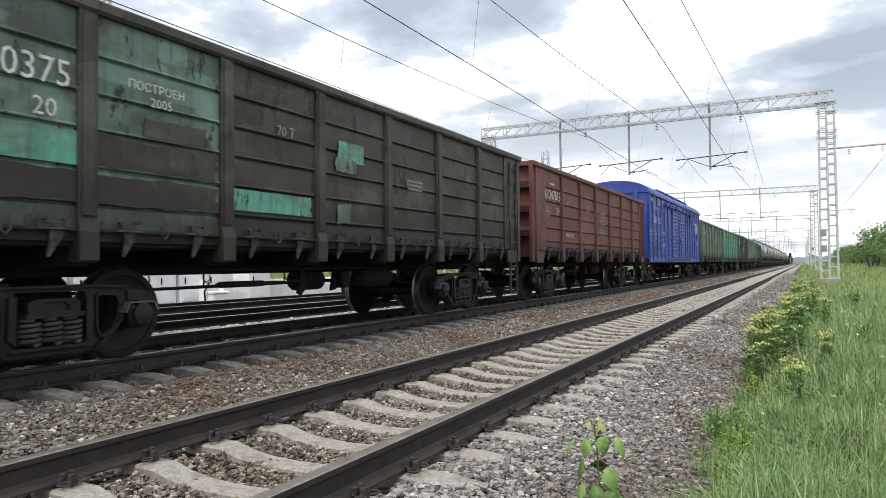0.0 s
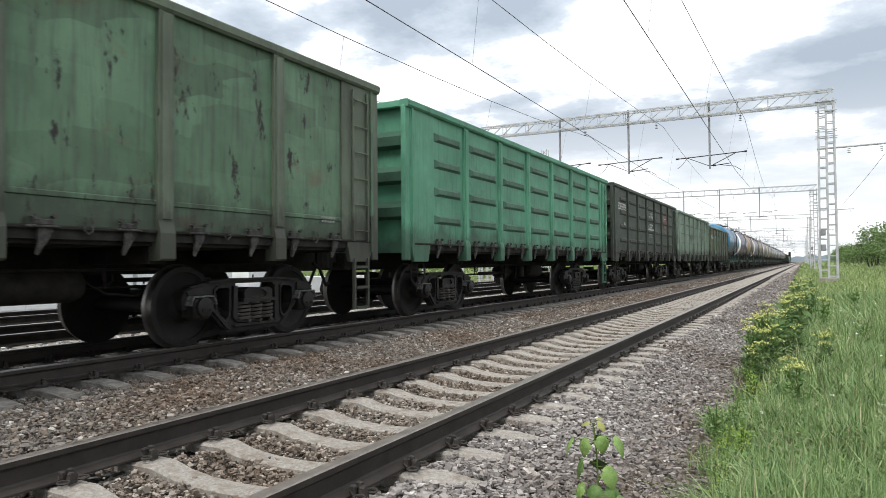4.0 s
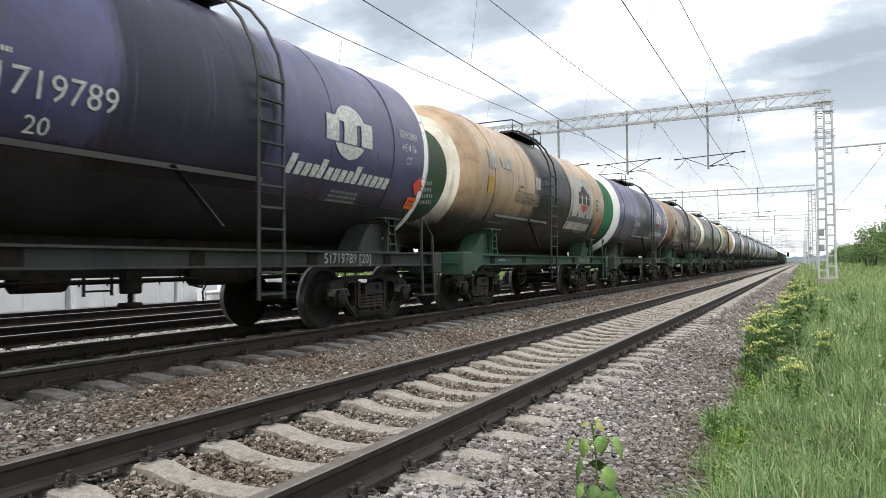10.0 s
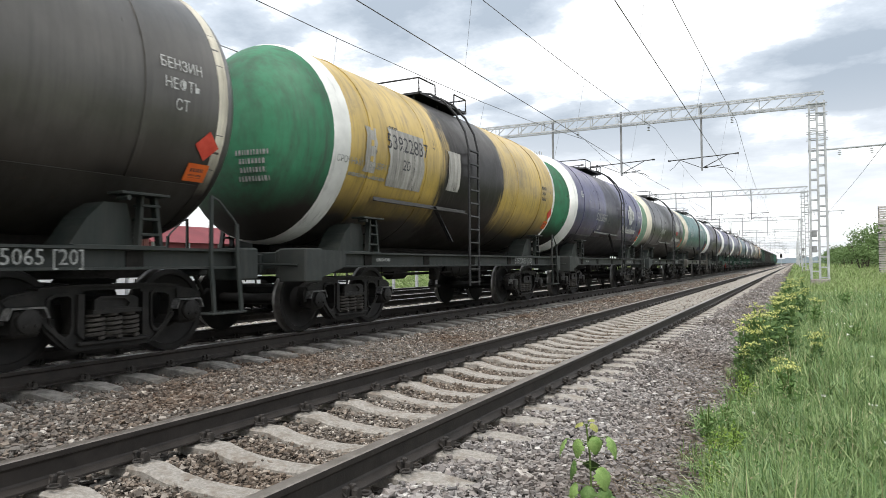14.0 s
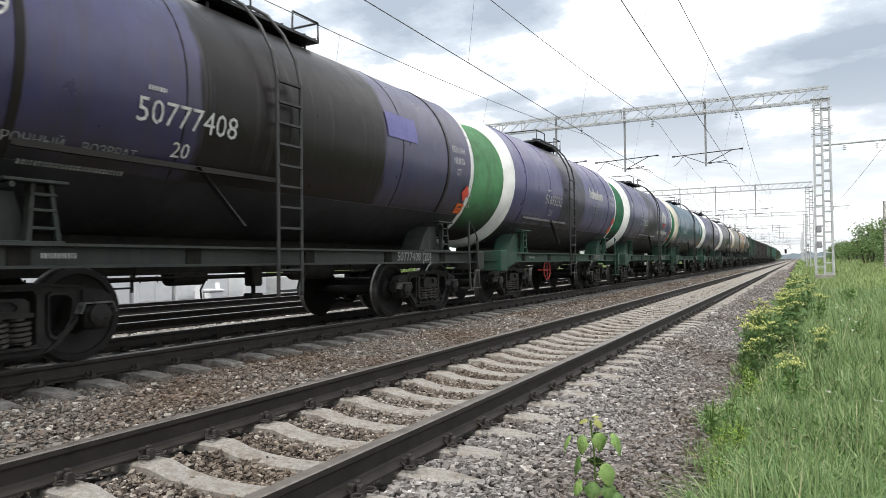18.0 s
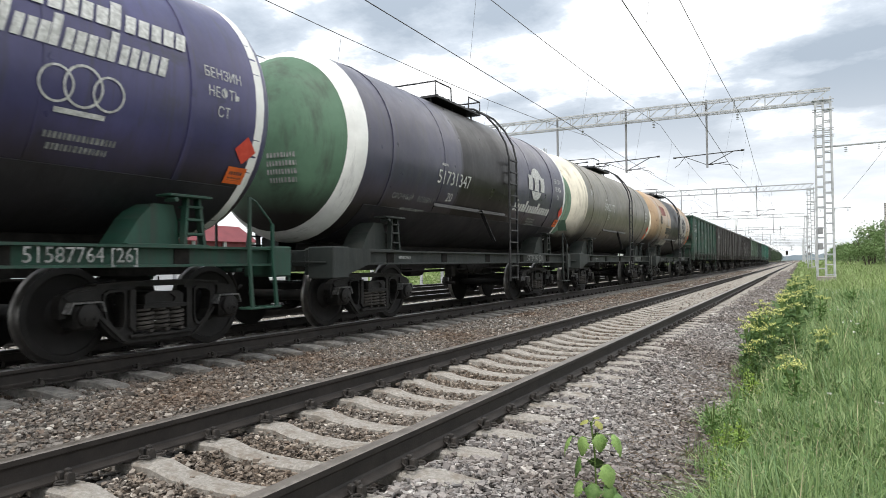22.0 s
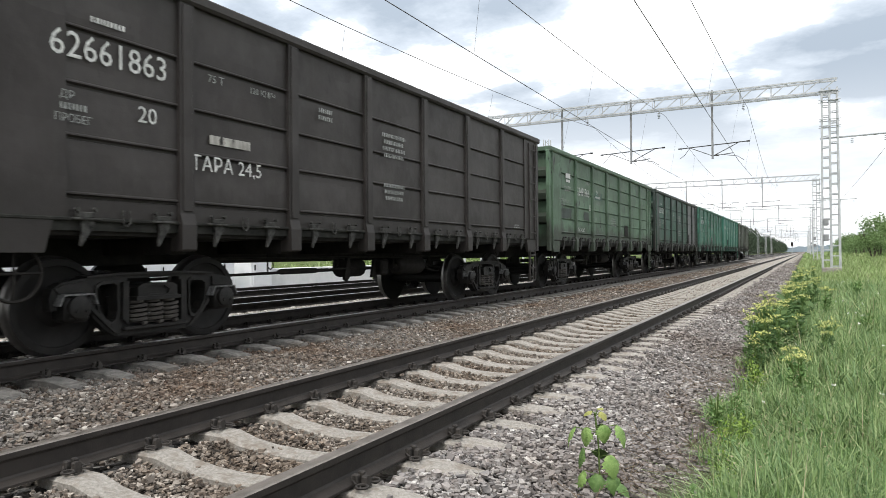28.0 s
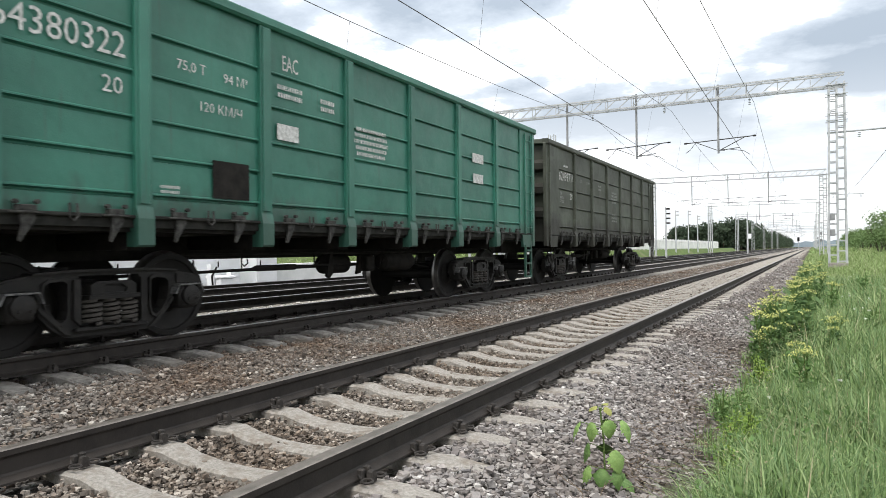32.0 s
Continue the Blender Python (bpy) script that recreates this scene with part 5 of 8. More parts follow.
def leaning(w, h, slant, dx=0.0, k=4):
    """A slanted block in strips."""
    v = []
    for i in range(k + 1):
        z = -h / 2 + h * i / k
        v += [(dx - w / 2 + slant * z, z), (dx + w / 2 + slant * z, z)]
    return v, [(2 * i, 2 * i + 1, 2 * i + 3, 2 * i + 2) for i in range(k)]


def leaning_row(width, height, seed):
    """A company name as a row of slanted plain blocks, the first of each word taller."""
    rng = random.Random(seed)
    flats, x = [], -width / 2
    n = 15
    pitch = width / n
    for q in range(n):
        tall = height * (1.25 if q in (0, 4, 9) else 0.82)
        v, f = leaning(pitch * rng.uniform(0.72, 0.84), tall, 0.3, x + pitch / 2)
        flats.append(([(a, b - (height - tall) / 2) for a, b in v], f))
        x += pitch
    return merged(*flats)


def annulus(r, w, n=22):
    """A flat ring outline."""
    v = [(q * math.cos(2 * math.pi * k / n), q * math.sin(2 * math.pi * k / n)) for k in range(n) for q in (r, r - w)]
    return v, [(2 * k, 2 * ((k + 1) % n), 2 * ((k + 1) % n) + 1, 2 * k + 1) for k in range(n)]


def diamond(r):
    return strips(lambda z: r - abs(z), -r, r, 8)


def merged(*flats):
    v, f = [], []
    for a, b in flats:
        f += [tuple(i + len(v) for i in q) for q in b]
        v += a
    return v, f


SILL_NUM = 2.72


def on_head(parent, flat, x0, z0, mat, name):
    """Flat lettering or paint laid on the domed end of a tank, x to the right as seen from outside."""
    v, f = flat
    vv = []
    for a, b in v:
        x, z = x0 + a, z0 + b
        r = min(TR * 0.995, math.hypot(x, z - TZ))
        vv.append((x, -DOME_Y - DOME * math.sin(math.acos(r / TR)) - 0.014, z))
    me = bpy.data.meshes.new(name)
    me.from_pydata(vv, [], f)
    me.materials.append(None)
    return piece(name, me, mat, parent)


def tank(k, label, body, head=None, ring=None, band=None, aft=None, sill=None, number=None, code="20", side_mark="", logo=None, logo_low=None, logo_back=None, text_mat=None, head_rear=None, words=(), num=(-1.75, 2.53), lad=0.95, disc=False, jacket=True, cargo=True, end_words=(), inner=False):
    d = TANK
    w = thing("tank_wagon", label, "tank wagon", group="wagons of the freight train")
    aft = aft or body
    sl = sill or SILL_GREEN
    drum = (TR, TZ)
    if disc:
        piece("head_disc", d["head_disc_wide" if disc == "wide" else "head_disc"], head or body, w)
        piece("head_rim", d["head_rim_wide" if disc == "wide" else "head_rim"], ring, w)
    elif ring:
        piece("head", d["head_full" if inner else "head"], head or body, w)
    else:
        piece("head", d["head_crown"], head or body, w)
    if disc is True or not ring:
        piece("head_shoulder", d["head_shoulder"], body, w)
    piece("head", d["rear_head"], head_rear or aft, w, turn=(0, 0, 180))
    if ring and not disc:
        piece("painted_ring", d["ring_inner" if inner else "ring"], ring, w, label="pale painted ring round the tank end")
        piece("barrel_section", d["fore_short" if inner else "fore"], body, w)
    else:
        piece("barrel_section", d["fore_long"], body, w)
    piece("barrel_section", d["band"], spilled(body, band) if band and band is not body else body, w, label="oil-stained middle section" if band else "")
    piece("barrel_section", d["aft"], aft, w)
    for y in (-3.97, 3.95):
        piece("strap", d["strap"], body if y < 0 else aft, w, (0, y, 0))
    for y in (-2.2, 2.3):
        piece("weld_seam", d["seam"], body if y < 0 else aft, w, (0, y, 0))
    for y in (-3.88, 3.90):
        for s in (1, -1):
            for nm in ("saddle", "saddle_stool"):
                piece(nm, d[nm], sl if sl is SILL_GREEN else SADDLE_DARK, w, (0, s * y, 0), (0, 0, 0 if s > 0 else 180))
    piece("centre_sill", d["frame"], STEEL_DARK, w)
    for y in (-3.9, -2.0, 0, 2.0, 3.9):
        piece("cross_bearer", d["bearer"], STEEL_DARK, w, (0, y, 0))
    for s in (-1, 1):
        turn = (0, 0, 0 if s > 0 else 180)
        piece("side_sill", d["sill"], sl, w, (s * 1.45, 0, 0), turn)
        ladder = piece("ladder", d["rung"], TANK_BLACK, w, (s * 1.63, lad, 0.62), turn)
        for e in (-0.22, 0.22):
            piece("stile", d["stile"], TANK_BLACK, ladder, (0, e, -0.62))
        for q in range(1, 11 if s > 0 else 6):
            piece("rung", d["rung"], TANK_BLACK, ladder, (0, 0, q * (0.262 if s > 0 else 0.5)))
        piece("ladder_brace", d["brace"], TANK_BLACK, w, (s * 1.42, lad - 0.3, 0), turn)
        piece("jacket_rail", d["angle"], body, w, (s * 1.40, lad - 1.6, TZ - 0.83), turn)
        # a step and grab rail at one corner of each side
        piece("handrail", d["handrail"], sl, w, (s * 1.53, s * 4.84, 0), turn)
        piece("step", d["step"], sl, w, (s * 1.52, s * 4.84, 0), turn)
        piece("corner_box", d["corner_box"], sl, w, (0, s * 5.50, 0), (0, 0, 180 if s < 0 else 0))
    for e in (-1, 1):
        piece("end_beam", d["end_beam"], sl, w, (0, e * 5.50, 0), (0, 0, 0 if e > 0 else 180))
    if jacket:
        piece("lower_jacket", d["jacket"], JACKET_BROWN if ring is CREAM else JACKET, w, label="dark lower jacket")
    if ring is RING_WHITE or k == 14:
        piece("rear_ring", d["rear_ring"], ring, w)
    piece("manhole", d["manhole"], TANK_BLACK, w, (0, 0.1, 0))
    piece("top_walkway", d["deck"], TANK_BLACK, w, (0, 0.16, 0))
    for rail in d["rail"]:
        piece("top_railing", rail, TANK_BLACK, w, (0, 0.16, 0))
    piece("drain_valve", d["drain"], STEEL_DARK, w)
    if k % 3 == 2:
        piece("handwheel", HANDWHEEL, WHEEL_RED if k == 20 else STEEL_DARK, w, (1.42, -2.2, 0.72))
    add_running_gear(w, 12.02, 7.80)
    tm = text_mat or WHITE

    def put(flat, y, z, mt=tm, name="lettering", lb=""):
        lettering(w, flat, (0, y, z), mt, name, drum, lb)

    if number:
        put(text_mesh(number, 0.26, 0.97), num[0], num[1], name="wagon_number", lb="white stencilled wagon number")
        put(text_mesh(code, 0.18), num[0] - 0.05, num[1] - 0.33, name="country_code")
        put(bar_rows(0.26, 0.08, 1, k), num[0] - 0.45, num[1] + 0.24, tm, "stencil_line")
        lettering(w, text_mesh(number + " [" + code + "]", 0.15, 0.95), (1.503, SILL_NUM, 1.05), FADED, "sill_number")
        lettering(w, bar_rows(0.45, 0.08, 1, k + 9), (1.512, -3.6, 1.052), FADED, "stencil_line")
        if ring is not CREAM:
            put(text_mesh("СРОЧНЫЙ", 0.10, 0.95), num[0] - 1.66, num[1] - 0.44, FADED, "return_mark")
            put(text_mesh("ВОЗВРАТ", 0.10, 0.95), num[0] - 0.86, num[1] - 0.44, FADED, "return_mark")
        put(bar_rows(1.1, 0.09, 1, k + 4), num[0] - 1.15, num[1] - 0.62, FADED, "stencil_line")
    if side_mark:
        put(text_mesh(side_mark, 0.22), -4.19, 3.12, name="capacity_mark")
    if logo:
        if logo_back:
            put(quad(2.25, 1.6, 0, 0, 8), 2.50, 2.72, logo_back, "logo_ground")
        put(strips(lambda z: math.sqrt(max(0.0, 0.40 ** 2 - z * z)), 0.13, 0.40, 8), 2.70, 2.89, logo, "logo_half_disc")
        put(strips(lambda z: math.sqrt(max(0.0, 0.40 ** 2 - z * z)), -0.40, -0.19, 8), 2.70, 2.89, logo_low or logo, "logo_half_disc")
        for dy, wd in ((-0.42, 0.29), (0.0, 0.31), (0.42, 0.29)):
            put(leaning(wd, 0.36, 0.0), 2.70 + dy, 2.90, logo, "logo_block")
        put(leaning_row(2.45, 0.22, k + 6), 2.66, 2.28, logo, "logo_bar")
        put(bar_rows(0.75, 0.22, 3, k + 7), 2.85, 1.98, FADED, "stencil_block")
    if cargo:
        for q, txt in enumerate(("БЕНЗИН", "НЕФТЬ", "СТ")):
            put(text_mesh(txt, 0.12, 0.85), 4.38, 3.10 - 0.21 * q, tm, "cargo_mark")
    else:
        put(bar_rows(0.36, 0.42, 3, k + 8), 4.15, 2.80, tm, "stencil_block")
    # hazard boards
    put(diamond(0.17), 4.80, 2.32, HAZARD_RED, "hazard_diamond", "red hazard diamond")
    put(quad(0.30, 0.22), 4.77, 2.03, HAZARD_ORANGE, "hazard_board", "orange hazard board")
    put(bar_rows(0.24, 0.15, 2, k + 11), 4.77, 2.025, LOGO_DIM, "stencil_line")
    # repair dates on the tank end
    on_head(w, bar_rows(0.62, 0.5, 4, k + 12), 0.42, 2.42, FADED, "end_stencil")["kind"] = "stuff"
    for flat, x, z, mt, nm in end_words:
        on_head(w, flat, x, z, mt, nm)
    for flat, y, z, mt, nm in words:
        put(flat, y, z, mt, nm)
    return w


# --- covered wagon ---
def covered_wagon(label, mat, number):
    w = thing("covered_wagon", label, "freight wagon", group="wagons of the freight train")
    e = 7.84
    part("underframe", Shape().box(-0.3, 0.3, -8.05, 8.05, 0.84, 1.0), STEEL_DARK, w)
    part("floor", Shape().box(-1.43, 1.43, -7.7, 7.7, 1.0, 1.10), STEEL_DARK, w)
    arc = [(1.56 * math.sin(a), 4.02 + 0.56 * math.cos(a)) for a in np.linspace(-math.pi / 2, math.pi / 2, 17)]
    part("roof", Shape().prism(arc, -e - 0.04, e + 0.04, "y"), mat, w, smooth=True)
    rib = Shape().prism([(1.575 * math.sin(a), 4.02 + 0.575 * math.cos(a)) for a in np.linspace(-math.pi / 2, math.pi / 2, 17)], -0.03, 0.03, "y").mesh("roof_rib", True)
    for k in range(9):
        piece("roof_rib", rib, mat, w, (0, -6.8 + 1.7 * k, 0))
    # long walkway boards on brackets over the eaves
    for s in (-1, 1):
        part("roof_board", Shape().box(s * 1.12 - 0.12, s * 1.12 + 0.12, -4.3, 4.3, 4.44, 4.48), mat, w)
    bracket = Shape().box(-0.16, 0.20, -0.02, 0.02, 4.16, 4.44).mesh("board_bracket")
    for k in range(8):
        piece("board_bracket", bracket, mat, w, (1.12, -4.2 + 1.2 * k, 0))
    eave = Shape().prism([(-0.02, 3.94), (0.07, 3.94), (0.09, 3.97), (0.09, 4.04), (0.0, 4.08)], -e - 0.03, e + 0.03, "y").mesh("eave")
    sill = Shape().box(-0.1, 0.03, -e, e, 1.0, 1.21, 0.01).mesh("side_sill")
    edges = [-e, -7.06, -6.07, -5.18, -4.21, -3.26, -2.17]
    bays = list(zip(edges, edges[1:])) + [(2.15, 3.00), (3.00, 3.85), (3.85, 4.77), (4.77, 5.70), (5.70, 6.65), (6.65, e)]
    leaves_at = [(-2.17, -0.04), (-0.04, 2.15)]
    flat, bars = {}, {}
    for a, b in bays + leaves_at:
        h = round((b - a) / 2, 3)
        if h not in flat:
            flat[h] = Shape().box(-0.06, 0.0, -h, h, 1.2, 3.96).mesh("side_panel")
            i = h - 0.14
            bars[h] = Shape().add([(0, -i, -0.05), (0, i, -0.05), (0, i, 0.05), (0, -i, 0.05), (0.022, -i + 0.07, -0.006), (0.022, i - 0.07, -0.006), (0.022, i - 0.07, 0.026), (0.022, -i + 0.07, 0.026)],
                                  [(4, 5, 6, 7), (0, 1, 5, 4), (1, 2, 6, 5), (2, 3, 7, 6), (3, 0, 4, 7)]).mesh("pressed_rib")
    fine = {h: Shape().prism([(0.0, -0.055), (0.026, -0.03), (0.028, 0.03), (0.0, 0.055)], -h + 0.06, h - 0.06, "y").mesh("pressed_rib") for h in flat if h > 0.9}
    post = Shape().box(-0.02, 0.05, -0.055, 0.055, 1.04, 3.95, 0.01).mesh("post")
    stile = Shape().box(0.0, 0.05, -0.035, 0.035, 1.22, 3.72, 0.006).mesh("door_stile")
    track = Shape().prism([(0.0, 3.70), (0.11, 3.70), (0.11, 3.73), (0.03, 3.78), (0.0, 3.80)], -4.25, 3.95, "y").mesh("door_track")
    low = Shape().box(0.02, 0.09, -4.2, 3.9, 1.16, 1.22, 0.008).mesh("door_track")
    roller = Shape().box(0.03, 0.14, -0.09, 0.09, 3.62, 3.82, 0.015).mesh("door_roller")
    lock = Shape().box(0.05, 0.11, -0.07, 0.07, 1.9, 2.25, 0.01).rod((0.10, -0.2, 2.15), (0.10, 0.25, 2.15), 0.02).rod((0.09, 0.02, 1.3), (0.09, 0.02, 3.6), 0.018).mesh("door_lock")
    hatch = Shape().box(0.0, 0.03, -0.31, 0.31, 3.40, 3.90, 0.01).mesh("vent_hatch")
    loop = Shape().path([(0.05, -0.19, 3.43), (0.06, -0.19, 3.60), (0.06, -0.10, 3.70), (0.06, 0.10, 3.70), (0.06, 0.19, 3.60), (0.05, 0.19, 3.43)], 0.018, 6).mesh("hatch_handle", True)
    for s in (-1, 1):
        turn = (0, 0, 0 if s > 0 else 180)
        piece("side_sill", sill, mat, w, (s * 1.50, 0, 0), turn)
        piece("eave", eave, mat, w, (s * 1.50, 0, 0), turn)
        for a, b in bays:
            p = piece("side_panel", flat[round((b - a) / 2, 3)], mat, w, (s * 1.50, s * (a + b) / 2, 0), turn)
            for k in range(10 if s > 0 else 0):
                if not (k in (2, 3) and a == -e):
                    piece("pressed_rib", bars[round((b - a) / 2, 3)], mat, p, (0, 0, 1.36 + k * 0.275))
        for y in [-e + 0.06, -7.06, -6.07, -5.18, -4.21, -3.26, 3.00, 3.85, 4.77, 5.70, 6.65, e - 0.06]:
            piece("post", post, mat, w, (s * 1.50, s * y, 0), turn)
        for a, b in leaves_at:
            h = round((b - a) / 2, 3)
            dr = piece("door", flat[h], mat, w, (s * 1.515, s * (a + b) / 2, 0), turn)
            for k in range(14 if s > 0 else 0):
                piece("pressed_rib", fine[h], mat, dr, (0, 0, 1.30 + k * 0.178))
            for y in (-h + 0.035, h - 0.035):
                piece("door_stile", stile, mat, dr, (0, y, 0))
        piece("door_track", track, mat, w, (s * 1.52, 0, 0), turn)
        piece("door_track", low, mat, w, (s * 1.50, 0, 0), turn)
        piece("door_lock", lock, mat, w, (s * 1.53, 0, 0), turn)
        for y in (-4.1, -3.2, -2.3, -1.2, 0.9, 2.0, 3.7):
            piece("door_roller", roller, mat, w, (s * 1.52, s * y, 0), turn)
        for y in (-4.69, 4.31):
            ha = piece("vent_hatch", hatch, mat, w, (s * 1.52, s * y, 0), turn)
            piece("hatch_handle", loop, mat, ha)
    endw = Shape().box(-1.5, 1.5, -0.05, 0.0, 1.18, 4.0).prism(arc, -0.05, 0.0, "y").mesh("end_wall")
    endp = Shape().box(-0.09, 0.09, 0.0, 0.09, 1.2, 4.1, 0.012).mesh("end_post")
    endr = Shape().prism([(0.0, -0.05), (0.035, -0.005), (0.035, 0.03), (0.0, 0.05)], -0.36, 0.36).mesh("pressed_rib")
    beam = Shape().box(-1.5, 1.5, -0.08, 0.03, 0.90, 1.18, 0.012).mesh("end_beam")
    st = Shape().box(0.0, 0.03, -0.20, -0.17, 0.42, 1.02).box(0.0, 0.03, 0.17, 0.20, 0.42, 1.02).box(-0.2, 0.04, -0.2, 0.2, 0.40, 0.43).mesh("step")
    for k in (-1, 1):
        turn = (0, 0, 0 if k > 0 else 180)
        ew = piece("end_wall", endw, mat, w, (0, k * e, 0), turn)
        for x in (-0.98, 0.0, 0.98):
            piece("end_post", endp, mat, ew, (x, 0, 0))
        for q in range(9):
            for x in (-0.49, 0.49):
                piece("pressed_rib", endr, mat, ew, (x, 0, 1.42 + q * 0.29))
        piece("end_beam", beam, STEEL_DARK, w, (0, k * e, 0), turn)
    for y in (-7.3, 7.3):
        piece("step", st, STEEL_DARK, w, (-1.46 if y < 0 else 1.46, y, 0))
    add_running_gear(w, 16.97, 12.24)
    X = 1.5535

    def put(flat_text, y, z, name="stencil_line", mt=None):
        lettering(w, flat_text, (X, y, z), mt, name)

    put(text_mesh(number[:4], 0.31, 0.82), -6.59, 2.87, "wagon_number")
    put(text_mesh(number[4:], 0.31, 0.82), -5.76, 2.87, "wagon_number")
    put(text_mesh("20", 0.2, 0.85), -5.65, 2.30, "country_code")
    put(text_mesh("68.0 Т 138 М³", 0.12, 0.8), -6.53, 3.41, "load_mark")
    put(text_mesh("ПОСТРОЕН", 0.10, 0.8), -7.55, 2.35, "build_mark")
    put(text_mesh("14.04.21", 0.10, 0.85), -7.51, 2.22, "build_date")
    put(text_mesh("КР", 0.10, 0.85), -7.50, 2.09, "repair_mark")
    put(text_mesh("14.04.34", 0.10, 0.85), -7.49, 1.97, "repair_date")
    put(text_mesh("ДР", 0.10, 0.85), -6.59, 2.36, "repair_mark")
    put(text_mesh("14.04.24", 0.10, 0.85), -6.58, 2.24, "repair_date")
    put(text_mesh("ПРОБЕГ", 0.10, 0.8), -6.57, 2.06, "repair_mark")
    put(text_mesh("СОБСТВЕННИК", 0.10, 0.7), -4.72, 2.35, "owner_mark")
    put(text_mesh("120 КМ/Ч", 0.09, 0.8), -4.80, 1.10, "speed_mark", None)
    put(text_mesh("EAC", 0.16, 0.7), -7.66, 1.09, "approval_mark")
    for y, z, a, b, r in ((-7.35, 3.74, 0.75, 0.22, 1), (-5.58, 3.72, 0.66, 0.26, 2), (-5.66, 3.40, 0.22, 0.12, 1), (-4.76, 2.06, 0.36, 0.1, 1), (-4.74, 1.80, 0.66, 0.2, 2), (-4.77, 1.54, 0.52, 0.07, 1), (-5.6, 1.11, 0.36, 0.1, 1), (6.3, 2.05, 0.5, 0.24, 2), (6.12, 1.5, 0.2, 0.2, 3), (2.7, 1.1, 0.8, 0.1, 1)):
        put(bar_rows(a, b, r, int(y * 10)), y, z, "stencil_block")
    lettering(w, text_mesh(number, 0.15, 1.0), (1.5545, 4.35, 1.09), name="sill_number")
    lettering(w, text_mesh("[20]", 0.13, 1.0), (1.5545, 5.65, 1.09), name="country_code")
    put(text_mesh("ПРИПИСАН", 0.09, 0.8), 6.3, 2.28, "depot_mark")
    # maker's mark: white blocks under a bar
    blk = [([(q, 0), (q + 0.34, 0), (q + 0.34, 0.42), (q, 0.42)], [(0, 1, 2, 3)]) for q in (-0.56, -0.14, 0.28)]
    put(merged(*blk, ([(-0.78, 0.50), (0.5, 0.47), (0.5, 0.55), (-0.88, 0.62)], [(0, 1, 2, 3)])), 6.15, 2.72, "logo_block")
    board = Shape().box(0.0, 0.012, -0.27, 0.27, -0.235, 0.235).mesh("chalk_board")
    piece("chalk_board", board, TANK_BLACK, w, (1.535, -6.68, 1.485), label="black chalk board")
    return w


SILL_GREEN = painted("green_sill_paint", (0.014, 0.058, 0.038), 0.45, rust=0.25)
SADDLE_DARK = painted("oily_saddle_paint", (0.013, 0.019, 0.016), 0.45, rust=0.35)
SILL_DARK = painted("dark_sill_paint", (0.020, 0.026, 0.024), 0.45, rust=0.3)
TANK_BLACK = painted("sooty_black_paint", (0.013, 0.013, 0.014), 0.3, rust=0.3, rough=0.5)
HAZARD_RED = mottled("hazard_red", (0.55, 0.05, 0.03), (0.7, 0.10, 0.06), 9, 0.6)
HAZARD_ORANGE = mottled("hazard_orange", (0.65, 0.11, 0.02), (0.75, 0.17, 0.03), 9, 0.6)
WHEEL_RED = mottled("red_handwheel_paint", (0.25, 0.03, 0.025), (0.35, 0.05, 0.04), 9, 0.6)
CREAM = painted("cream_ring_paint", (0.74, 0.69, 0.57), 0.34, splash_shade=0.6, rust=0.35, dirt_col=(0.16, 0.12, 0.07))
RING_WHITE = painted("white_ring_paint", (0.80, 0.80, 0.77), 0.2, rust=0.15)
HEAD_GREEN = painted("green_head_paint", (0.028, 0.155, 0.078), 0.45, splash_shade=0.5, rust=0.2, smear=0.15)
HEAD_OLD = painted("dark_green_head_paint", (0.030, 0.075, 0.035), 0.5, patch=(0.02, 0.13, 0.07), patchy=0.05, rust=0.35, splash_shade=0.5)
HEAD_GREY = painted("grey_green_head_paint", (0.085, 0.165, 0.105), 0.35, rust=0.2, splash_shade=0.45)
SILL_GREY = painted("grey_beige_sill_paint", (0.115, 0.108, 0.092), 0.5, patch=(0.02, 0.09, 0.05), patchy=0.0, rust=0.5)
HEAD_FADED = painted("faded_grey_green_head_paint", (0.20, 0.25, 0.18), 0.4, rust=0.15)
HEAD_REPAINT = painted("dull_green_touch_up_paint", (0.045, 0.085, 0.055), 0.3, rust=0.1)
HEAD_MID = painted("mid_green_head_paint", (0.066, 0.20, 0.085), 0.38, rust=0.12, splash_shade=0.45)
VIOLET_PATCH = painted("faded_violet_paint", (0.15, 0.145, 0.34), 0.2, rust=0.05)
NAVY_PATCH = painted("navy_touch_up_paint", (0.020, 0.028, 0.085), 0.3, rust=0.1)
HEAD_PALE = painted("pale_green_head_paint", (0.17, 0.27, 0.19), 0.42, rust=0.2)
JACKET_BROWN = painted("oily_brown_jacket_paint", (0.026, 0.022, 0.018), 0.3, rust=0.4, rough=0.5, smear=0.4)
# near-black holds both soot and the shade under the tank's belly
JACKET = painted("soot_and_shade_jacket_paint", (0.017, 0.0155, 0.019), 0.3, dirt_col=(0.012, 0.011, 0.010), rust=0.25, rough=0.5)
INK = painted("ink_dark_stain", (0.034, 0.032, 0.050), 0.35, rust=0.1, rough=0.35)
OIL = painted("oil_black_stain", (0.018, 0.016, 0.015), 0.4, rust=0.35, rough=0.4)
LOGO_RED = mottled("faded_red_mark", (0.30, 0.05, 0.04), (0.40, 0.09, 0.07), 9, 0.7)
LOGO_DIM = mottled("dark_mark", (0.03, 0.03, 0.035), (0.06, 0.06, 0.065), 9, 0.7)
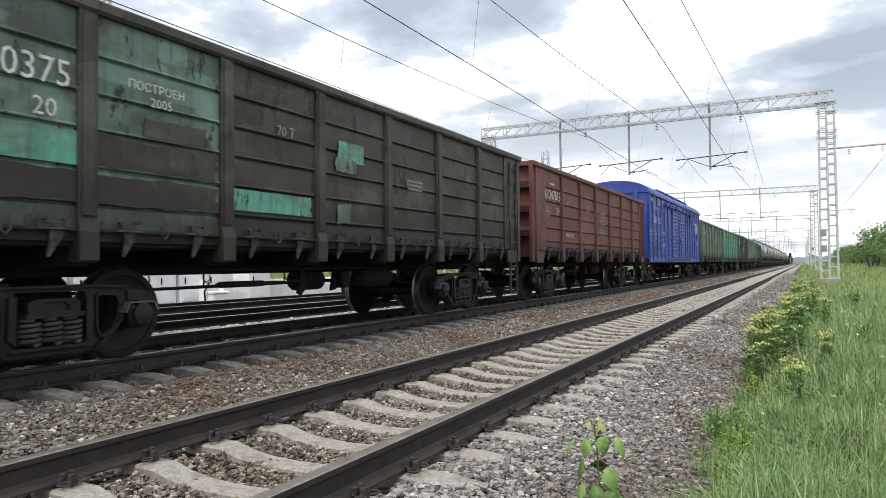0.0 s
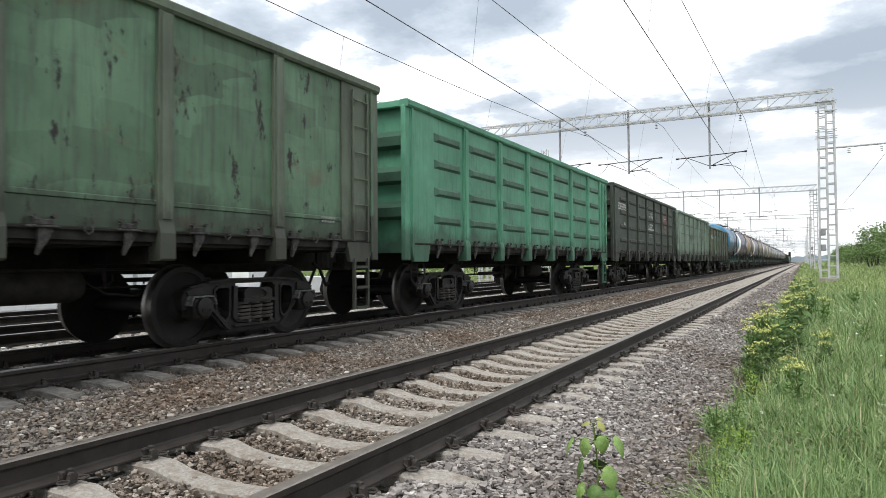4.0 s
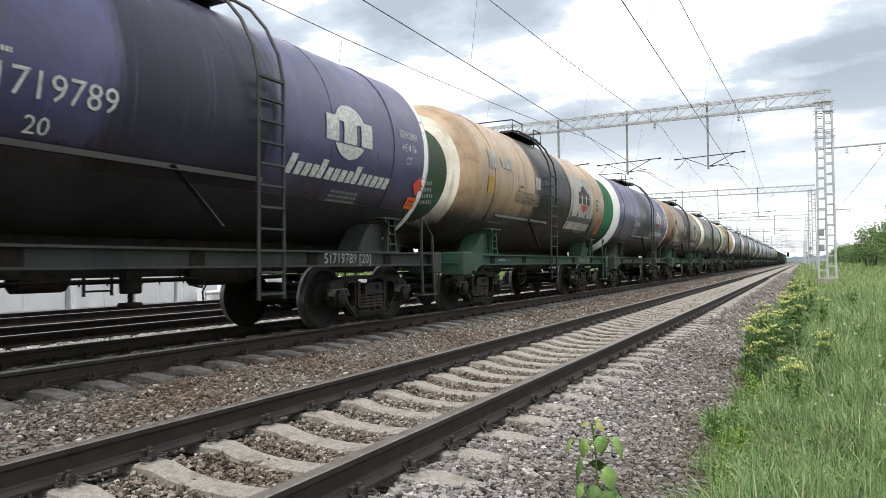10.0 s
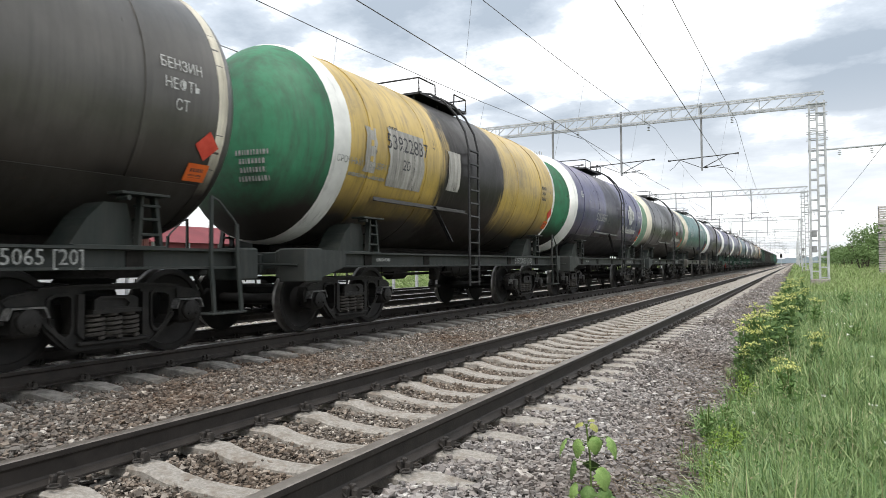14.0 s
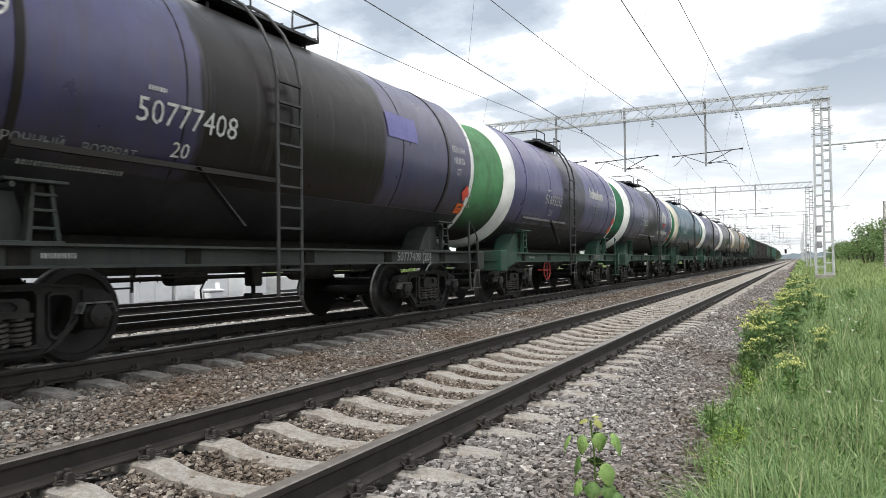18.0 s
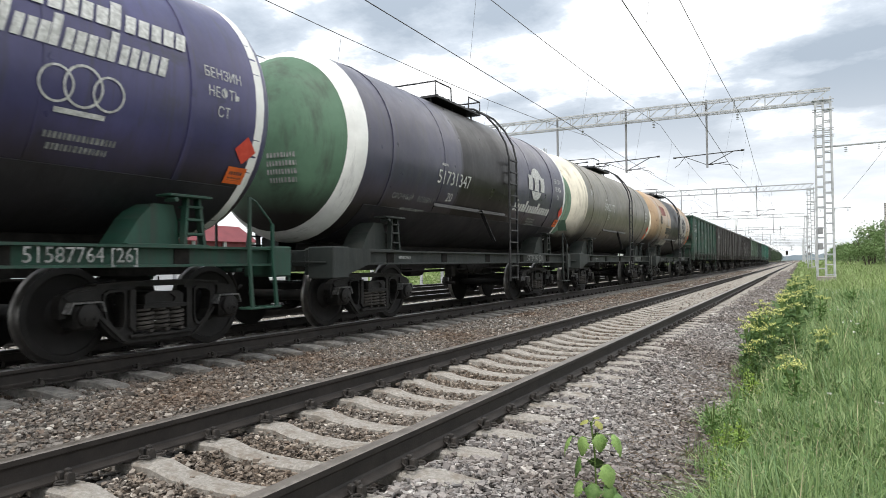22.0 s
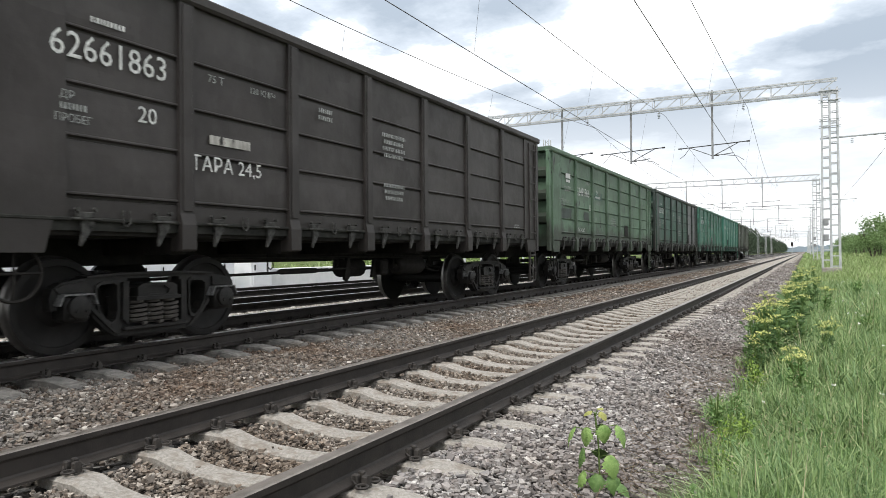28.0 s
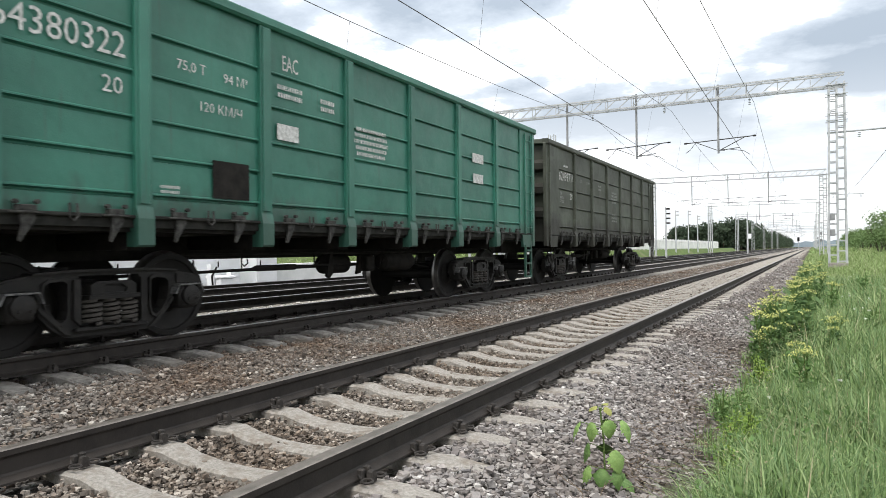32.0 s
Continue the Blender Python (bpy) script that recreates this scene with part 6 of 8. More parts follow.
TURQ = painted("turquoise_repaint", (0.10, 0.32, 0.245), 0.4, patch=(0.095, 0.08, 0.05), patchy=0.13, rust=0.2, smear=0.6)
TEALP = painted("teal_repaint", (0.035, 0.165, 0.118), 0.45, patch=(0.035, 0.09, 0.07), patchy=0.14, rust=0.3, smear=0.7, blocks=0.5)
BOARD_WHITE = painted("dirty_white_ground", (0.47, 0.45, 0.41), 0.5, rust=0.25, smear=0.5)
SMEAR = painted("smeared_over_paint", (0.10, 0.085, 0.065), 0.5, rust=0.3)
RUSTP = painted("rust_red_repaint", (0.22, 0.06, 0.045), 0.35, rust=0.4)
MUSTARD = painted("mustard_repaint", (0.42, 0.27, 0.045), 0.35, rust=0.3)

P = {
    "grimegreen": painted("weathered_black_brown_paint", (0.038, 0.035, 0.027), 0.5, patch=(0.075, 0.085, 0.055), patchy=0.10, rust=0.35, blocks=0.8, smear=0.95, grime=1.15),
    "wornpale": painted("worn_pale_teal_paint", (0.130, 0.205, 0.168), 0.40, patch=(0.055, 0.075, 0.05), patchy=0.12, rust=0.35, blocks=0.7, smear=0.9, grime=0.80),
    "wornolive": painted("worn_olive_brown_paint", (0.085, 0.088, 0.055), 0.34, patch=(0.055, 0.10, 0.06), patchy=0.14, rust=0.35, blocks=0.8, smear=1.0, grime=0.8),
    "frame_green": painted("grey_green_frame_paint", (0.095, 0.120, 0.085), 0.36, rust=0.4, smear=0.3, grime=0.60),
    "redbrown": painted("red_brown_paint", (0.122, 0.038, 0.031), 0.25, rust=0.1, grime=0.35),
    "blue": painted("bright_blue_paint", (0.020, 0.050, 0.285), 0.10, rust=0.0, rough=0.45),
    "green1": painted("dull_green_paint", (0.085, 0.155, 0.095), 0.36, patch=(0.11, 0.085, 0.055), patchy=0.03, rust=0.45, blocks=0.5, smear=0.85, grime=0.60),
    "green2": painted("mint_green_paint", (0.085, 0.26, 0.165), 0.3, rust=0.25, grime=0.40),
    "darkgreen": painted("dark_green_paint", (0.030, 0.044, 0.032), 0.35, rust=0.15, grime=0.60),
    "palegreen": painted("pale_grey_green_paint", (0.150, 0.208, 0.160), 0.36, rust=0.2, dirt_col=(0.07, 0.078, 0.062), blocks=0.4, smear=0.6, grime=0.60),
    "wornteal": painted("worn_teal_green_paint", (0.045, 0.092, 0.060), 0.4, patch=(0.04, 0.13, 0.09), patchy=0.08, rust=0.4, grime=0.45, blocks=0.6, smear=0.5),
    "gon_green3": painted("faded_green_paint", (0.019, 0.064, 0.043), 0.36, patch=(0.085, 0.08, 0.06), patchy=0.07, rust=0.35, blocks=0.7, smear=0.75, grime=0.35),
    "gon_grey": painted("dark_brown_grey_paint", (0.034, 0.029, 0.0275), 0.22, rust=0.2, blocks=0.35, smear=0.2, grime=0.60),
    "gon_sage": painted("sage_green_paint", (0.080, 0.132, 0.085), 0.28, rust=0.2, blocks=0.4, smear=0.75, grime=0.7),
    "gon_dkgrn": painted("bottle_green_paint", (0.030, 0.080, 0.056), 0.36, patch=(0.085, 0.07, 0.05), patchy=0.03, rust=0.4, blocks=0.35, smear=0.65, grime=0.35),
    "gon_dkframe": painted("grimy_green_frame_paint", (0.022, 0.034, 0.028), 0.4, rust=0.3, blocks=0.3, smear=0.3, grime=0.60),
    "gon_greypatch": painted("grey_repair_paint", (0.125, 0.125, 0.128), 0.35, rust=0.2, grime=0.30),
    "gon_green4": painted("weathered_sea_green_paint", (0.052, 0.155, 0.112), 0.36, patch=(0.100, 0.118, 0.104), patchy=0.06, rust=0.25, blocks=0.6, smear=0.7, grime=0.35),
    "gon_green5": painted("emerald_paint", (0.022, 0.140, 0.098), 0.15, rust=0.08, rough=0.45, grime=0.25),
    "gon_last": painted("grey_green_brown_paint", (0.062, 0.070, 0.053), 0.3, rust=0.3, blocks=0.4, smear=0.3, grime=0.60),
    "t_blue": painted("sea_blue_tank_paint", (0.022, 0.150, 0.275), 0.28, rust=0.1, rough=0.30, smear=0.1, splash_shade=0.62),
    "t_navy": painted("dark_navy_tank_paint", (0.004, 0.018, 0.058), 0.35, rust=0.1, rough=0.30, splash_shade=0.62),
    "t_purple": painted("purple_tank_paint", (0.056, 0.052, 0.138), 0.32, rust=0.12, rough=0.30, splash_shade=0.55, patch=(0.032, 0.032, 0.055), patchy=0.0),
    "t_violet": painted("violet_tank_paint", (0.050, 0.045, 0.145), 0.3, rust=0.12, rough=0.30, splash_shade=0.38, patch=(0.032, 0.032, 0.055), patchy=0.0),
    "t_spill": painted("stained_violet_tank_paint", (0.040, 0.036, 0.100), 0.36, rust=0.1, rough=0.30, splash_shade=0.58, spill=(0.018, 0.015, 0.014), spill_w=2.5),
    "t_dkpurple": painted("black_purple_tank_paint", (0.044, 0.041, 0.075), 0.35, rust=0.15, rough=0.30, splash_shade=0.62),
    "t_tan": painted("tan_tank_paint", (0.40, 0.275, 0.165), 0.30, splash_shade=0.75, patch=(0.24, 0.15, 0.085), patchy=0.04, rough=0.36, rust=0.45, smear=0.35),
    "t_tan2": painted("brown_tan_tank_paint", (0.27, 0.185, 0.115), 0.34, splash_shade=0.85, patch=(0.18, 0.115, 0.07), patchy=0.05, rough=0.36, rust=0.45, smear=0.6),
    "t_grey": painted("dark_grey_tank_paint", (0.085, 0.078, 0.070), 0.4, rust=0.2, rough=0.30, splash_shade=0.62),
    "t_yellow": painted("mustard_tank_paint", (0.47, 0.32, 0.065), 0.36, splash_shade=0.4, rough=0.36, rust=0.3, smear=0.3),
    "t_teal": painted("teal_tank_paint", (0.055, 0.185, 0.168), 0.48, rough=0.36, rust=0.2, patch=(0.13, 0.10, 0.07), patchy=0.02, splash_shade=0.7, smear=0.2),
    "t_teal_oily": painted("oily_teal_tank_paint", (0.070, 0.200, 0.188), 0.4, rough=0.36, rust=0.2, patch=(0.020, 0.040, 0.060), patchy=0.07, splash_shade=0.6, smear=0.25),
    "t_dkteal": painted("deep_teal_tank_paint", (0.007, 0.068, 0.112), 0.20, rust=0.1, rough=0.30, splash_shade=0.62),
    "t_olive": painted("olive_grey_tank_paint", (0.17, 0.155, 0.115), 0.42, splash_shade=0.35, rough=0.36, rust=0.35),
    "t_dark": painted("black_brown_tank_paint", (0.040, 0.036, 0.042), 0.35, rust=0.3, rough=0.30),
}


W6WORDS = [(text_mesh("ПРИПИСАН", 0.10, 0.85), 0.35, 3.02, WHITE, "depot_mark"), (text_mesh("МАГНИТОГОРСК", 0.10, 0.8), 0.30, 2.90, WHITE, "depot_mark"), (bar_rows(0.85, 0.12, 1, 61), 0.33, 2.565, WHITE, "stencil_line"),
           (text_mesh("СОБСТВЕННИК", 0.10, 0.8), 0.05, 2.46, WHITE, "owner_mark"), (bar_rows(1.2, 0.12, 1, 62), 0.26, 2.37, WHITE, "stencil_line"), (bar_rows(0.8, 0.2, 2, 63), 0.2, 2.10, FADED, "stencil_block"), (bar_rows(0.25, 0.1, 2, 64), 3.66, 2.42, WHITE, "stencil_line"), (bar_rows(0.4, 0.06, 1, 65), 3.68, 3.0, WHITE, "stencil_line")]


def w7_marks():
    """Two oval grey smudges, and tar that ran down one bay."""
    r = random.Random(77)
    oval = lambda a, b: strips(lambda z: a * math.sqrt(max(0.0, 1 - (z / b) ** 2)) * r.uniform(0.88, 1.0), -b, b, 10)
    marks = [(oval(0.20, 0.17), -2.04, 2.36, SMUDGE, "grey_smudge"), (oval(0.15, 0.14), -1.22, 2.42, SMUDGE, "grey_smudge")]
    for _ in range(22):
        y, top, run = r.uniform(2.78, 3.45), r.uniform(2.5, 3.5), r.uniform(0.12, 0.75)
        wd = r.uniform(0.012, 0.04)
        marks.append((strips(lambda z: wd * (0.6 + 0.8 * z / run) * r.uniform(0.6, 1.0), 0.0, run, 9), y, max(1.5, top - run), TAR, "dried_drip"))
    return marks


SMUDGE = mottled("grey_smudge", (0.055, 0.062, 0.060), (0.11, 0.125, 0.115), 16.0, 0.9, depth=0.002)
TAR = mottled("dried_tar", (0.010, 0.010, 0.009), (0.026, 0.026, 0.023), 20.0, 0.6, depth=0.003)
W7MARKS = w7_marks()


def make_train():
    """The wagons from front to rear, with their length over the couplers."""
    G, K = 13.92, 12.02
    t = []
    t.append((gondola(1, marks_dy=-0.05, label="weathered dark green gondola wagon with turquoise repaint patches", mat=P["grimegreen"], top=3.46, style="low", number="61090375", num_z=2.68, plain=True, two_tone={0: P["wornpale"], 1: P["wornpale"]}, patches=[(-1.73, 1.74, 1.45, 0.25, TURQ), (-0.08, 2.60, 0.62, 0.28, TURQ), (-0.2, 2.40, 0.5, 0.2, P["wornpale"]), (-0.25, 1.70, 0.32, 0.28, P["wornpale"]), (-4.95, 2.045, 1.35, 0.30, TURQ), (-3.41, 1.70, 1.5, 0.28, P["grimegreen"]), (-3.41, 2.05, 1.5, 0.30, P["grimegreen"]), (-4.95, 1.70, 1.3, 0.28, P["grimegreen"]), (-3.2, 2.36, 0.8, 0.2, P["grimegreen"])], words=[(text_mesh("ПОСТРОЕН", 0.09), -3.45, 2.76, WHITE, "build_mark"), (text_mesh("2005", 0.10), -3.4, 2.62, WHITE, "year_mark"), (text_mesh("70 Т", 0.13), -1.5, 2.66, FADED, "load_mark"), (bar_rows(0.6, 0.2, 3, 11), 1.75, 2.3, FADED, "stencil_block")]), G))
    t.append((gondola(2, marks_dy=-0.05, label="red-brown steel gondola wagon with white number", mat=P["redbrown"], top=3.5, style="low", number="61247813", num_z=2.75, code="21", tara="ТАРА 23,2Т", tara_at=(-3.55, 1.75)), G))
    t.append((covered_wagon("bright blue covered goods wagon with double doors", P["blue"], "28871135"), 16.97))
    t.append((gondola(4, marks_dy=0.08, label="dull green gondola wagon with rust stains", mat=P["green1"], top=3.72, style="plain", frame_mat=P["frame_green"], number="55362034", num_z=3.0), G))
    t.append((gondola(5, "mint green gondola wagon", P["green2"], 3.72, style="ribs"), G))
    t.append((gondola(6, marks_dy=-0.22, label="dark green gondola wagon with pressed ribs and a red sign", mat=P["darkgreen"], top=3.76, style="ribs", num_z=2.98, number="52855988", plain=True, words=W6WORDS, patches=[(3.68, 3.01, 0.78, 0.30, RUSTP), (3.68, 2.62, 0.5, 0.14, RUSTP)]), G))
    t.append((gondola(7, "pale grey-green gondola wagon with flaking paint", P["palegreen"], 3.72, style="plank", words=W7MARKS), G))
    t.append((gondola(8, marks_dy=-0.24, label="worn olive-green gondola wagon with teal patches", mat=P["wornolive"], top=3.5, style="low", number="54862204", num_z=2.75, plain=True, patches=[(-1.39, 2.755, 1.42, 0.30, TEALP), (0.12, 2.755, 1.12, 0.30, TEALP), (-3.17, 2.755, 1.48, 0.30, TEALP), (-3.17, 2.66, 0.9, 0.16, P["wornteal"]), (-1.60, 2.66, 0.5, 0.14, P["wornteal"]), (-1.42, 2.40, 0.22, 0.18, TEALP), (-3.30, 2.40, 0.5, 0.26, TEALP), (-3.17, 1.70, 1.46, 0.28, TEALP), (-1.40, 1.71, 0.40, 0.28, TEALP), (-1.05, 1.71, 0.3, 0.26, P["grimegreen"]), (0.15, 1.70, 1.46, 0.28, P["wornteal"]), (1.85, 1.70, 1.46, 0.28, P["wornteal"]), (1.85, 2.05, 1.46, 0.30, P["wornteal"])],
        words=[(text_mesh("ПОСТР 27", 0.10), -1.47, 3.16, WHITE, "build_mark"), (text_mesh("2011", 0.10), -1.5, 3.01, WHITE, "build_date"), (text_mesh("78М³", 0.12), -2.95, 2.80, WHITE, "volume_mark"), (bar_rows(0.22, 0.2, 3, 81), -1.88, 1.79, WHITE, "stencil_line"), (bar_rows(0.5, 0.2, 3, 82), 2.0, 2.3, FADED, "stencil_block"), (bar_rows(0.6, 0.14, 2, 83), 3.4, 2.25, FADED, "stencil_block")]), G))
    W, NA = RING_WHITE, None
    t.append((tank(9, "sea-blue tank wagon with a dark blue middle section", P["t_blue"], head=P["t_teal"], band=P["t_navy"], number="51734929", logo=WHITE, logo_low=WHITE), K))
    t.append((tank(10, "purple tank wagon with a green end and white ring", P["t_purple"], HEAD_GREEN, W, INK, number="51719789", side_mark="86", logo=WHITE, sill=SILL_DARK), K))
    t.append((tank(11, "stained tan tank wagon with a green end and cream ring", P["t_tan"], HEAD_OLD, CREAM, OIL, number="51295640", num=(-2.0, 2.52), lad=-0.4, disc=True, cargo=False, words=[(quad(0.42, 0.4, 0, 0, 3), -4.1, 3.2, BOARD_WHITE, "white_panel"), (quad(0.6, 0.26, 0, 0, 3), -3.3, 3.2, BOARD_WHITE, "white_panel"), (quad(0.35, 0.35, 0, 0, 3), -4.2, 2.65, MUSTARD, "yellow_panel"), (quad(1.5, 0.3, 0, 0, 4), -2.0, 2.52, P["t_tan2"], "tan_panel"), (quad(0.34, 0.3, 0, 0, 3), -1.35, 2.95, BOARD_WHITE, "white_panel")], logo=LOGO_DIM, logo_low=LOGO_RED, logo_back=BOARD_WHITE, text_mat=LOGO_DIM), K))
    t.append((tank(12, "purple tank wagon with a green end and white ring", P["t_purple"], HEAD_GREEN, W, INK, number="51605042", side_mark="86", logo=WHITE, logo_low=LOGO_RED, sill=SILL_DARK), K))
    t.append((tank(13, "brown-stained tan tank wagon with peeling white panel", P["t_tan2"], HEAD_GREEN, CREAM, OIL, number="51209161", num=(-2.05, 2.47), lad=-0.4, disc=True, cargo=False, words=[(quad(0.7, 0.75, 0, 0, 6), -4.1, 2.42, BOARD_WHITE, "white_panel"), (quad(1.35, 0.42, 0, 0, 5), -3.0, 2.08, BOARD_WHITE, "white_panel"), (quad(0.3, 0.3, 0, 0, 3), -2.1, 2.85, BOARD_WHITE, "white_panel"), (quad(0.34, 0.5, 0, 0, 3), -1.05, 2.72, BOARD_WHITE, "white_panel"), (quad(0.42, 0.22), -4.25, 3.05, LOGO_DIM, "dark_smear"), (quad(1.2, 0.3, 0, 0, 4), -2.05, 2.47, SMEAR, "dark_panel")], logo=LOGO_DIM, logo_low=LOGO_RED, logo_back=BOARD_WHITE, text_mat=LOGO_DIM), K))
    t.append((tank(14, "dark grey tank wagon with a green end and cream ring", P["t_grey"], HEAD_GREEN, CREAM, P["t_dark"], number="50425065", num=(-1.69, 2.74), lad=-0.42, side_mark="90", sill=SILL_DARK), K))
    t.append((tank(15, "mustard yellow tank wagon with black oil-stained middle", P["t_yellow"], HEAD_GREEN, W, OIL, number="53922837", num=(-2.86, 2.96), lad=-0.4, cargo=False, sill=SILL_DARK, text_mat=LOGO_DIM, inner=True, jacket=False, words=[(quad(1.15, 0.95, 0, 0, 8), -2.9, 2.72, BOARD_WHITE, "white_panel"), (quad(0.5, 0.75, 0, 0, 6), -1.1, 2.75, BOARD_WHITE, "white_panel"), (quad(0.3, 0.7, 0, 0, 6), -4.0, 2.75, BOARD_WHITE, "white_panel")]), K))
    t.append((tank(16, "purple tank wagon with a green end and white ring", P["t_purple"], HEAD_GREEN, W, INK, number="51520331", side_mark="86", logo=WHITE, sill=SILL_DARK), K))
    t.append((tank(17, "black-brown tank wagon with a white company mark", P["t_dark"], HEAD_PALE, CREAM, OIL, number="57485997", logo=WHITE, logo_low=LOGO_RED, sill=SILL_DARK), K))
    t.append((tank(18, "teal tank wagon with a cream ring", P["t_teal_oily"], HEAD_PALE, CREAM, P["t_teal_oily"], number="54668306", code="26", num=(-2.88, 2.72), lad=0.02, side_mark="66", sill=SILL_GREY, words=[(leaning_row(2.3, 0.27, 181), 2.35, 3.76, WHITE, "logo_bar"), (leaning_row(1.45, 0.27, 182), 2.4, 3.37, WHITE, "logo_bar"), (quad(0.78, 1.0, 0, 0, 8), 4.18, 2.12, NAVY_PATCH, "logo_ground"), (quad(1.5, 0.3, 0, 0, 6), 2.0, 2.0, NAVY_PATCH, "logo_ground"), (bar_rows(0.75, 0.8, 6, 183), 2.55, 2.75, FADED, "stencil_block")]), K))
    t.append((tank(19, "violet tank wagon with black spill and a green end", P["t_spill"], HEAD_MID, W, P["t_spill"], number="50777408", num=(-2.13, 2.52), lad=-0.65, side_mark="79", sill=SILL_DARK, words=[(quad(0.95, 0.42), 2.3, 3.2, VIOLET_PATCH, "paint_patch")]), K))
    t.append((tank(20, "violet tank wagon with a red handwheel below", P["t_violet"], HEAD_MID, W, INK, number="51693232", code="26", num=(-1.87, 2.56), lad=-0.55, words=[(leaning_row(1.6, 0.27, 201), 2.35, 3.05, WHITE, "logo_bar"), (bar_rows(0.8, 0.3, 3, 202), 2.35, 2.6, FADED, "stencil_block")]), K))
    t.append((tank(21, "purple tank wagon with a green end and white ring", P["t_purple"], HEAD_GREEN, W, INK, number="51720522", side_mark="85", logo=WHITE, logo_low=LOGO_RED), K))
    t.append((tank(22, "deep teal tank wagon with a green end and cream ring", P["t_dkteal"], HEAD_GREEN, CREAM, P["t_dkteal"], number="51043695", num=(-2.1, 2.53), side_mark="86"), K))
    t.append((tank(23, "violet tank wagon with a green end and white ring", P["t_purple"], HEAD_GREEN, W, INK, number="51587764", code="26", lad=-0.6, side_mark="82", words=[(leaning_row(2.3, 0.25, 231), 2.75, 3.36, WHITE, "logo_bar"), (leaning_row(1.7, 0.25, 232), 2.75, 3.02, WHITE, "logo_bar"), (annulus(0.17, 0.022), 2.42, 2.58, WHITE, "logo_ring"), (annulus(0.20, 0.024), 2.68, 2.60, WHITE, "logo_ring"), (annulus(0.17, 0.022), 2.94, 2.58, WHITE, "logo_ring"), (quad(0.5, 0.05), 2.68, 2.36, WHITE, "logo_bar"), (bar_rows(0.8, 0.22, 2, 233), 2.75, 2.10, FADED, "stencil_block")]), K))
    t.append((tank(24, "dark purple tank wagon with a grey-green end", P["t_dkpurple"], HEAD_GREY, W, OIL, number="51731347", logo=WHITE, sill=SILL_DARK), K))
    t.append((tank(25, "olive-grey tank wagon with a pale green end", P["t_olive"], HEAD_PALE, CREAM, P["t_olive"], number="50425172", disc="wide", cargo=False, num=(-1.95, 2.79), lad=0.96, jacket=False, side_mark="90", sill=SILL_DARK, end_words=[(strips(lambda z: math.sqrt(max(0.0, 1.06 ** 2 - (z + 0.02) ** 2)), -1.07, -0.02, 14), 0, TZ, HEAD_FADED, "pale_half"), (quad(0.95, 1.5, 0, 0, 10), -0.15, 2.75, HEAD_REPAINT, "repainted_panel"), (quad(0.44, 0.36, 0, 0, 4), 0.62, 2.50, HEAD_REPAINT, "repainted_panel"), (quad(0.24, 0.32, 0, 0, 4), 0.86, 2.08, HEAD_REPAINT, "repainted_panel"), (bar_rows(0.62, 0.34, 2, 251), -0.02, 2.98, WHITE, "end_stencil"), (bar_rows(0.44, 0.66, 4, 252), -0.05, 2.52, FADED, "end_stencil")]), K))
    t.append((tank(26, "tan tank wagon with rust-brown stains and a green end", P["t_tan"], HEAD_OLD, CREAM, OIL, number="50810022", num=(-2.2, 2.44), lad=0.64, disc=True, cargo=False, words=[(quad(1.1, 0.46, 0, 0, 6), -3.4, 3.36, RUSTP, "rust_panel"), (quad(1.6, 0.36, 0, 0, 5), -2.25, 1.88, BOARD_WHITE, "white_panel"), (quad(1.2, 0.32, 0, 0, 4), -2.2, 2.44, SMEAR, "dark_panel"), (quad(0.3, 0.35, 0, 0, 3), -2.2, 2.86, BOARD_WHITE, "white_panel"), (quad(0.4, 0.35, 0, 0, 3), -4.1, 2.9, SMEAR, "dark_smear")], logo=LOGO_DIM, logo_back=BOARD_WHITE, text_mat=LOGO_DIM, sill=SILL_DARK), K))
    t.append((gondola(27, marks_dy=-0.10, label="faded green gondola wagon with brown stains", mat=P["gon_green3"], top=3.74, number="62345335", patches=[(5.05, 1.75, 0.55, 0.42, STEEL_DARK)]), G))
    t.append((gondola(28, marks_dy=-0.10, label="dark brown-grey gondola wagon", mat=P["gon_grey"], top=3.74, number="62628571"), G))
    t.append((gondola(29, marks_dy=-0.10, label="dark brown-grey gondola wagon", mat=P["gon_grey"], top=3.74, words=[(bar_rows(0.7, 0.1, 1, 291), 0.0, 2.6, FADED, "stencil_line")]), G))
    t.append((gondola(30, marks_dy=-0.13, label="dark brown-grey gondola wagon with white stencils", mat=P["gon_grey"], top=3.78, number="62661863", tara="ТАРА 24,5", patches=[(-3.5, 2.25, 0.62, 0.1, BOARD_WHITE)]), G))
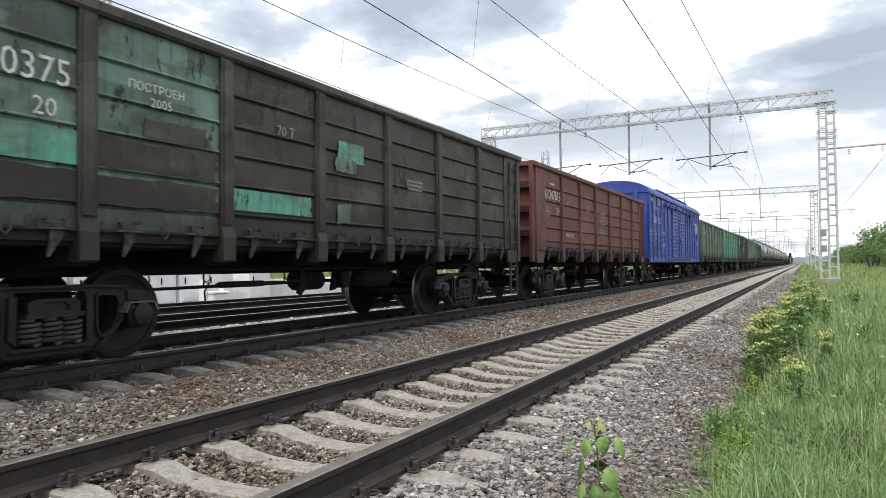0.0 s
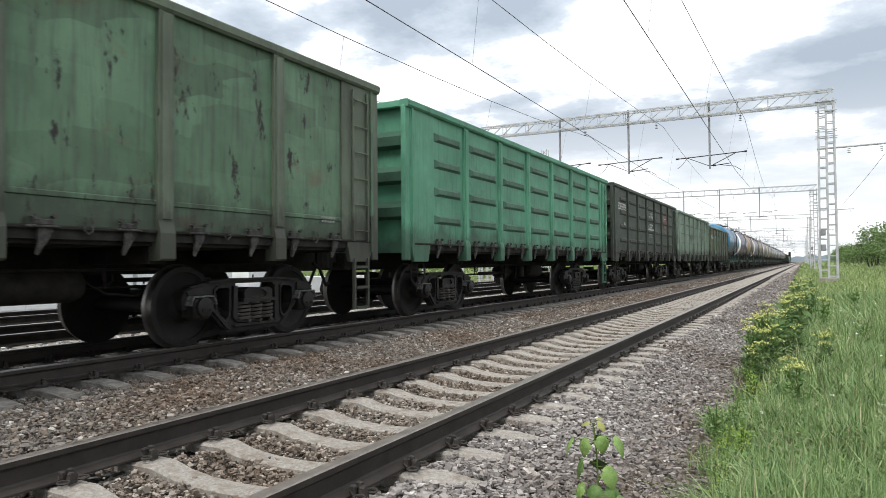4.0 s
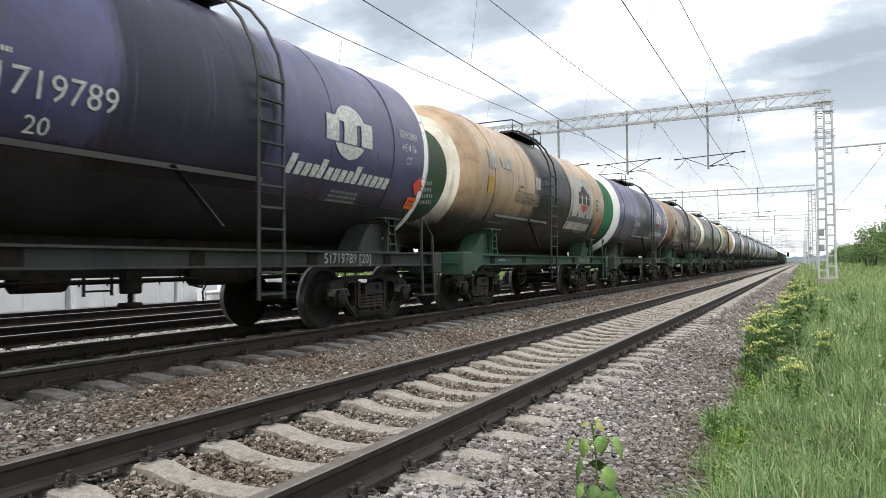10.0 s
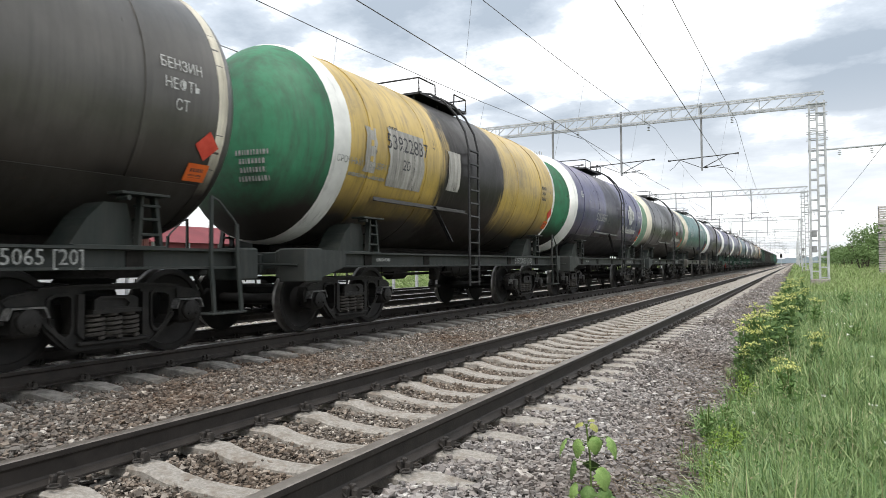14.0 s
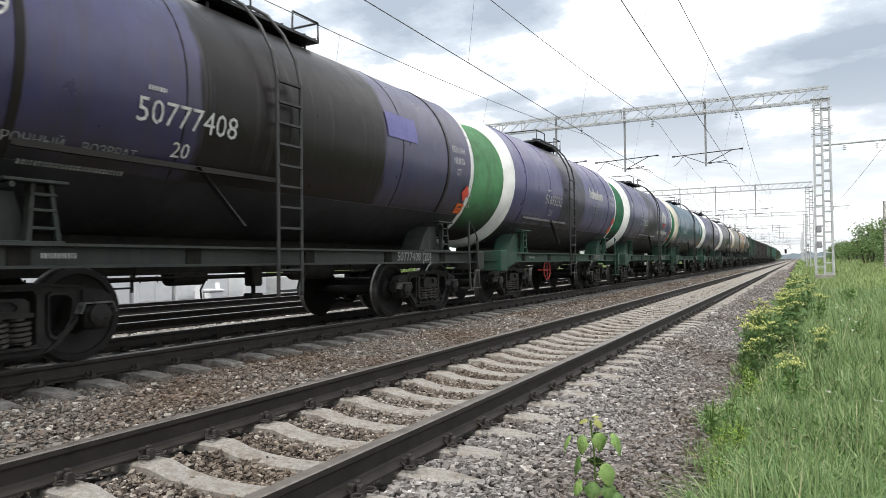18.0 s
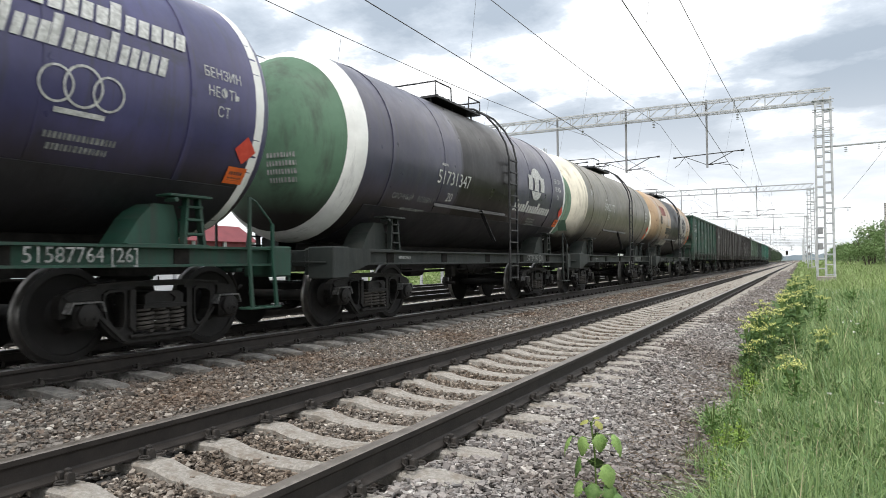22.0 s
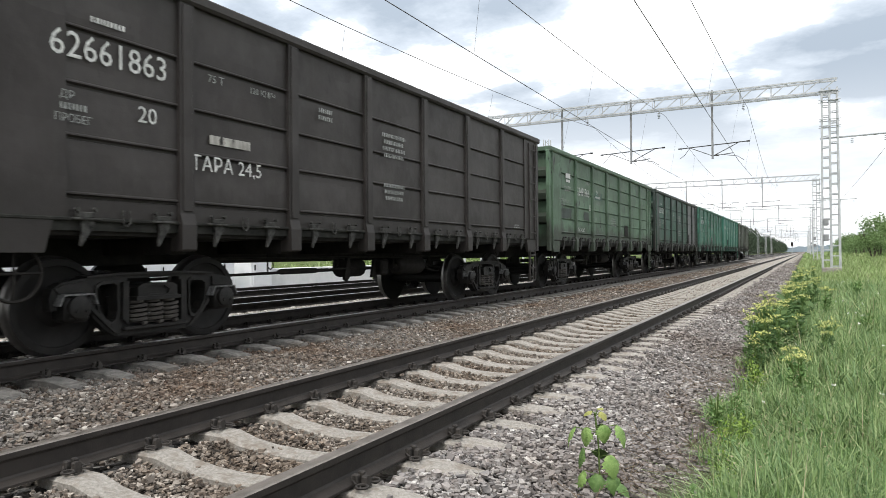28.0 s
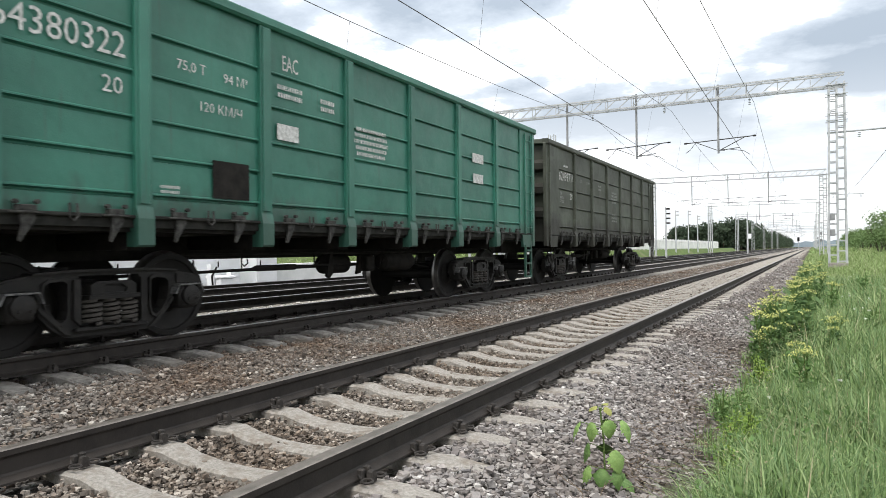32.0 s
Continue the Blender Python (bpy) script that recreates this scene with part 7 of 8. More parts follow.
    t.append((gondola(31, marks_dy=-0.11, label="sage green gondola wagon", mat=P["gon_sage"], top=3.74, style="new", number="62491766", num_y=-3.45, num_z=2.74, tara="ТАРА 24,50Т", code_at=(-2.76, 2.32), tara_at=(-3.76, 1.63), plain=True, words=[(text_mesh("ПОСТРОЕН 22", 0.09), -5.28, 2.39, FADED, "build_mark"), (text_mesh("5.6.14", 0.09), -5.35, 2.28, FADED, "build_date"), (quad(0.42, 0.13), -4.9, 3.10, WHITE, "logo_block"), (quad(0.34, 0.07), -4.9, 2.96, WHITE, "logo_block"), (bar_rows(0.7, 0.18, 2, 311), -4.95, 2.74, FADED, "stencil_block"), (text_mesh("120 КМ/Ч", 0.10), -2.99, 3.03, FADED, "speed_mark"), (text_mesh("ДР", 0.09), -1.95, 2.85, WHITE, "repair_mark"), (bar_rows(0.62, 0.1, 1, 312), -1.85, 2.70, WHITE, "stencil_line"), (text_mesh("ПРОБЕГ", 0.09), -1.78, 2.51, FADED, "repair_mark"), (bar_rows(0.2, 0.12, 2, 313), -2.08, 2.02, FADED, "stencil_line"), (bar_rows(0.8, 0.3, 4, 314), 0.1, 2.0, FADED, "stencil_block")], patches=[(2.0, 1.75, 0.5, 0.4, STEEL_DARK), (-5.05, 2.06, 0.95, 0.26, P["gon_dkframe"]), (-3.10, 2.06, 0.50, 0.22, P["gon_dkframe"]), (-1.70, 2.74, 0.85, 0.24, P["gon_dkgrn"])]), G))
    t.append((gondola(32, marks_dy=-0.10, label="bottle green gondola wagon with a grey repaired bay", mat=P["gon_dkgrn"], top=3.74, frame_mat=P["gon_dkframe"], number="62369327", two_tone={6: P["gon_greypatch"], 5: P["gon_greypatch"]}, patches=[(3.2, 1.7, 0.35, 0.5, STEEL_DARK)]), G))
    t.append((gondola(33, marks_dy=-0.08, label="weathered sea-green gondola wagon", mat=P["gon_green4"], top=3.78, style="new", number="61731485", patches=[(-0.3, 1.72, 0.6, 0.45, STEEL_DARK)]), G))
    t.append((gondola(34, "emerald green gondola wagon with crisp white stencils", P["gon_green5"], 3.80, "new", num_z=2.93, num_y=-5.08, number="64380322", code_at=(-4.6, 2.54), plain=True, words=[(text_mesh("75,0 Т", 0.11), -3.66, 2.92, WHITE, "load_mark"), (text_mesh("94 М³", 0.11), -3.03, 2.90, WHITE, "volume_mark"), (text_mesh("120 КМ/Ч", 0.11), -3.25, 2.53, WHITE, "speed_mark"), (text_mesh("EAC", 0.2, 0.6), -2.1, 3.3, WHITE, "approval_mark"), (bar_rows(0.55, 0.2, 2, 341), -2.1, 2.95, WHITE, "stencil_block"), (bar_rows(0.4, 0.2, 2, 342), -1.35, 2.92, WHITE, "stencil_block"), (bar_rows(1.0, 0.45, 5, 343), -0.3, 2.55, WHITE, "stencil_block"), (bar_rows(0.3, 0.1, 2, 344), -3.95, 1.6, WHITE, "stencil_line"), (quad(0.4, 0.2), -2.15, 2.44, WHITE, "logo_block"), (quad(0.5, 0.18), 3.4, 2.75, WHITE, "logo_block"), (quad(0.45, 0.18), 3.4, 2.35, WHITE, "logo_block")], patches=[(-3.1, 1.76, 0.55, 0.42, STEEL_DARK)]), G))
    t.append((gondola(35, "grey-brown gondola wagon at the end of the train", P["gon_last"], 3.72, number="62499711"), G))
    return t


TRAIN = make_train()


# small ease in the train's run: seconds, metres
SLACK_T = (0, 1, 3, 6, 8, 10, 12, 14, 17, 18, 20, 23, 25, 28, 30, 32)
SLACK_Y = (0.05, 0.05, -0.08, 0.22, 0.24, 0.02, -0.02, 0.0, 0.05, -0.04, -0.14, 0.12, 0.10, 0.13, 0.10, 0.03)


def travel(t):
    """How far the train has come since the wagon in front stood at y = 0."""
    u = t / 32.0
    return 24.8665 * u * u + 402.802 * u - 8.186 - float(np.interp(t, SLACK_T, SLACK_Y))


# ---- overhead line ----
GANTRIES = (41.0, 91.0, 148.0, 205.0, 262.0, 325.0, 390.0, 455.0)


def lattice(s, x, y, z0, z1, wx0, wy0, wx1, wy1, n, leg=0.045):
    """A tapered four-legged lattice mast."""
    def corner(t, a, b):
        return (x + a * (wx0 + (wx1 - wx0) * t) / 2, y + b * (wy0 + (wy1 - wy0) * t) / 2, z0 + (z1 - z0) * t)
    cs = [(-1, -1), (1, -1), (1, 1), (-1, 1)]
    for a, b in cs:
        s.rod(corner(0, a, b), corner(1, a, b), leg, 4)
    for k in range(n):
        t0, t1 = k / n, (k + 1) / n
        for (a, b), (c, d) in zip(cs, cs[1:] + cs[:1]):
            s.rod(corner(t0, a, b), corner(t0, c, d), leg * 0.55, 4)
            if k % 2 == (a == b):
                s.rod(corner(t0, a, b), corner(t1, c, d), leg * 0.4, 4)


def ladder_mast(s, x, z0, z1, n):
    """Mast of welded angle: three legs on each face with staggered rungs."""
    def at(t, a, b):
        return (x + a * (0.40 - 0.05 * t), b * (0.36 - 0.10 * t), z0 + (z1 - z0) * t)
    for b in (-1, 1):
        for a in (-1, 0, 1):
            s.rod(at(0, a, b), at(1, a, b), 0.065, 4)
        for k in range(n):
            t = (k + 0.3) / n
            s.rod(at(t, -1, b), at(t, 0, b), 0.038, 4)
            s.rod(at(t + 0.4 / n, 0, b), at(t + 0.4 / n, 1, b), 0.038, 4)
    for k in range(n):
        for a in (-1, 1):
            t = (k + 0.3) / n
            s.rod(at(t, a, -1), at(t, a, 1), 0.024, 4)
    for z in (7.55, 7.9, 8.9, 9.4):
        for b in (-0.34, 0.34):
            s.rod((x - 0.50, b, z), (x + 0.50, b, z), 0.03, 4)


def gantry(y, detail=True):
    g = thing("catenary_gantry", "pale grey lattice gantry carrying the overhead wires", "catenary gantry", (0, y, 0), "gantries along the line")
    for x, z0 in ((4.14, -0.15), (-15.3, -0.3)):
        s = Shape()
        ladder_mast(s, x, z0, 9.55, 18 if detail else 10)
        m = part("mast", s, GALV, g)
        part("footing", Shape().box(x - 0.44, x + 0.44, -0.44, 0.44, z0 - 0.5, z0 + 0.30, 0.03), CONCRETE, m)
    if detail:
        for z in (1.55, 2.35):
            part("mast_box", Shape().box(3.78, 4.02, -0.52, -0.36, z, z + 0.34, 0.02), POST_GREY, g)
    s = Shape()
    x0, x1, zb, zt, wy = -15.7, 4.5, 9.35, 10.0, 0.28
    for z in (zb, zt):
        for b in (-wy, wy):
            s.rod((x0, b, z), (x1, b, z), 0.058, 4)
    n = 26
    for k in range(n):
        xa, xb = x0 + (x1 - x0) * k / n, x0 + (x1 - x0) * (k + 1) / n
        for b in (-wy, wy):
            if b < 0:
                s.rod((xa, b, zb), (xb, b, zt), 0.036, 4)
            if k % 2 == 0:
                s.rod((xa, b, zb), (xa, b, zt), 0.026, 4)
        s.rod((xa, -wy, zt), (xa, wy, zt), 0.022, 4)
    part("cross_beam", s, GALV, g)
    for x in (-1.62, -6.15, -10.4):
        s = Shape()
        s.box(x - 0.05, x + 0.05, -0.06, 0.06, 6.3, 10.15)
        h = part("drop_post", s, POST_GREY, g)
        s = Shape()
        s.rod((x, 0, 6.45), (x + 1.1, 0, 6.55), 0.022)
        s.lathe([(0.0, 0.03), (0.03, 0.06), (0.06, 0.03), (0.09, 0.06), (0.12, 0.03), (0.15, 0.06), (0.18, 0.03)], "x", 8, (x + 0.15, 0, 6.47))
        s.path([(x + 0.5, 0, 6.5), (x + 1.3, 0, 6.35), (x + 1.62, 0, 6.12)], 0.016)
        part("steady_arm", s, WIRE, h)
        s = Shape()
        s.rod((x - 1.75, 0, 6.98), (x + 1.85, 0, 7.14), 0.028)
        s.rod((x - 0.02, 0, 6.42), (x + 1.35, 0, 7.10), 0.022)
        s.rod((x - 0.02, 0, 6.46), (x - 1.2, 0, 6.99), 0.018)
        for q in (-1.75, 1.85):
            s.lathe([(0.0, 0.03), (0.03, 0.065), (0.06, 0.03), (0.09, 0.065), (0.12, 0.03), (0.15, 0.065), (0.18, 0.03)], "x", 8, (x + q - 0.09, 0, 6.98 if q < 0 else 7.14))
        s.path([(x - 1.2, 0, 6.99), (x - 1.5, 0, 6.6), (x - 1.75, 0, 6.42)], 0.016)
        part("cantilever", s, WIRE, h)
        s = Shape()
        s.rod((x + 1.62, 0, 9.35), (x + 1.62, 0, 9.2), 0.015)
        for k in range(4):
            s.lathe([(-0.02, 0.03), (0.0, 0.09), (0.03, 0.03)], "z", 10, (x + 1.62, 0, 9.15 - k * 0.09))
        part("insulator", s, GALV, g)
    # feeder arm over the verge
    s = Shape()
    s.rod((3.7, 0, 6.95), (8.2, 0, 7.02), 0.05)
    a = part("feeder_arm", s, GALV, g)
    for x in (5.15, 6.6, 7.9):
        s = Shape()
        for k in range(3):
            s.lathe([(-0.02, 0.03), (0.0, 0.09), (0.03, 0.03)], "z", 10, (x, 0, 6.85 - k * 0.1))
        part("insulator", s, GALV, a)
    return g


for i, y in enumerate(GANTRIES):
    gantry(y, i < 3)


def wires(x, label, sag, top, low, feeder=False):
    g = thing("overhead_wire", label, "overhead wire", (x, 0, 0), "overhead wires")
    ys = [-20.0] + list(GANTRIES)
    c, m, dr, cp, mp = Shape(), Shape(), Shape(), [], []
    for k, (a, b) in enumerate(zip(ys, ys[1:])):
        za = zb = top
        pts = []
        for j in range(13):
            t = j / 12
            pts.append((0.25 * math.sin((a + (b - a) * t) * 0.05), a + (b - a) * t, top - sag * 4 * t * (1 - t)))
        mp += pts if not k else pts[1:]
        if not feeder:
            zig = 0.28 if k % 2 else -0.28
            if k == 0:
                cp.append((-zig, a, low))
            cp.append((zig, b, low))
            for j in range(1, 12, 2):
                t = j / 12
                p = pts[j]
                dr.rod(p, (-zig + 2 * zig * t, p[1], low), 0.004, 4)
    m.path(mp, 0.011, 5)
    part("messenger_wire", m, WIRE, g)
    if not feeder:
        c.path(cp, 0.011, 5)
        part("contact_wire", c, WIRE, g)
        part("dropper", dr, WIRE, g)["kind"] = "stuff"
    return g


wires(0.0, "contact and messenger wires over the empty track", 1.0, 8.95, 6.1)
wires(-4.37, "contact and messenger wires over the train", 1.0, 8.95, 6.1)
wires(-8.6, "contact and messenger wires over the third track", 1.25, 8.7, 6.1)
wires(6.6, "feeder wire beside the line", 0.1, 6.6, 0, True)


# ---- background beyond the tracks ----
CABINET_GREY = mottled("light_grey_cabinet_paint", (0.74, 0.75, 0.76), (0.84, 0.85, 0.86), 2.0, 0.6, depth=0.002)
SHED_RED = mottled("red_sheet_metal", (0.13, 0.024, 0.03), (0.19, 0.04, 0.045), 1.2, 0.6, depth=0.003)
BARK = mottled("dark_bark", (0.05, 0.04, 0.032), (0.10, 0.085, 0.07), 8.0, 0.95)
LEAF = scattered("bush_leaf", [(0.090, 0.150, 0.048), (0.150, 0.228, 0.084), (0.114, 0.180, 0.062), (0.192, 0.276, 0.114), (0.132, 0.204, 0.072)], 0.7, 0.25)
LEAF_DARK = scattered("wood_leaf", [(0.042, 0.062, 0.042), (0.064, 0.086, 0.056), (0.052, 0.075, 0.048), (0.080, 0.106, 0.068)], 0.8, 0.15)
GRASS = scattered("grass_blade", [(0.055, 0.105, 0.030), (0.22, 0.315, 0.115), (0.10, 0.175, 0.058), (0.31, 0.41, 0.18), (0.165, 0.265, 0.088), (0.075, 0.145, 0.048), (0.29, 0.385, 0.165), (0.36, 0.42, 0.21), (0.13, 0.225, 0.085), (0.20, 0.30, 0.15)], 0.65, 0.32)
GRASS_FAR = scattered("meadow_grass", [(0.17, 0.25, 0.085), (0.24, 0.325, 0.125), (0.30, 0.37, 0.17), (0.20, 0.285, 0.10), (0.38, 0.40, 0.23)], 0.8, 0.25)
STRAW = scattered("dry_stalk", [(0.38, 0.33, 0.20), (0.48, 0.43, 0.28), (0.33, 0.30, 0.19)], 0.8, 0.1)
WEED = scattered("weed_leaf", [(0.050, 0.115, 0.032), (0.16, 0.275, 0.085), (0.085, 0.17, 0.045), (0.25, 0.37, 0.14), (0.12, 0.215, 0.062)], 0.6, 0.32)
BRIGHT_WEED = scattered("bright_weed_leaf", [(0.20, 0.33, 0.055), (0.32, 0.44, 0.10), (0.14, 0.25, 0.045), (0.40, 0.48, 0.14)], 0.6, 0.35)
YOUNG_LEAF = mottled("young_leaf", (0.11, 0.20, 0.045), (0.22, 0.32, 0.10), 34.0, 0.6, depth=0.006)
WEED_DARK = scattered("dark_weed_leaf", [(0.042, 0.088, 0.030), (0.105, 0.180, 0.062), (0.066, 0.126, 0.042), (0.175, 0.265, 0.095), (0.085, 0.15, 0.05)], 0.6, 0.3)
BLOSSOM = scattered("yellow_blossom", [(0.55, 0.57, 0.16), (0.66, 0.65, 0.26), (0.42, 0.49, 0.16)], 0.7, 0.3)
STEM = mottled("green_stem", (0.08, 0.13, 0.03), (0.12, 0.18, 0.05), 20.0, 0.7)
WHITE_BLOSSOM = scattered("white_blossom", [(0.7, 0.72, 0.66), (0.8, 0.8, 0.75)], 0.8, 0.2)


def leaves(points, size, rng, droop=0.0, ratio=0.55):
    """Loose leaf quads round the points, each its own island."""
    n = len(points)
    a, t = rng.uniform(0, 2 * math.pi, n), rng.normal(0.35 - droop, 0.5, n)
    d = np.stack([np.cos(a) * np.cos(t), np.sin(a) * np.cos(t), np.sin(t)], -1)
    r = rng.normal(0, 1, (n, 3))
    s = np.cross(d, r)
    s /= np.linalg.norm(s, axis=1, keepdims=True) + 1e-9
    L = (size * rng.uniform(0.6, 1.3, n))[:, None]
    p = np.asarray(points)
    v = np.stack([p, p + d * L * 0.5 + s * L * ratio * 0.5, p + d * L, p + d * L * 0.5 - s * L * ratio * 0.5], 1).reshape(-1, 3)
    return v, np.arange(4 * n).reshape(-1, 4)


def cloud_points(rng, n, blobs):
    """Points near the shells of blobs (x, y, z, radius, flattening)."""
    k = rng.integers(0, len(blobs), n)
    b = np.array(blobs)[k]
    d = rng.normal(0, 1, (n, 3))
    d /= np.linalg.norm(d, axis=1, keepdims=True)
    r = b[:, 3] * rng.uniform(0.55, 1.08, n) * (1 + 0.25 * np.sin(d[:, 0] * 7 + d[:, 2] * 9 + k))
    return b[:, :3] + d * r[:, None] * np.stack([np.ones(n), np.ones(n), b[:, 4]], -1)


def bush_meshes(seed, h):
    rng = np.random.default_rng(seed)
    blobs = []
    for _ in range(11):
        z = rng.uniform(0.22, 0.86) * h
        w = h * 0.52 * (1.05 - z / h)
        a = rng.uniform(0, 6.28)
        blobs.append((math.cos(a) * w, math.sin(a) * w, z, h * rng.uniform(0.17, 0.27), 0.85))
    v, f = leaves(cloud_points(rng, 2600, blobs), 0.17 * h / 3.5, rng)
    s = Shape()
    for _ in range(6):
        a = rng.uniform(0, 6.28)
        w = h * rng.uniform(0.15, 0.35)
        s.path([(0.06 * math.cos(a), 0.06 * math.sin(a), -0.1), (w * 0.4 * math.cos(a), w * 0.4 * math.sin(a), h * 0.3), (w * math.cos(a), w * math.sin(a), h * 0.72)], 0.03, 5)
    crown = joined("crown", v, f, None)
    me = crown.data
    me.materials.clear(); me.materials.append(None)
    bpy.data.objects.remove(crown)
    return me, s.mesh("stem")


BUSH = [bush_meshes(40 + k, 3.8) for k in range(4)]


def bush(x, y, scale, k, label):
    b = thing("bush", label, "bush", (x, y, ground_z(x)), "bushes along the verge")
    crown, stem = BUSH[k % 4]
    for nm, me, mt in (("crown", crown, LEAF), ("stem", stem, BARK)):
        ob = piece(nm, me, mt, b, turn=(0, 0, 67 * k))
        ob.scale = (scale * 1.25, scale * 1.25, scale)
    return b


rng = random.Random(12)
for k in range(40):
    y = 46 + k * 4.6 + rng.uniform(-1.5, 1.5)
    x = 11.2 + rng.uniform(-0.8, 1.6) + (k % 3) * 1.9
    bush(x, y, rng.uniform(1.05, 1.55) * (1.0 if k < 16 else 0.8), k, "dense green roadside bush")


def woods():
    """A far strip of wood beside the line."""
    r = np.random.default_rng(9)
    blobs, trunks = [], Shape()
    for k in range(330):
        if k < 150:
            # the near edge of the wood, across the view
            u = r.random()
            y = 278 + 22 * u + abs(r.normal(0, 16))
            x = -47.0 + 27.0 * u + r.uniform(-2, 2)
            h = (8.8 + 3.8 * u ** 1.5) * r.uniform(0.82, 1.06)
        else:
            # its long edge beside the line
            y = 302 + 750 * ((k - 150) / 180) ** 1.6 + r.uniform(-6, 6)
            x = -20.0 - abs(r.normal(0, 7))
            h = r.uniform(10.0, 12.8)
        trunks.path([(x, y, -0.4), (x + r.uniform(-0.2, 0.2), y, h * 0.55), (x, y, h * 0.8)], 0.16, 5)
        for q in range(6):
            blobs.append((x + r.normal(0, 1.0), y + r.normal(0, 1.0), h * (0.14 + 0.13 * q + r.uniform(0, 0.1)), h * r.uniform(0.12, 0.2), 1.1))
    v, f = leaves(cloud_points(r, 90000, blobs), 0.85, r, ratio=0.8)
    w = thing("far_wood", "dark strip of broadleaf wood beside the line", "wood", kind="stuff")
    c = joined("crowns", v, f, LEAF_DARK)
    c.parent, c["kind"] = w, "stuff"
    part("trunks", trunks, BARK, w)["kind"] = "stuff"


woods()


def distant_wood():
    """Low wood on the horizon, far beyond everything else; its blue-grey is painted haze."""
    r = np.random.default_rng(77)
    xs = np.linspace(-900, 1100, 240)
    h = 15 + 2.2 * np.sin(xs * 0.023) + 1.6 * np.sin(xs * 0.071 + 1) + r.normal(0, 1.5, 240)
    V = [(x, 1950 + 30 * math.sin(x * 0.02), z) for x, t in zip(xs, h) for z in (-6.0, max(4.0, t))]
    F = [(2 * i, 2 * i + 2, 2 * i + 3, 2 * i + 1) for i in range(239)]
    tagged(joined("backdrop", V, F, DISTANCE), "wood on the far horizon with haze painted in blue-grey", "horizon", kind="structure")


# air haze is mixed into this base colour
DISTANCE = mottled("painted_haze_distance", (0.20, 0.25, 0.30), (0.28, 0.33, 0.38), 0.03, 1.0, depth=0.0)
distant_wood()


def embankment_and_fence():
    s = Shape()
    s.prism([(-15.6, -0.6), (-17.4, 0.72), (-40, 0.8), (-40, -0.6)], 56, 215, "y")
    tagged(part("embankment", s, GRASS_BANK, None), "grassy embankment carrying a pale fence", "embankment", kind="structure")
    p = Shape()
    p.box(-0.05, 0.05, -1.22, 1.22, 0.12, 0.24).box(-0.05, 0.05, -1.22, 1.22, 1.32, 1.44)
    for k in range(12):
        y = -1.12 + k * 0.204
        p.box(-0.035, 0.035, y - 0.045, y + 0.045, 0.05, 1.62)
    panel = p.mesh("panel")
    post = Shape().box(-0.09, 0.09, -0.08, 0.08, -0.1, 1.75, 0.015).mesh("post")
    fe = thing("concrete_fence", "pale concrete picket fence on an embankment", "fence", (-18.3, 58, 0.76))
    for k in range(50):
        piece("panel", panel, WALL_PALE, fe, (0, 2.6 * k + 1.3, 0))
        piece("post", post, WALL_PALE, fe, (0, 2.6 * k, 0))


GRASS_BANK = mottled("bank_grass", (0.06, 0.10, 0.03), (0.12, 0.16, 0.055), 1.4, 0.95, depth=0.03, third=(0.15, 0.16, 0.08))
embankment_and_fence()


def trackside_masts():
    """Slim masts with lamps and signals left of the line."""
    for x, y, h, lab in ((-12.0, 82, 6.0, "slim white mast with lamp heads"), (-16.5, 128, 8.0, "white pole beside the fence"), (-16.8, 117, 7.5, "white pole beside the fence"), (-16.6, 140, 7.6, "white pole beside the fence")):
        m = thing("lamp_mast", lab, "lamp mast", (x, y, ground_z(x)))
        part("pole", Shape().lathe([(0, 0.13), (h * 0.5, 0.10), (h, 0.07)], "z", 10), GALV, m, smooth=True)
        for k in range(4 if h < 7 else 2):
            lam = Shape().box(0.05, 0.5, -0.12, 0.12, h - 0.3 - 0.55 * k, h - 0.12 - 0.55 * k, 0.03)
            part("lamp_head", lam, STEEL_DARK if h < 7 else GALV, m)
    sg = thing("signal_mast", "white railway signal mast with a dark signal head", "railway signal", (-6.5, 124, -0.2))
    part("pole", Shape().lathe([(0, 0.14), (8.2, 0.11)], "z", 10), GALV, sg, smooth=True)
    part("signal_head", Shape().box(-0.25, 0.25, -0.2, 0.15, 7.0, 8.4, 0.04), CABINET_GREY, sg)
    part("relay_box", Shape().box(0.12, 0.55, -0.2, 0.2, 2.6, 3.4, 0.03), CABINET_GREY, sg)
    ls = thing("dwarf_signal", "small dark signal on a short post", "railway signal", (-2.2, 330, -0.2))
    part("pole", Shape().lathe([(0, 0.1), (4.4, 0.1)], "z", 8), GALV, ls)
    part("signal_head", Shape().box(-0.45, 0.45, -0.25, 0.25, 3.4, 5.2, 0.05), STEEL_DARK, ls)
    for x, y in ((-15.3, 12.8), (-15.6, 53.0)):
        s = Shape()
        lattice(s, 0, 0, 0, 10.6, 0.6, 0.6, 0.45, 0.45, 16)
        m = thing("lattice_mast", "white steel lattice mast behind the tracks", "lattice mast", (x, y, -0.28))
        part("mast", s, GALV, m)
        part("footing", Shape().box(-0.5, 0.5, -0.5, 0.5, -0.3, 0.2, 0.03), CONCRETE, m)


trackside_masts()


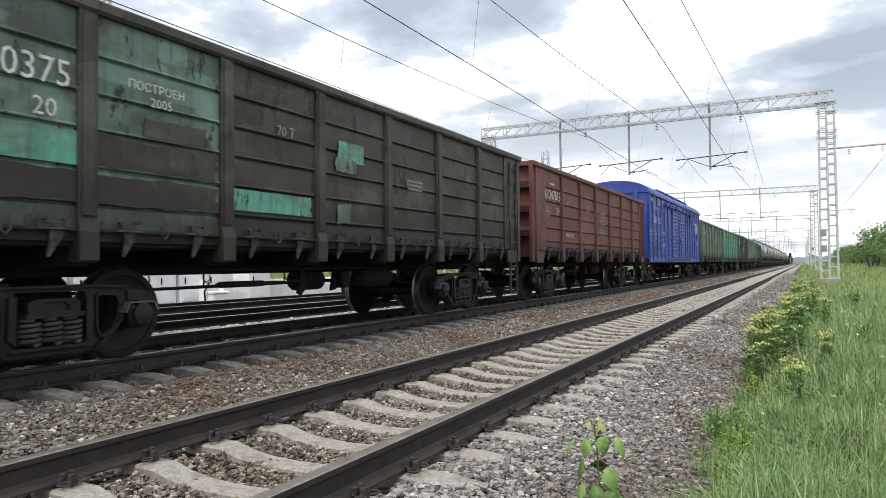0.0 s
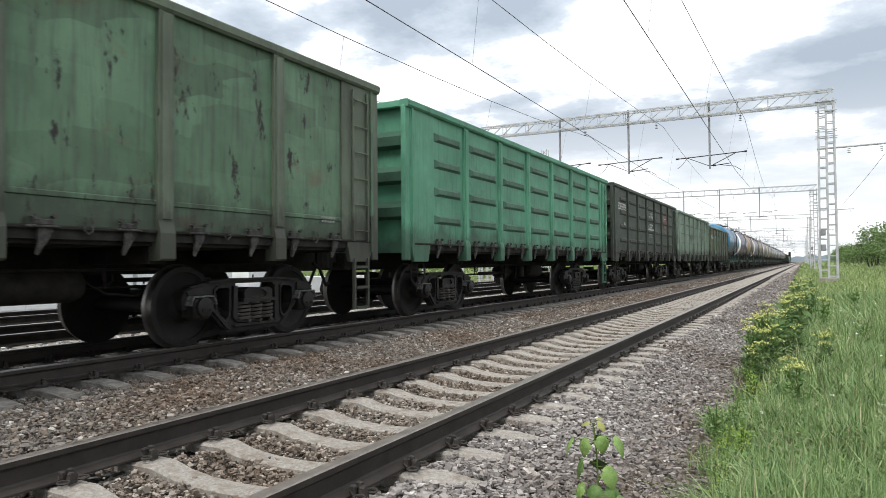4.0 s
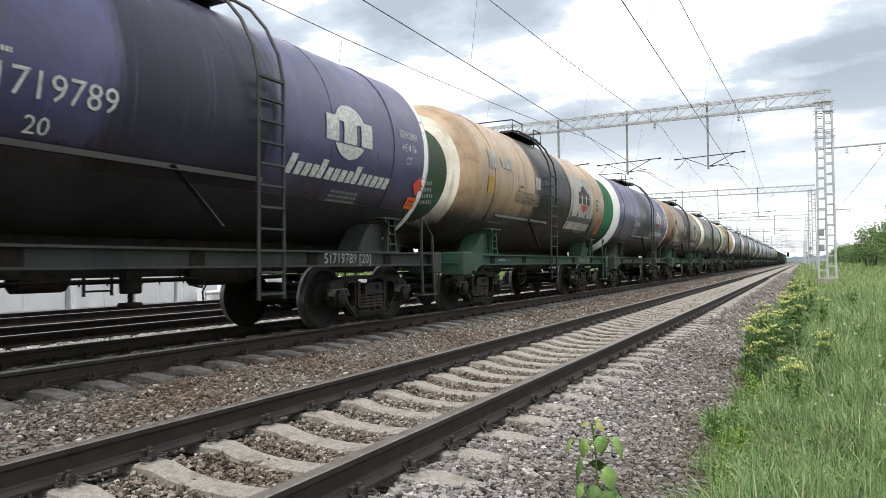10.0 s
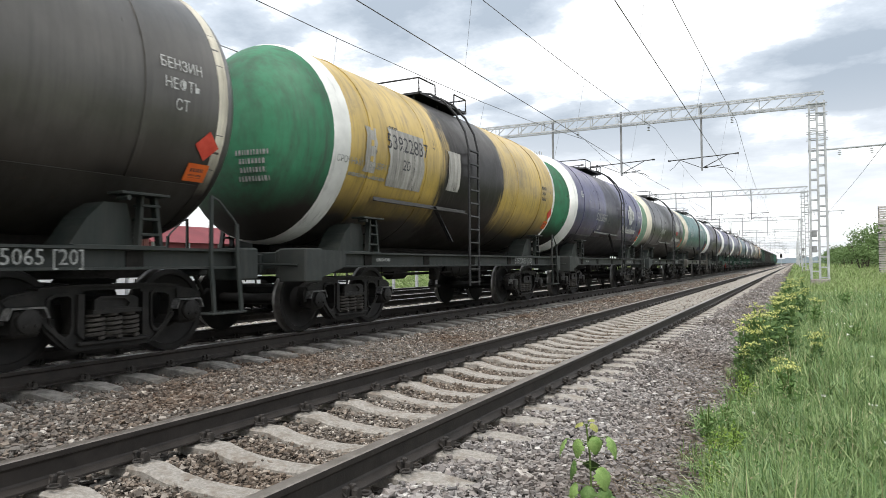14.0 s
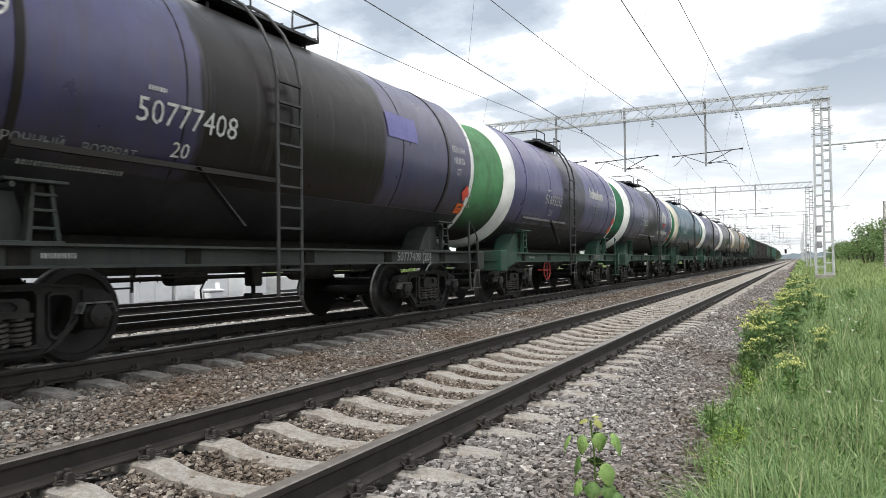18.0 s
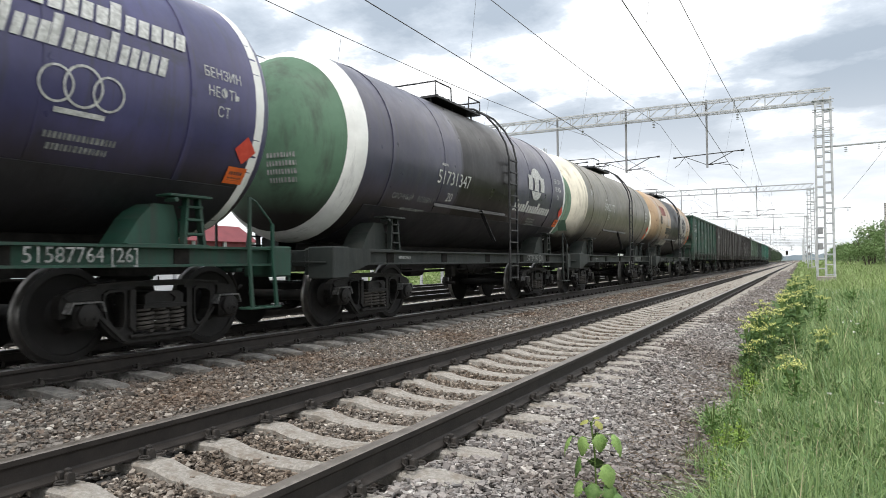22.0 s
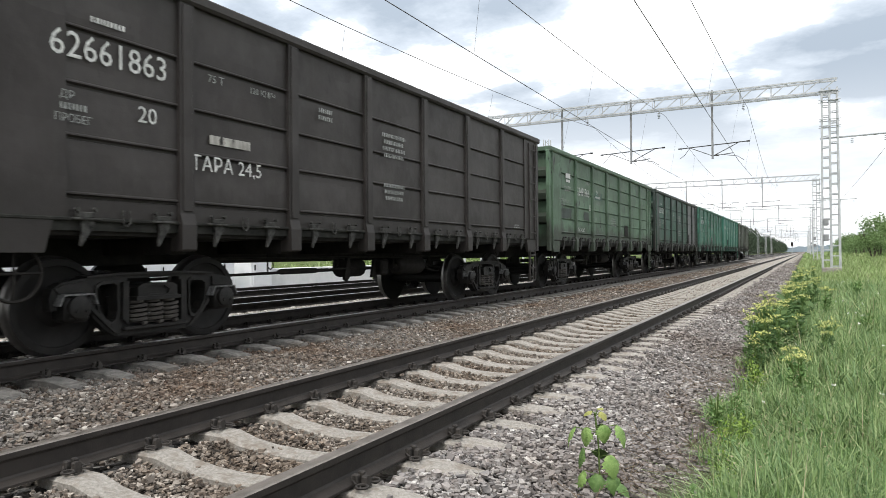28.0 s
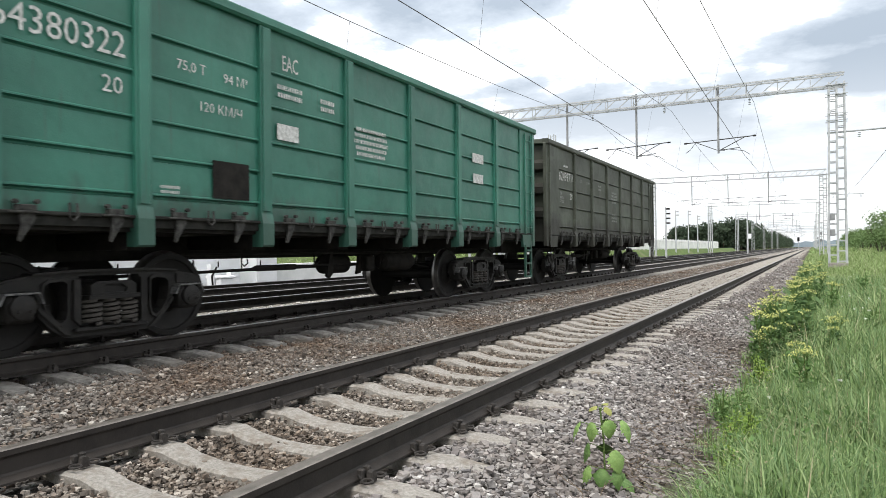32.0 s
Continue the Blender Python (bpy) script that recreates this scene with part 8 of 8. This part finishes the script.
def slatted_screen(x, y):
    """Tall screen of weathered horizontal boards on posts, beyond the mast."""
    sc = thing("board_screen", "tall screen of weathered grey horizontal boards", "screen", (x, y, ground_z(x)))
    for e in (0.06, 1.2, 2.34):
        part("post", Shape().box(e - 0.05, e + 0.05, 0.03, 0.13, -0.3, 5.2), STEEL_DARK, sc)
    board = Shape().box(0, 2.4, -0.015, 0.03, 0, 0.13, 0.008).mesh("board")
    for k in range(30):
        piece("board", board, BOARD_GREY, sc, (0.01 * (k % 3), 0, 0.05 + 0.172 * k))


BOARD_GREY = mottled("weathered_grey_board", (0.30, 0.28, 0.27), (0.52, 0.49, 0.46), 5.0, 0.9, depth=0.004)
slatted_screen(8.55, 60.0)


def yard_edge():
    """Pale cabinets, a low wall and a shed beyond the fourth track."""
    r = random.Random(4)
    y = 5.0
    while y < 19.0:
        wd, h = r.choice([(1.5, 1.7), (2.0, 1.55), (1.2, 1.4), (2.4, 1.75)])
        cb = thing("relay_cabinet", "pale grey trackside relay cabinet on a plinth", "cabinet", (-15.4, y + wd / 2, -0.30), "relay cabinets")
        part("body", Shape().box(-0.5, 0.5, -wd / 2 + 0.05, wd / 2 - 0.05, 0.12, h, 0.02), CABINET_GREY, cb)
        part("roof", Shape().prism([(-0.6, h), (0.6, h), (0.6, h + 0.04), (0, h + 0.12), (-0.6, h + 0.04)], -wd / 2, wd / 2, "y"), CABINET_GREY, cb)
        part("plinth", Shape().box(-0.55, 0.55, -wd / 2, wd / 2, -0.2, 0.12), WALL_PALE, cb)
        n = 2 if wd > 1.4 else 1
        for k in range(n):
            a = -wd / 2 + 0.12 + k * (wd - 0.24) / n
            dr = part("door", Shape().box(0.5, 0.525, a + 0.03, a + (wd - 0.24) / n - 0.03, 0.22, h - 0.1, 0.006), CABINET_GREY, cb)
            part("handle", Shape().box(0.525, 0.56, a + 0.08, a + 0.11, 0.8, 1.0), STEEL_DARK, dr)
        y += wd + r.choice([0.06, 0.1, 0.7])
    ap = thing("switch_machine", "white point machine with cables beside the track", "point machine", (-14.2, 16.2, -0.26))
    part("body", Shape().box(-0.35, 0.35, -0.3, 0.3, 0.05, 0.42, 0.04), CABINET_GREY, ap)
    part("lid", Shape().box(-0.38, 0.38, -0.33, 0.33, 0.42, 0.5, 0.02), CABINET_GREY, ap)
    part("bracket", Shape().box(-0.1, 0.1, -0.5, -0.35, 0, 0.9).box(-0.1, 0.1, 0.35, 0.5, 0, 0.7), CABINET_GREY, ap)
    part("cable", Shape().path([(0.3, -0.45, 0.8), (0.35, -0.7, 0.5), (0.3, -0.6, 0.1), (0.3, -0.3, 0.05)], 0.03), STEEL_DARK, ap)
    s = Shape()
    s.box(-0.12, 0.12, 0, 7.5, -0.4, 0.55, 0.02)
    tagged(piece("wall_low", s.mesh("wall_low"), WALL_PALE, None, (-15.2, 19.2, 0)), "low pale concrete wall beside the tracks", "wall", kind="structure")
    fp = thing("post_row", "white posts with a wire fence in tall grass", "fence", (-15.2, 27.2, -0.3))
    for k in range(12):
        part("post", Shape().box(-0.07, 0.07, 2.4 * k - 0.07, 2.4 * k + 0.07, 0, 1.5, 0.02), GALV, fp)
    for z in (0.4, 0.9, 1.35):
        part("wire", Shape().rod((0.08, 0, z), (0.08, 26.4, z), 0.006, 4), WIRE, fp)
    sh = thing("red_shed", "red sheet-metal shed with white corner posts", "shed", (-29, 30, -0.4))
    part("wall", Shape().box(-3, 0, -3.6, 3.8, 0, 2.9), SHED_RED, sh)
    part("roof", Shape().prism([(-3.3, 2.9), (0.3, 2.9), (-1.5, 4.0)], -3.9, 4.1, "y"), SHED_RED, sh)
    for y in (-3.6, -1.2, 1.3, 3.8):
        part("corner_post", Shape().box(0.0, 0.12, y - 0.12, y + 0.12, 0, 2.9), GALV, sh)
    pk = gondola(90, "parked red-brown gondola wagon on a far siding", P["redbrown"], 3.5)
    pk["group"] = "parked wagons"
    pk.matrix_basis = pose(-28.0, 17.5, -0.05)
    p2 = gondola(91, "parked red-brown gondola wagon on a far siding", P["redbrown"], 3.5)
    p2["group"] = "parked wagons"
    p2.matrix_basis = pose(-28.0, 3.4, -0.05)
    del WHEELSETS[-8:]          # these stand still
    sd = thing("siding_track", "rails of a far siding under parked wagons", "railway track", (-28, 0, -0.05), kind="structure")
    for x in (-0.7975, 0.7975):
        part("rail", Shape().prism(rail_outline(x), -10, 60, "y"), RAIL, sd)
    part("bed", Shape().box(-1.6, 1.6, -10, 60, -0.5, -0.19), CONCRETE, sd)


yard_edge()


# ---- verge: grass, weeds and flowers ----
def blades(name, label, mat, boxes, seed, category="grass"):
    """boxes: x0, x1, y0, y1, blades per square metre, height, width."""
    r = np.random.default_rng(seed)
    V, F, base = [], [], 0
    for x0, x1, y0, y1, dens, hh, ww in boxes:
        n = int((x1 - x0) * (y1 - y0) * dens)
        x, y = r.uniform(x0, x1, n), r.uniform(y0, y1, n)
        edge = 2.38 + 0.10 * np.clip((6.0 - y) / 2.0, 0, 1) + 0.12 * np.sin(y * 1.9) + 0.10 * np.sin(y * 4.7 + 1) + r.normal(0, 0.09, n)
        clump = np.sin(x * 2.3 + np.sin(y * 1.1) * 2) * np.sin(y * 1.7 + np.sin(x * 1.9)) * 0.5 + 0.5
        keep = (x > edge) & (r.random(n) < 0.45 + 0.55 * clump)
        x, y, clump = x[keep], y[keep], clump[keep]
        n = len(x)
        z = np.interp(x, GX, GZ) - 0.02
        h = hh * r.uniform(0.45, 1.25, n) * (0.7 + 0.5 * clump) * np.clip(0.55 + (x - 2.3) * 0.9, 0.5, 1)
        a, lean = r.uniform(0, 2 * math.pi, n), np.abs(r.normal(0.42, 0.38, n))
        w = ww * r.uniform(0.5, 1.6, n)
        dx, dy = np.cos(a), np.sin(a)
        px, py = -dy, dx
        def at(t, bend, side):
            return np.stack([x + dx * h * lean * bend + px * w * side, y + dy * h * lean * bend + py * w * side, z + h * t * (1 - 0.25 * lean * bend)], -1)
        P = np.stack([at(0, 0, -0.5), at(0, 0, 0.5), at(0.55, 0.32, -0.42), at(0.55, 0.32, 0.42), at(1.0, 1.25, 0)], 1)
        V.append(P.reshape(-1, 3))
        t = np.array([(0, 1, 2), (1, 3, 2), (2, 3, 4)])
        F.append((t[None] + (base + 5 * np.arange(n))[:, None, None]).reshape(-1, 3))
        base += 5 * n
    return tagged(joined(name, np.concatenate(V), np.concatenate(F), mat), label, category, kind="stuff")


blades("verge_grass", "tall green meadow grass beside the ballast", GRASS,
       [(2.2, 5.2, 2.6, 6.5, 4600, 0.33, 0.0084), (2.2, 7.5, 6.5, 13, 1700, 0.40, 0.011), (2.2, 11, 13, 24, 420, 0.45, 0.015), (2.2, 8, -7, 2.6, 420, 0.34, 0.009)], 21)
blades("meadow_grass", "rough grass further along the verge", GRASS_FAR,
       [(2.25, 16, 24, 50, 120, 0.36, 0.02), (2.3, 24, 50, 110, 26, 0.42, 0.05), (2.5, 40, 110, 260, 2.6, 0.8, 0.18)], 22)
blades("dry_stalks", "dry straw-coloured stalks among the grass", STRAW,
       [(2.2, 5.0, 2.8, 9, 30, 0.50, 0.0045), (2.2, 8, 9, 20, 10, 0.52, 0.007)], 23, "dry grass")


def undergrowth():
    """Low leaves and seed heads between the blades."""
    r = np.random.default_rng(33)
    pts = []
    for _ in range(520):
        x, y = 2.45 + abs(r.normal(0, 1.6)), 2.8 + 17 * r.random() ** 1.4
        k = r.integers(8, 22)
        z = np.interp(x, GX, GZ)
        pts.append(np.stack([x + r.normal(0, 0.07, k), y + r.normal(0, 0.09, k), z + np.abs(r.normal(0.05, 0.09, k))], -1))
    v, f = leaves(np.concatenate(pts), 0.045, r, ratio=0.5)
    tagged(joined("low_leaves", v, f, WEED), "low broad leaves among the grass", "weeds", kind="stuff")
    heads = []
    for _ in range(650):
        x, y = 2.5 + abs(r.normal(0, 1.8)), 3 + 18 * r.random() ** 1.3
        z = np.interp(x, GX, GZ) + r.uniform(0.26, 0.5)
        k = 9
        heads.append(np.stack([x + r.normal(0, 0.008, k), y + r.normal(0, 0.008, k), z + np.linspace(0, 0.09, k)], -1))
    v, f = leaves(np.concatenate(heads), 0.013, r, ratio=0.4)
    tagged(joined("grass_seed_heads", v, f, STRAW), "pale grass seed heads", "grass", kind="stuff")


undergrowth()


def dry_edge():
    """Dead stalks lying on the dark soil at the edge of the ballast."""
    r = random.Random(8)
    s = Shape()
    for _ in range(340):
        x, y = r.uniform(1.85, 2.5), 2.6 + 6.5 * r.random() ** 1.2
        a, l = r.uniform(0, 6.28), r.uniform(0.06, 0.26)
        z = ground_z(x) + 0.035
        s.path([(x, y, z), (x + l * 0.5 * math.cos(a), y + l * 0.5 * math.sin(a), z + r.uniform(0.0, 0.05)), (x + l * math.cos(a + 0.3), y + l * math.sin(a + 0.3), z + r.uniform(-0.01, 0.1))], 0.0016, 4)
    ob = part("dead_stalks", s, DEAD, None)
    tagged(ob, "dead brown stalks at the edge of the ballast", "dry stalks", kind="stuff")


DEAD = mottled("dead_stalk", (0.12, 0.085, 0.06), (0.22, 0.17, 0.12), 30.0, 0.9)
dry_edge()


def yard_weeds():
    r = np.random.default_rng(31)
    n = 9000
    p = np.stack([r.uniform(-24, -15.8, n), r.uniform(19, 56, n), np.full(n, -0.3) + np.abs(r.normal(0, 0.35, n))], -1)
    v, f = leaves(p, 0.35, r, ratio=0.2)
    tagged(joined("tall_weeds", v, f, GRASS_FAR), "tall pale green weeds beyond the far tracks", "weeds", kind="stuff")


yard_weeds()


def flowering_plant(x, y, h, seed, bloom=True, leaf=None, stalks=5):
    """Upright weed with leafy stems, and flat umbels of yellow flowers spread on short rays."""
    r = np.random.default_rng(seed)
    z0 = ground_z(x)
    pl = thing("yellow_flowering_weed", "tall leafy weed with flat yellow flower heads", "flowering plant", (x, y, z0), "yellow weeds on the verge")
    tips, lp = [], []
    for k in range(stalks):
        a, w = r.uniform(0, 6.28), r.uniform(0.05, 0.24) * h
        top = (w * math.cos(a), w * math.sin(a), h * (1.0 if k == 0 else r.uniform(0.58, 1.0)))
        st = Shape().path([(0, 0, -0.05), (top[0] * 0.4, top[1] * 0.4, top[2] * 0.5), top], 0.0055, 5)
        if bloom and top[2] > 0.74 * h:
            for q in range(5):
                e = 6.28 * q / 5 + k
                ray = (top[0] + 0.05 * math.cos(e), top[1] + 0.05 * math.sin(e), top[2] + r.uniform(0.0, 0.05))
                st.rod((top[0], top[1], top[2] - 0.03), ray, 0.0022, 4)
                tips.append(ray)
        part("stalk", st, STEM, pl)
        for t in np.linspace(0.10, 0.86, 30):
            q = np.array([top[0] * t, top[1] * t, top[2] * t]) + r.normal(0, 0.022, 3)
            lp += [q, q + r.normal(0, 0.035, 3)]
    v, f = leaves(np.array(lp), 0.115 * h, r, 0.0, 0.40)
    c = joined("foliage", v, f, leaf or WEED); c.parent, c["kind"] = pl, "stuff"
    if bloom:
        bp = []
        for t in tips:
            bp += list(np.array(t) + np.stack([r.normal(0, 0.019, 9), r.normal(0, 0.019, 9), r.normal(0, 0.005, 9)], -1))
        v, f = leaves(np.array(bp), 0.017, r, 0.1, 0.9)
        c = joined("blossom", v, f, BLOSSOM); c.parent, c["kind"] = pl, "stuff"
    return pl


spots = [(2.46, 8.3, 0.68), (2.58, 8.7, 0.78), (2.72, 9.3, 0.85), (2.56, 9.6, 0.8), (2.82, 10.2, 0.88), (2.42, 8.8, 0.66), (2.70, 11.0, 0.85), (2.52, 8.0, 0.5), (2.86, 9.0, 0.72), (3.12, 8.4, 0.55), (2.66, 8.4, 0.62), (2.48, 9.2, 0.7), (2.95, 12.8, 0.85), (2.8, 14.6, 0.85), (3.0, 17, 0.8), (2.9, 20, 0.8), (3.2, 24, 0.8), (2.8, 28, 0.8), (2.66, 12.0, 0.7), (2.72, 13.6, 0.7), (2.7, 15.8, 0.7), (2.75, 18.4, 0.7), (2.7, 22.0, 0.75), (2.75, 26.0, 0.75)]
for k, (x, y, h) in enumerate(spots):
    flowering_plant(x, y, h, 70 + k, leaf=WEED_DARK, stalks=5 if y < 12 else 3)
for k in range(16):
    weed = flowering_plant(2.9 + 0.37 * ((k * 7) % 11), 6.4 + 0.9 * k, 0.5 + 0.05 * (k % 5), 270 + k, k % 4 == 0)
    weed.name = "tall_verge_weed"
    tagged(weed, "tall green weed standing in the grass", "weed", "tall weeds on the verge")
for k, (x, y, h) in enumerate([(2.34, 5.6, 0.30), (2.44, 5.8, 0.34), (2.50, 4.2, 0.24), (2.47, 4.9, 0.30), (2.56, 5.0, 0.28), (2.52, 7.2, 0.36)]):
    w = flowering_plant(x, y, h, 170 + k, False, BRIGHT_WEED if k > 1 else None, 4)
    w.name = "broad_leaved_weed"
    tagged(w, "low bright green broad-leaved weed", "weed", "low weeds at the ballast edge")


def sapling_leaf(size, fold, curl):
    """Ovate toothed blade, folded along the midrib and bent down to its tip; grows along +y."""
    s, n = Shape(), 13
    v, f = [], []
    for i in range(n):
        t = i / (n - 1)
        half = 0.60 * math.sin(math.pi * min(1.0, t * 0.90 + 0.08)) ** 0.7 * (1.0 - 0.38 * t) * (1.0 if i % 2 else 0.80) * (1.15 if 0.2 < t < 0.5 else 1.0)
        z = -curl * t * t
        y = t * (1 - 0.25 * curl * t)
        v += [(-half, y, z - fold * half), (-half * 0.45, y, z - fold * half * 0.25), (0, y, z - 0.012), (half * 0.45, y, z - fold * half * 0.25), (half, y, z - fold * half)]
    for i in range(n - 1):
        f += [(5 * i + k, 5 * i + k + 1, 5 * i + 6 + k, 5 * i + 5 + k) for k in range(4)]
    return s.add([tuple(q * size for q in p) for p in v], f)


def sapling(x, y):
    """Young tree growing out of the ballast, with paired drooping leaves."""
    z0 = ground_z(x)
    tr = thing("tree_sapling", "young broadleaf sapling with drooping bright green leaves", "sapling", (x, y, z0))
    part("stem", Shape().path([(0.01, 0, -0.08), (0.012, 0.0, 0.10), (0.004, 0.01, 0.26), (-0.012, 0.0, 0.43)], 0.0055, 6), STEM, tr, smooth=True)
    # height on the stem, bearing, length of the stalk, size, droop, curl, young
    spec = [(0.33, 195, 0.120, 0.130, 32, 0.70, 1), (0.34, 232, 0.070, 0.120, 55, 0.50, 1), (0.36, 352, 0.115, 0.125, 25, 0.80, 1), (0.36, 318, 0.070, 0.110, 58, 0.50, 1), (0.34, 80, 0.06, 0.11, 10, 0.7, 0),
            (0.22, 205, 0.085, 0.135, 55, 0.40, 0), (0.20, 330, 0.085, 0.140, 45, 0.50, 1), (0.20, 100, 0.06, 0.11, 15, 0.6, 0),
            (0.10, 215, 0.090, 0.130, 42, 0.50, 1), (0.10, 330, 0.095, 0.130, 48, 0.50, 0), (0.09, 270, 0.05, 0.11, 40, 0.5, 0), (0.05, 195, 0.10, 0.11, 10, 0.6, 0), (0.05, 350, 0.10, 0.11, 10, 0.6, 0),
            (0.425, 225, 0.03, 0.060, 0, 0.5, 2), (0.425, 330, 0.035, 0.065, 20, 0.5, 2), (0.43, 60, 0.01, 0.05, -20, 0.3, 2)]
    for zz, turn, stalk, size, droop, curl, young in spec:
        a = radians(turn)
        sx = 0.012 - 0.05 * max(0, zz - 0.1)
        px = (sx + stalk * math.cos(a), stalk * math.sin(a), zz + 0.018)
        piece("leaf", sapling_leaf(size * 0.88, 0.40, curl).mesh("leaf", True), (SAPLING_LEAF, YOUNG_LEAF, TIP_LEAF)[young], tr, px, (-droop, 0, turn - 90))
        part("leaf_stalk", Shape().rod((sx, 0, zz - 0.01), px, 0.0022, 5), STEM, tr)
    return tr


TIP_LEAF = mottled("reddish_tip_leaf", (0.20, 0.22, 0.05), (0.28, 0.27, 0.09), 40.0, 0.6, depth=0.004)
SAPLING_LEAF = mottled("sapling_leaf", (0.058, 0.120, 0.030), (0.125, 0.205, 0.060), 30.0, 0.55, depth=0.005)
sapling(1.925, 3.72)


def small_flowers():
    r = np.random.default_rng(55)
    pts = []
    for _ in range(130):
        x, y = r.uniform(2.6, 8), r.uniform(3.5, 26)
        z = np.interp(x, GX, GZ) + r.uniform(0.2, 0.42)
        pts += list(np.array((x, y, z)) + r.normal(0, 0.009, (7, 3)) * (1, 1, 0.5))
    v, f = leaves(np.array(pts), 0.015, r, 0, 0.9)
    tagged(joined("small_white_flowers", v, f, WHITE_BLOSSOM), "small white flower heads scattered in the grass", "flowers", kind="stuff")


small_flowers()


# ---- movement ----
def motions():
    y, last = 0.0, None
    for wagon, length in TRAIN:
        if last is not None:
            y += (last + length) / 2
        last = length
        walk(wagon, [(t, pose(TRACK_X["train"], y - travel(t), RAIL_Z["train"])) for t in range(33)])
    # all wheelsets roll alike: one turning for the leading axles, one for the trailing ones
    first = {}
    for ob, e in WHEELSETS:
        if e not in first:
            walk(ob, [(k / 30, pose(0, e * 0.925, 0.475) @ Matrix.Rotation((travel(k / 30) - travel(0)) / 0.475, 4, "X")) for k in range(961)])
            first[e] = ob
        else:
            src = first[e].animation_data
            ob.rotation_mode = "QUATERNION"
            keys = ob.animation_data_create()
            keys.action = src.action
            keys.action_slot = src.action_slot


motions()
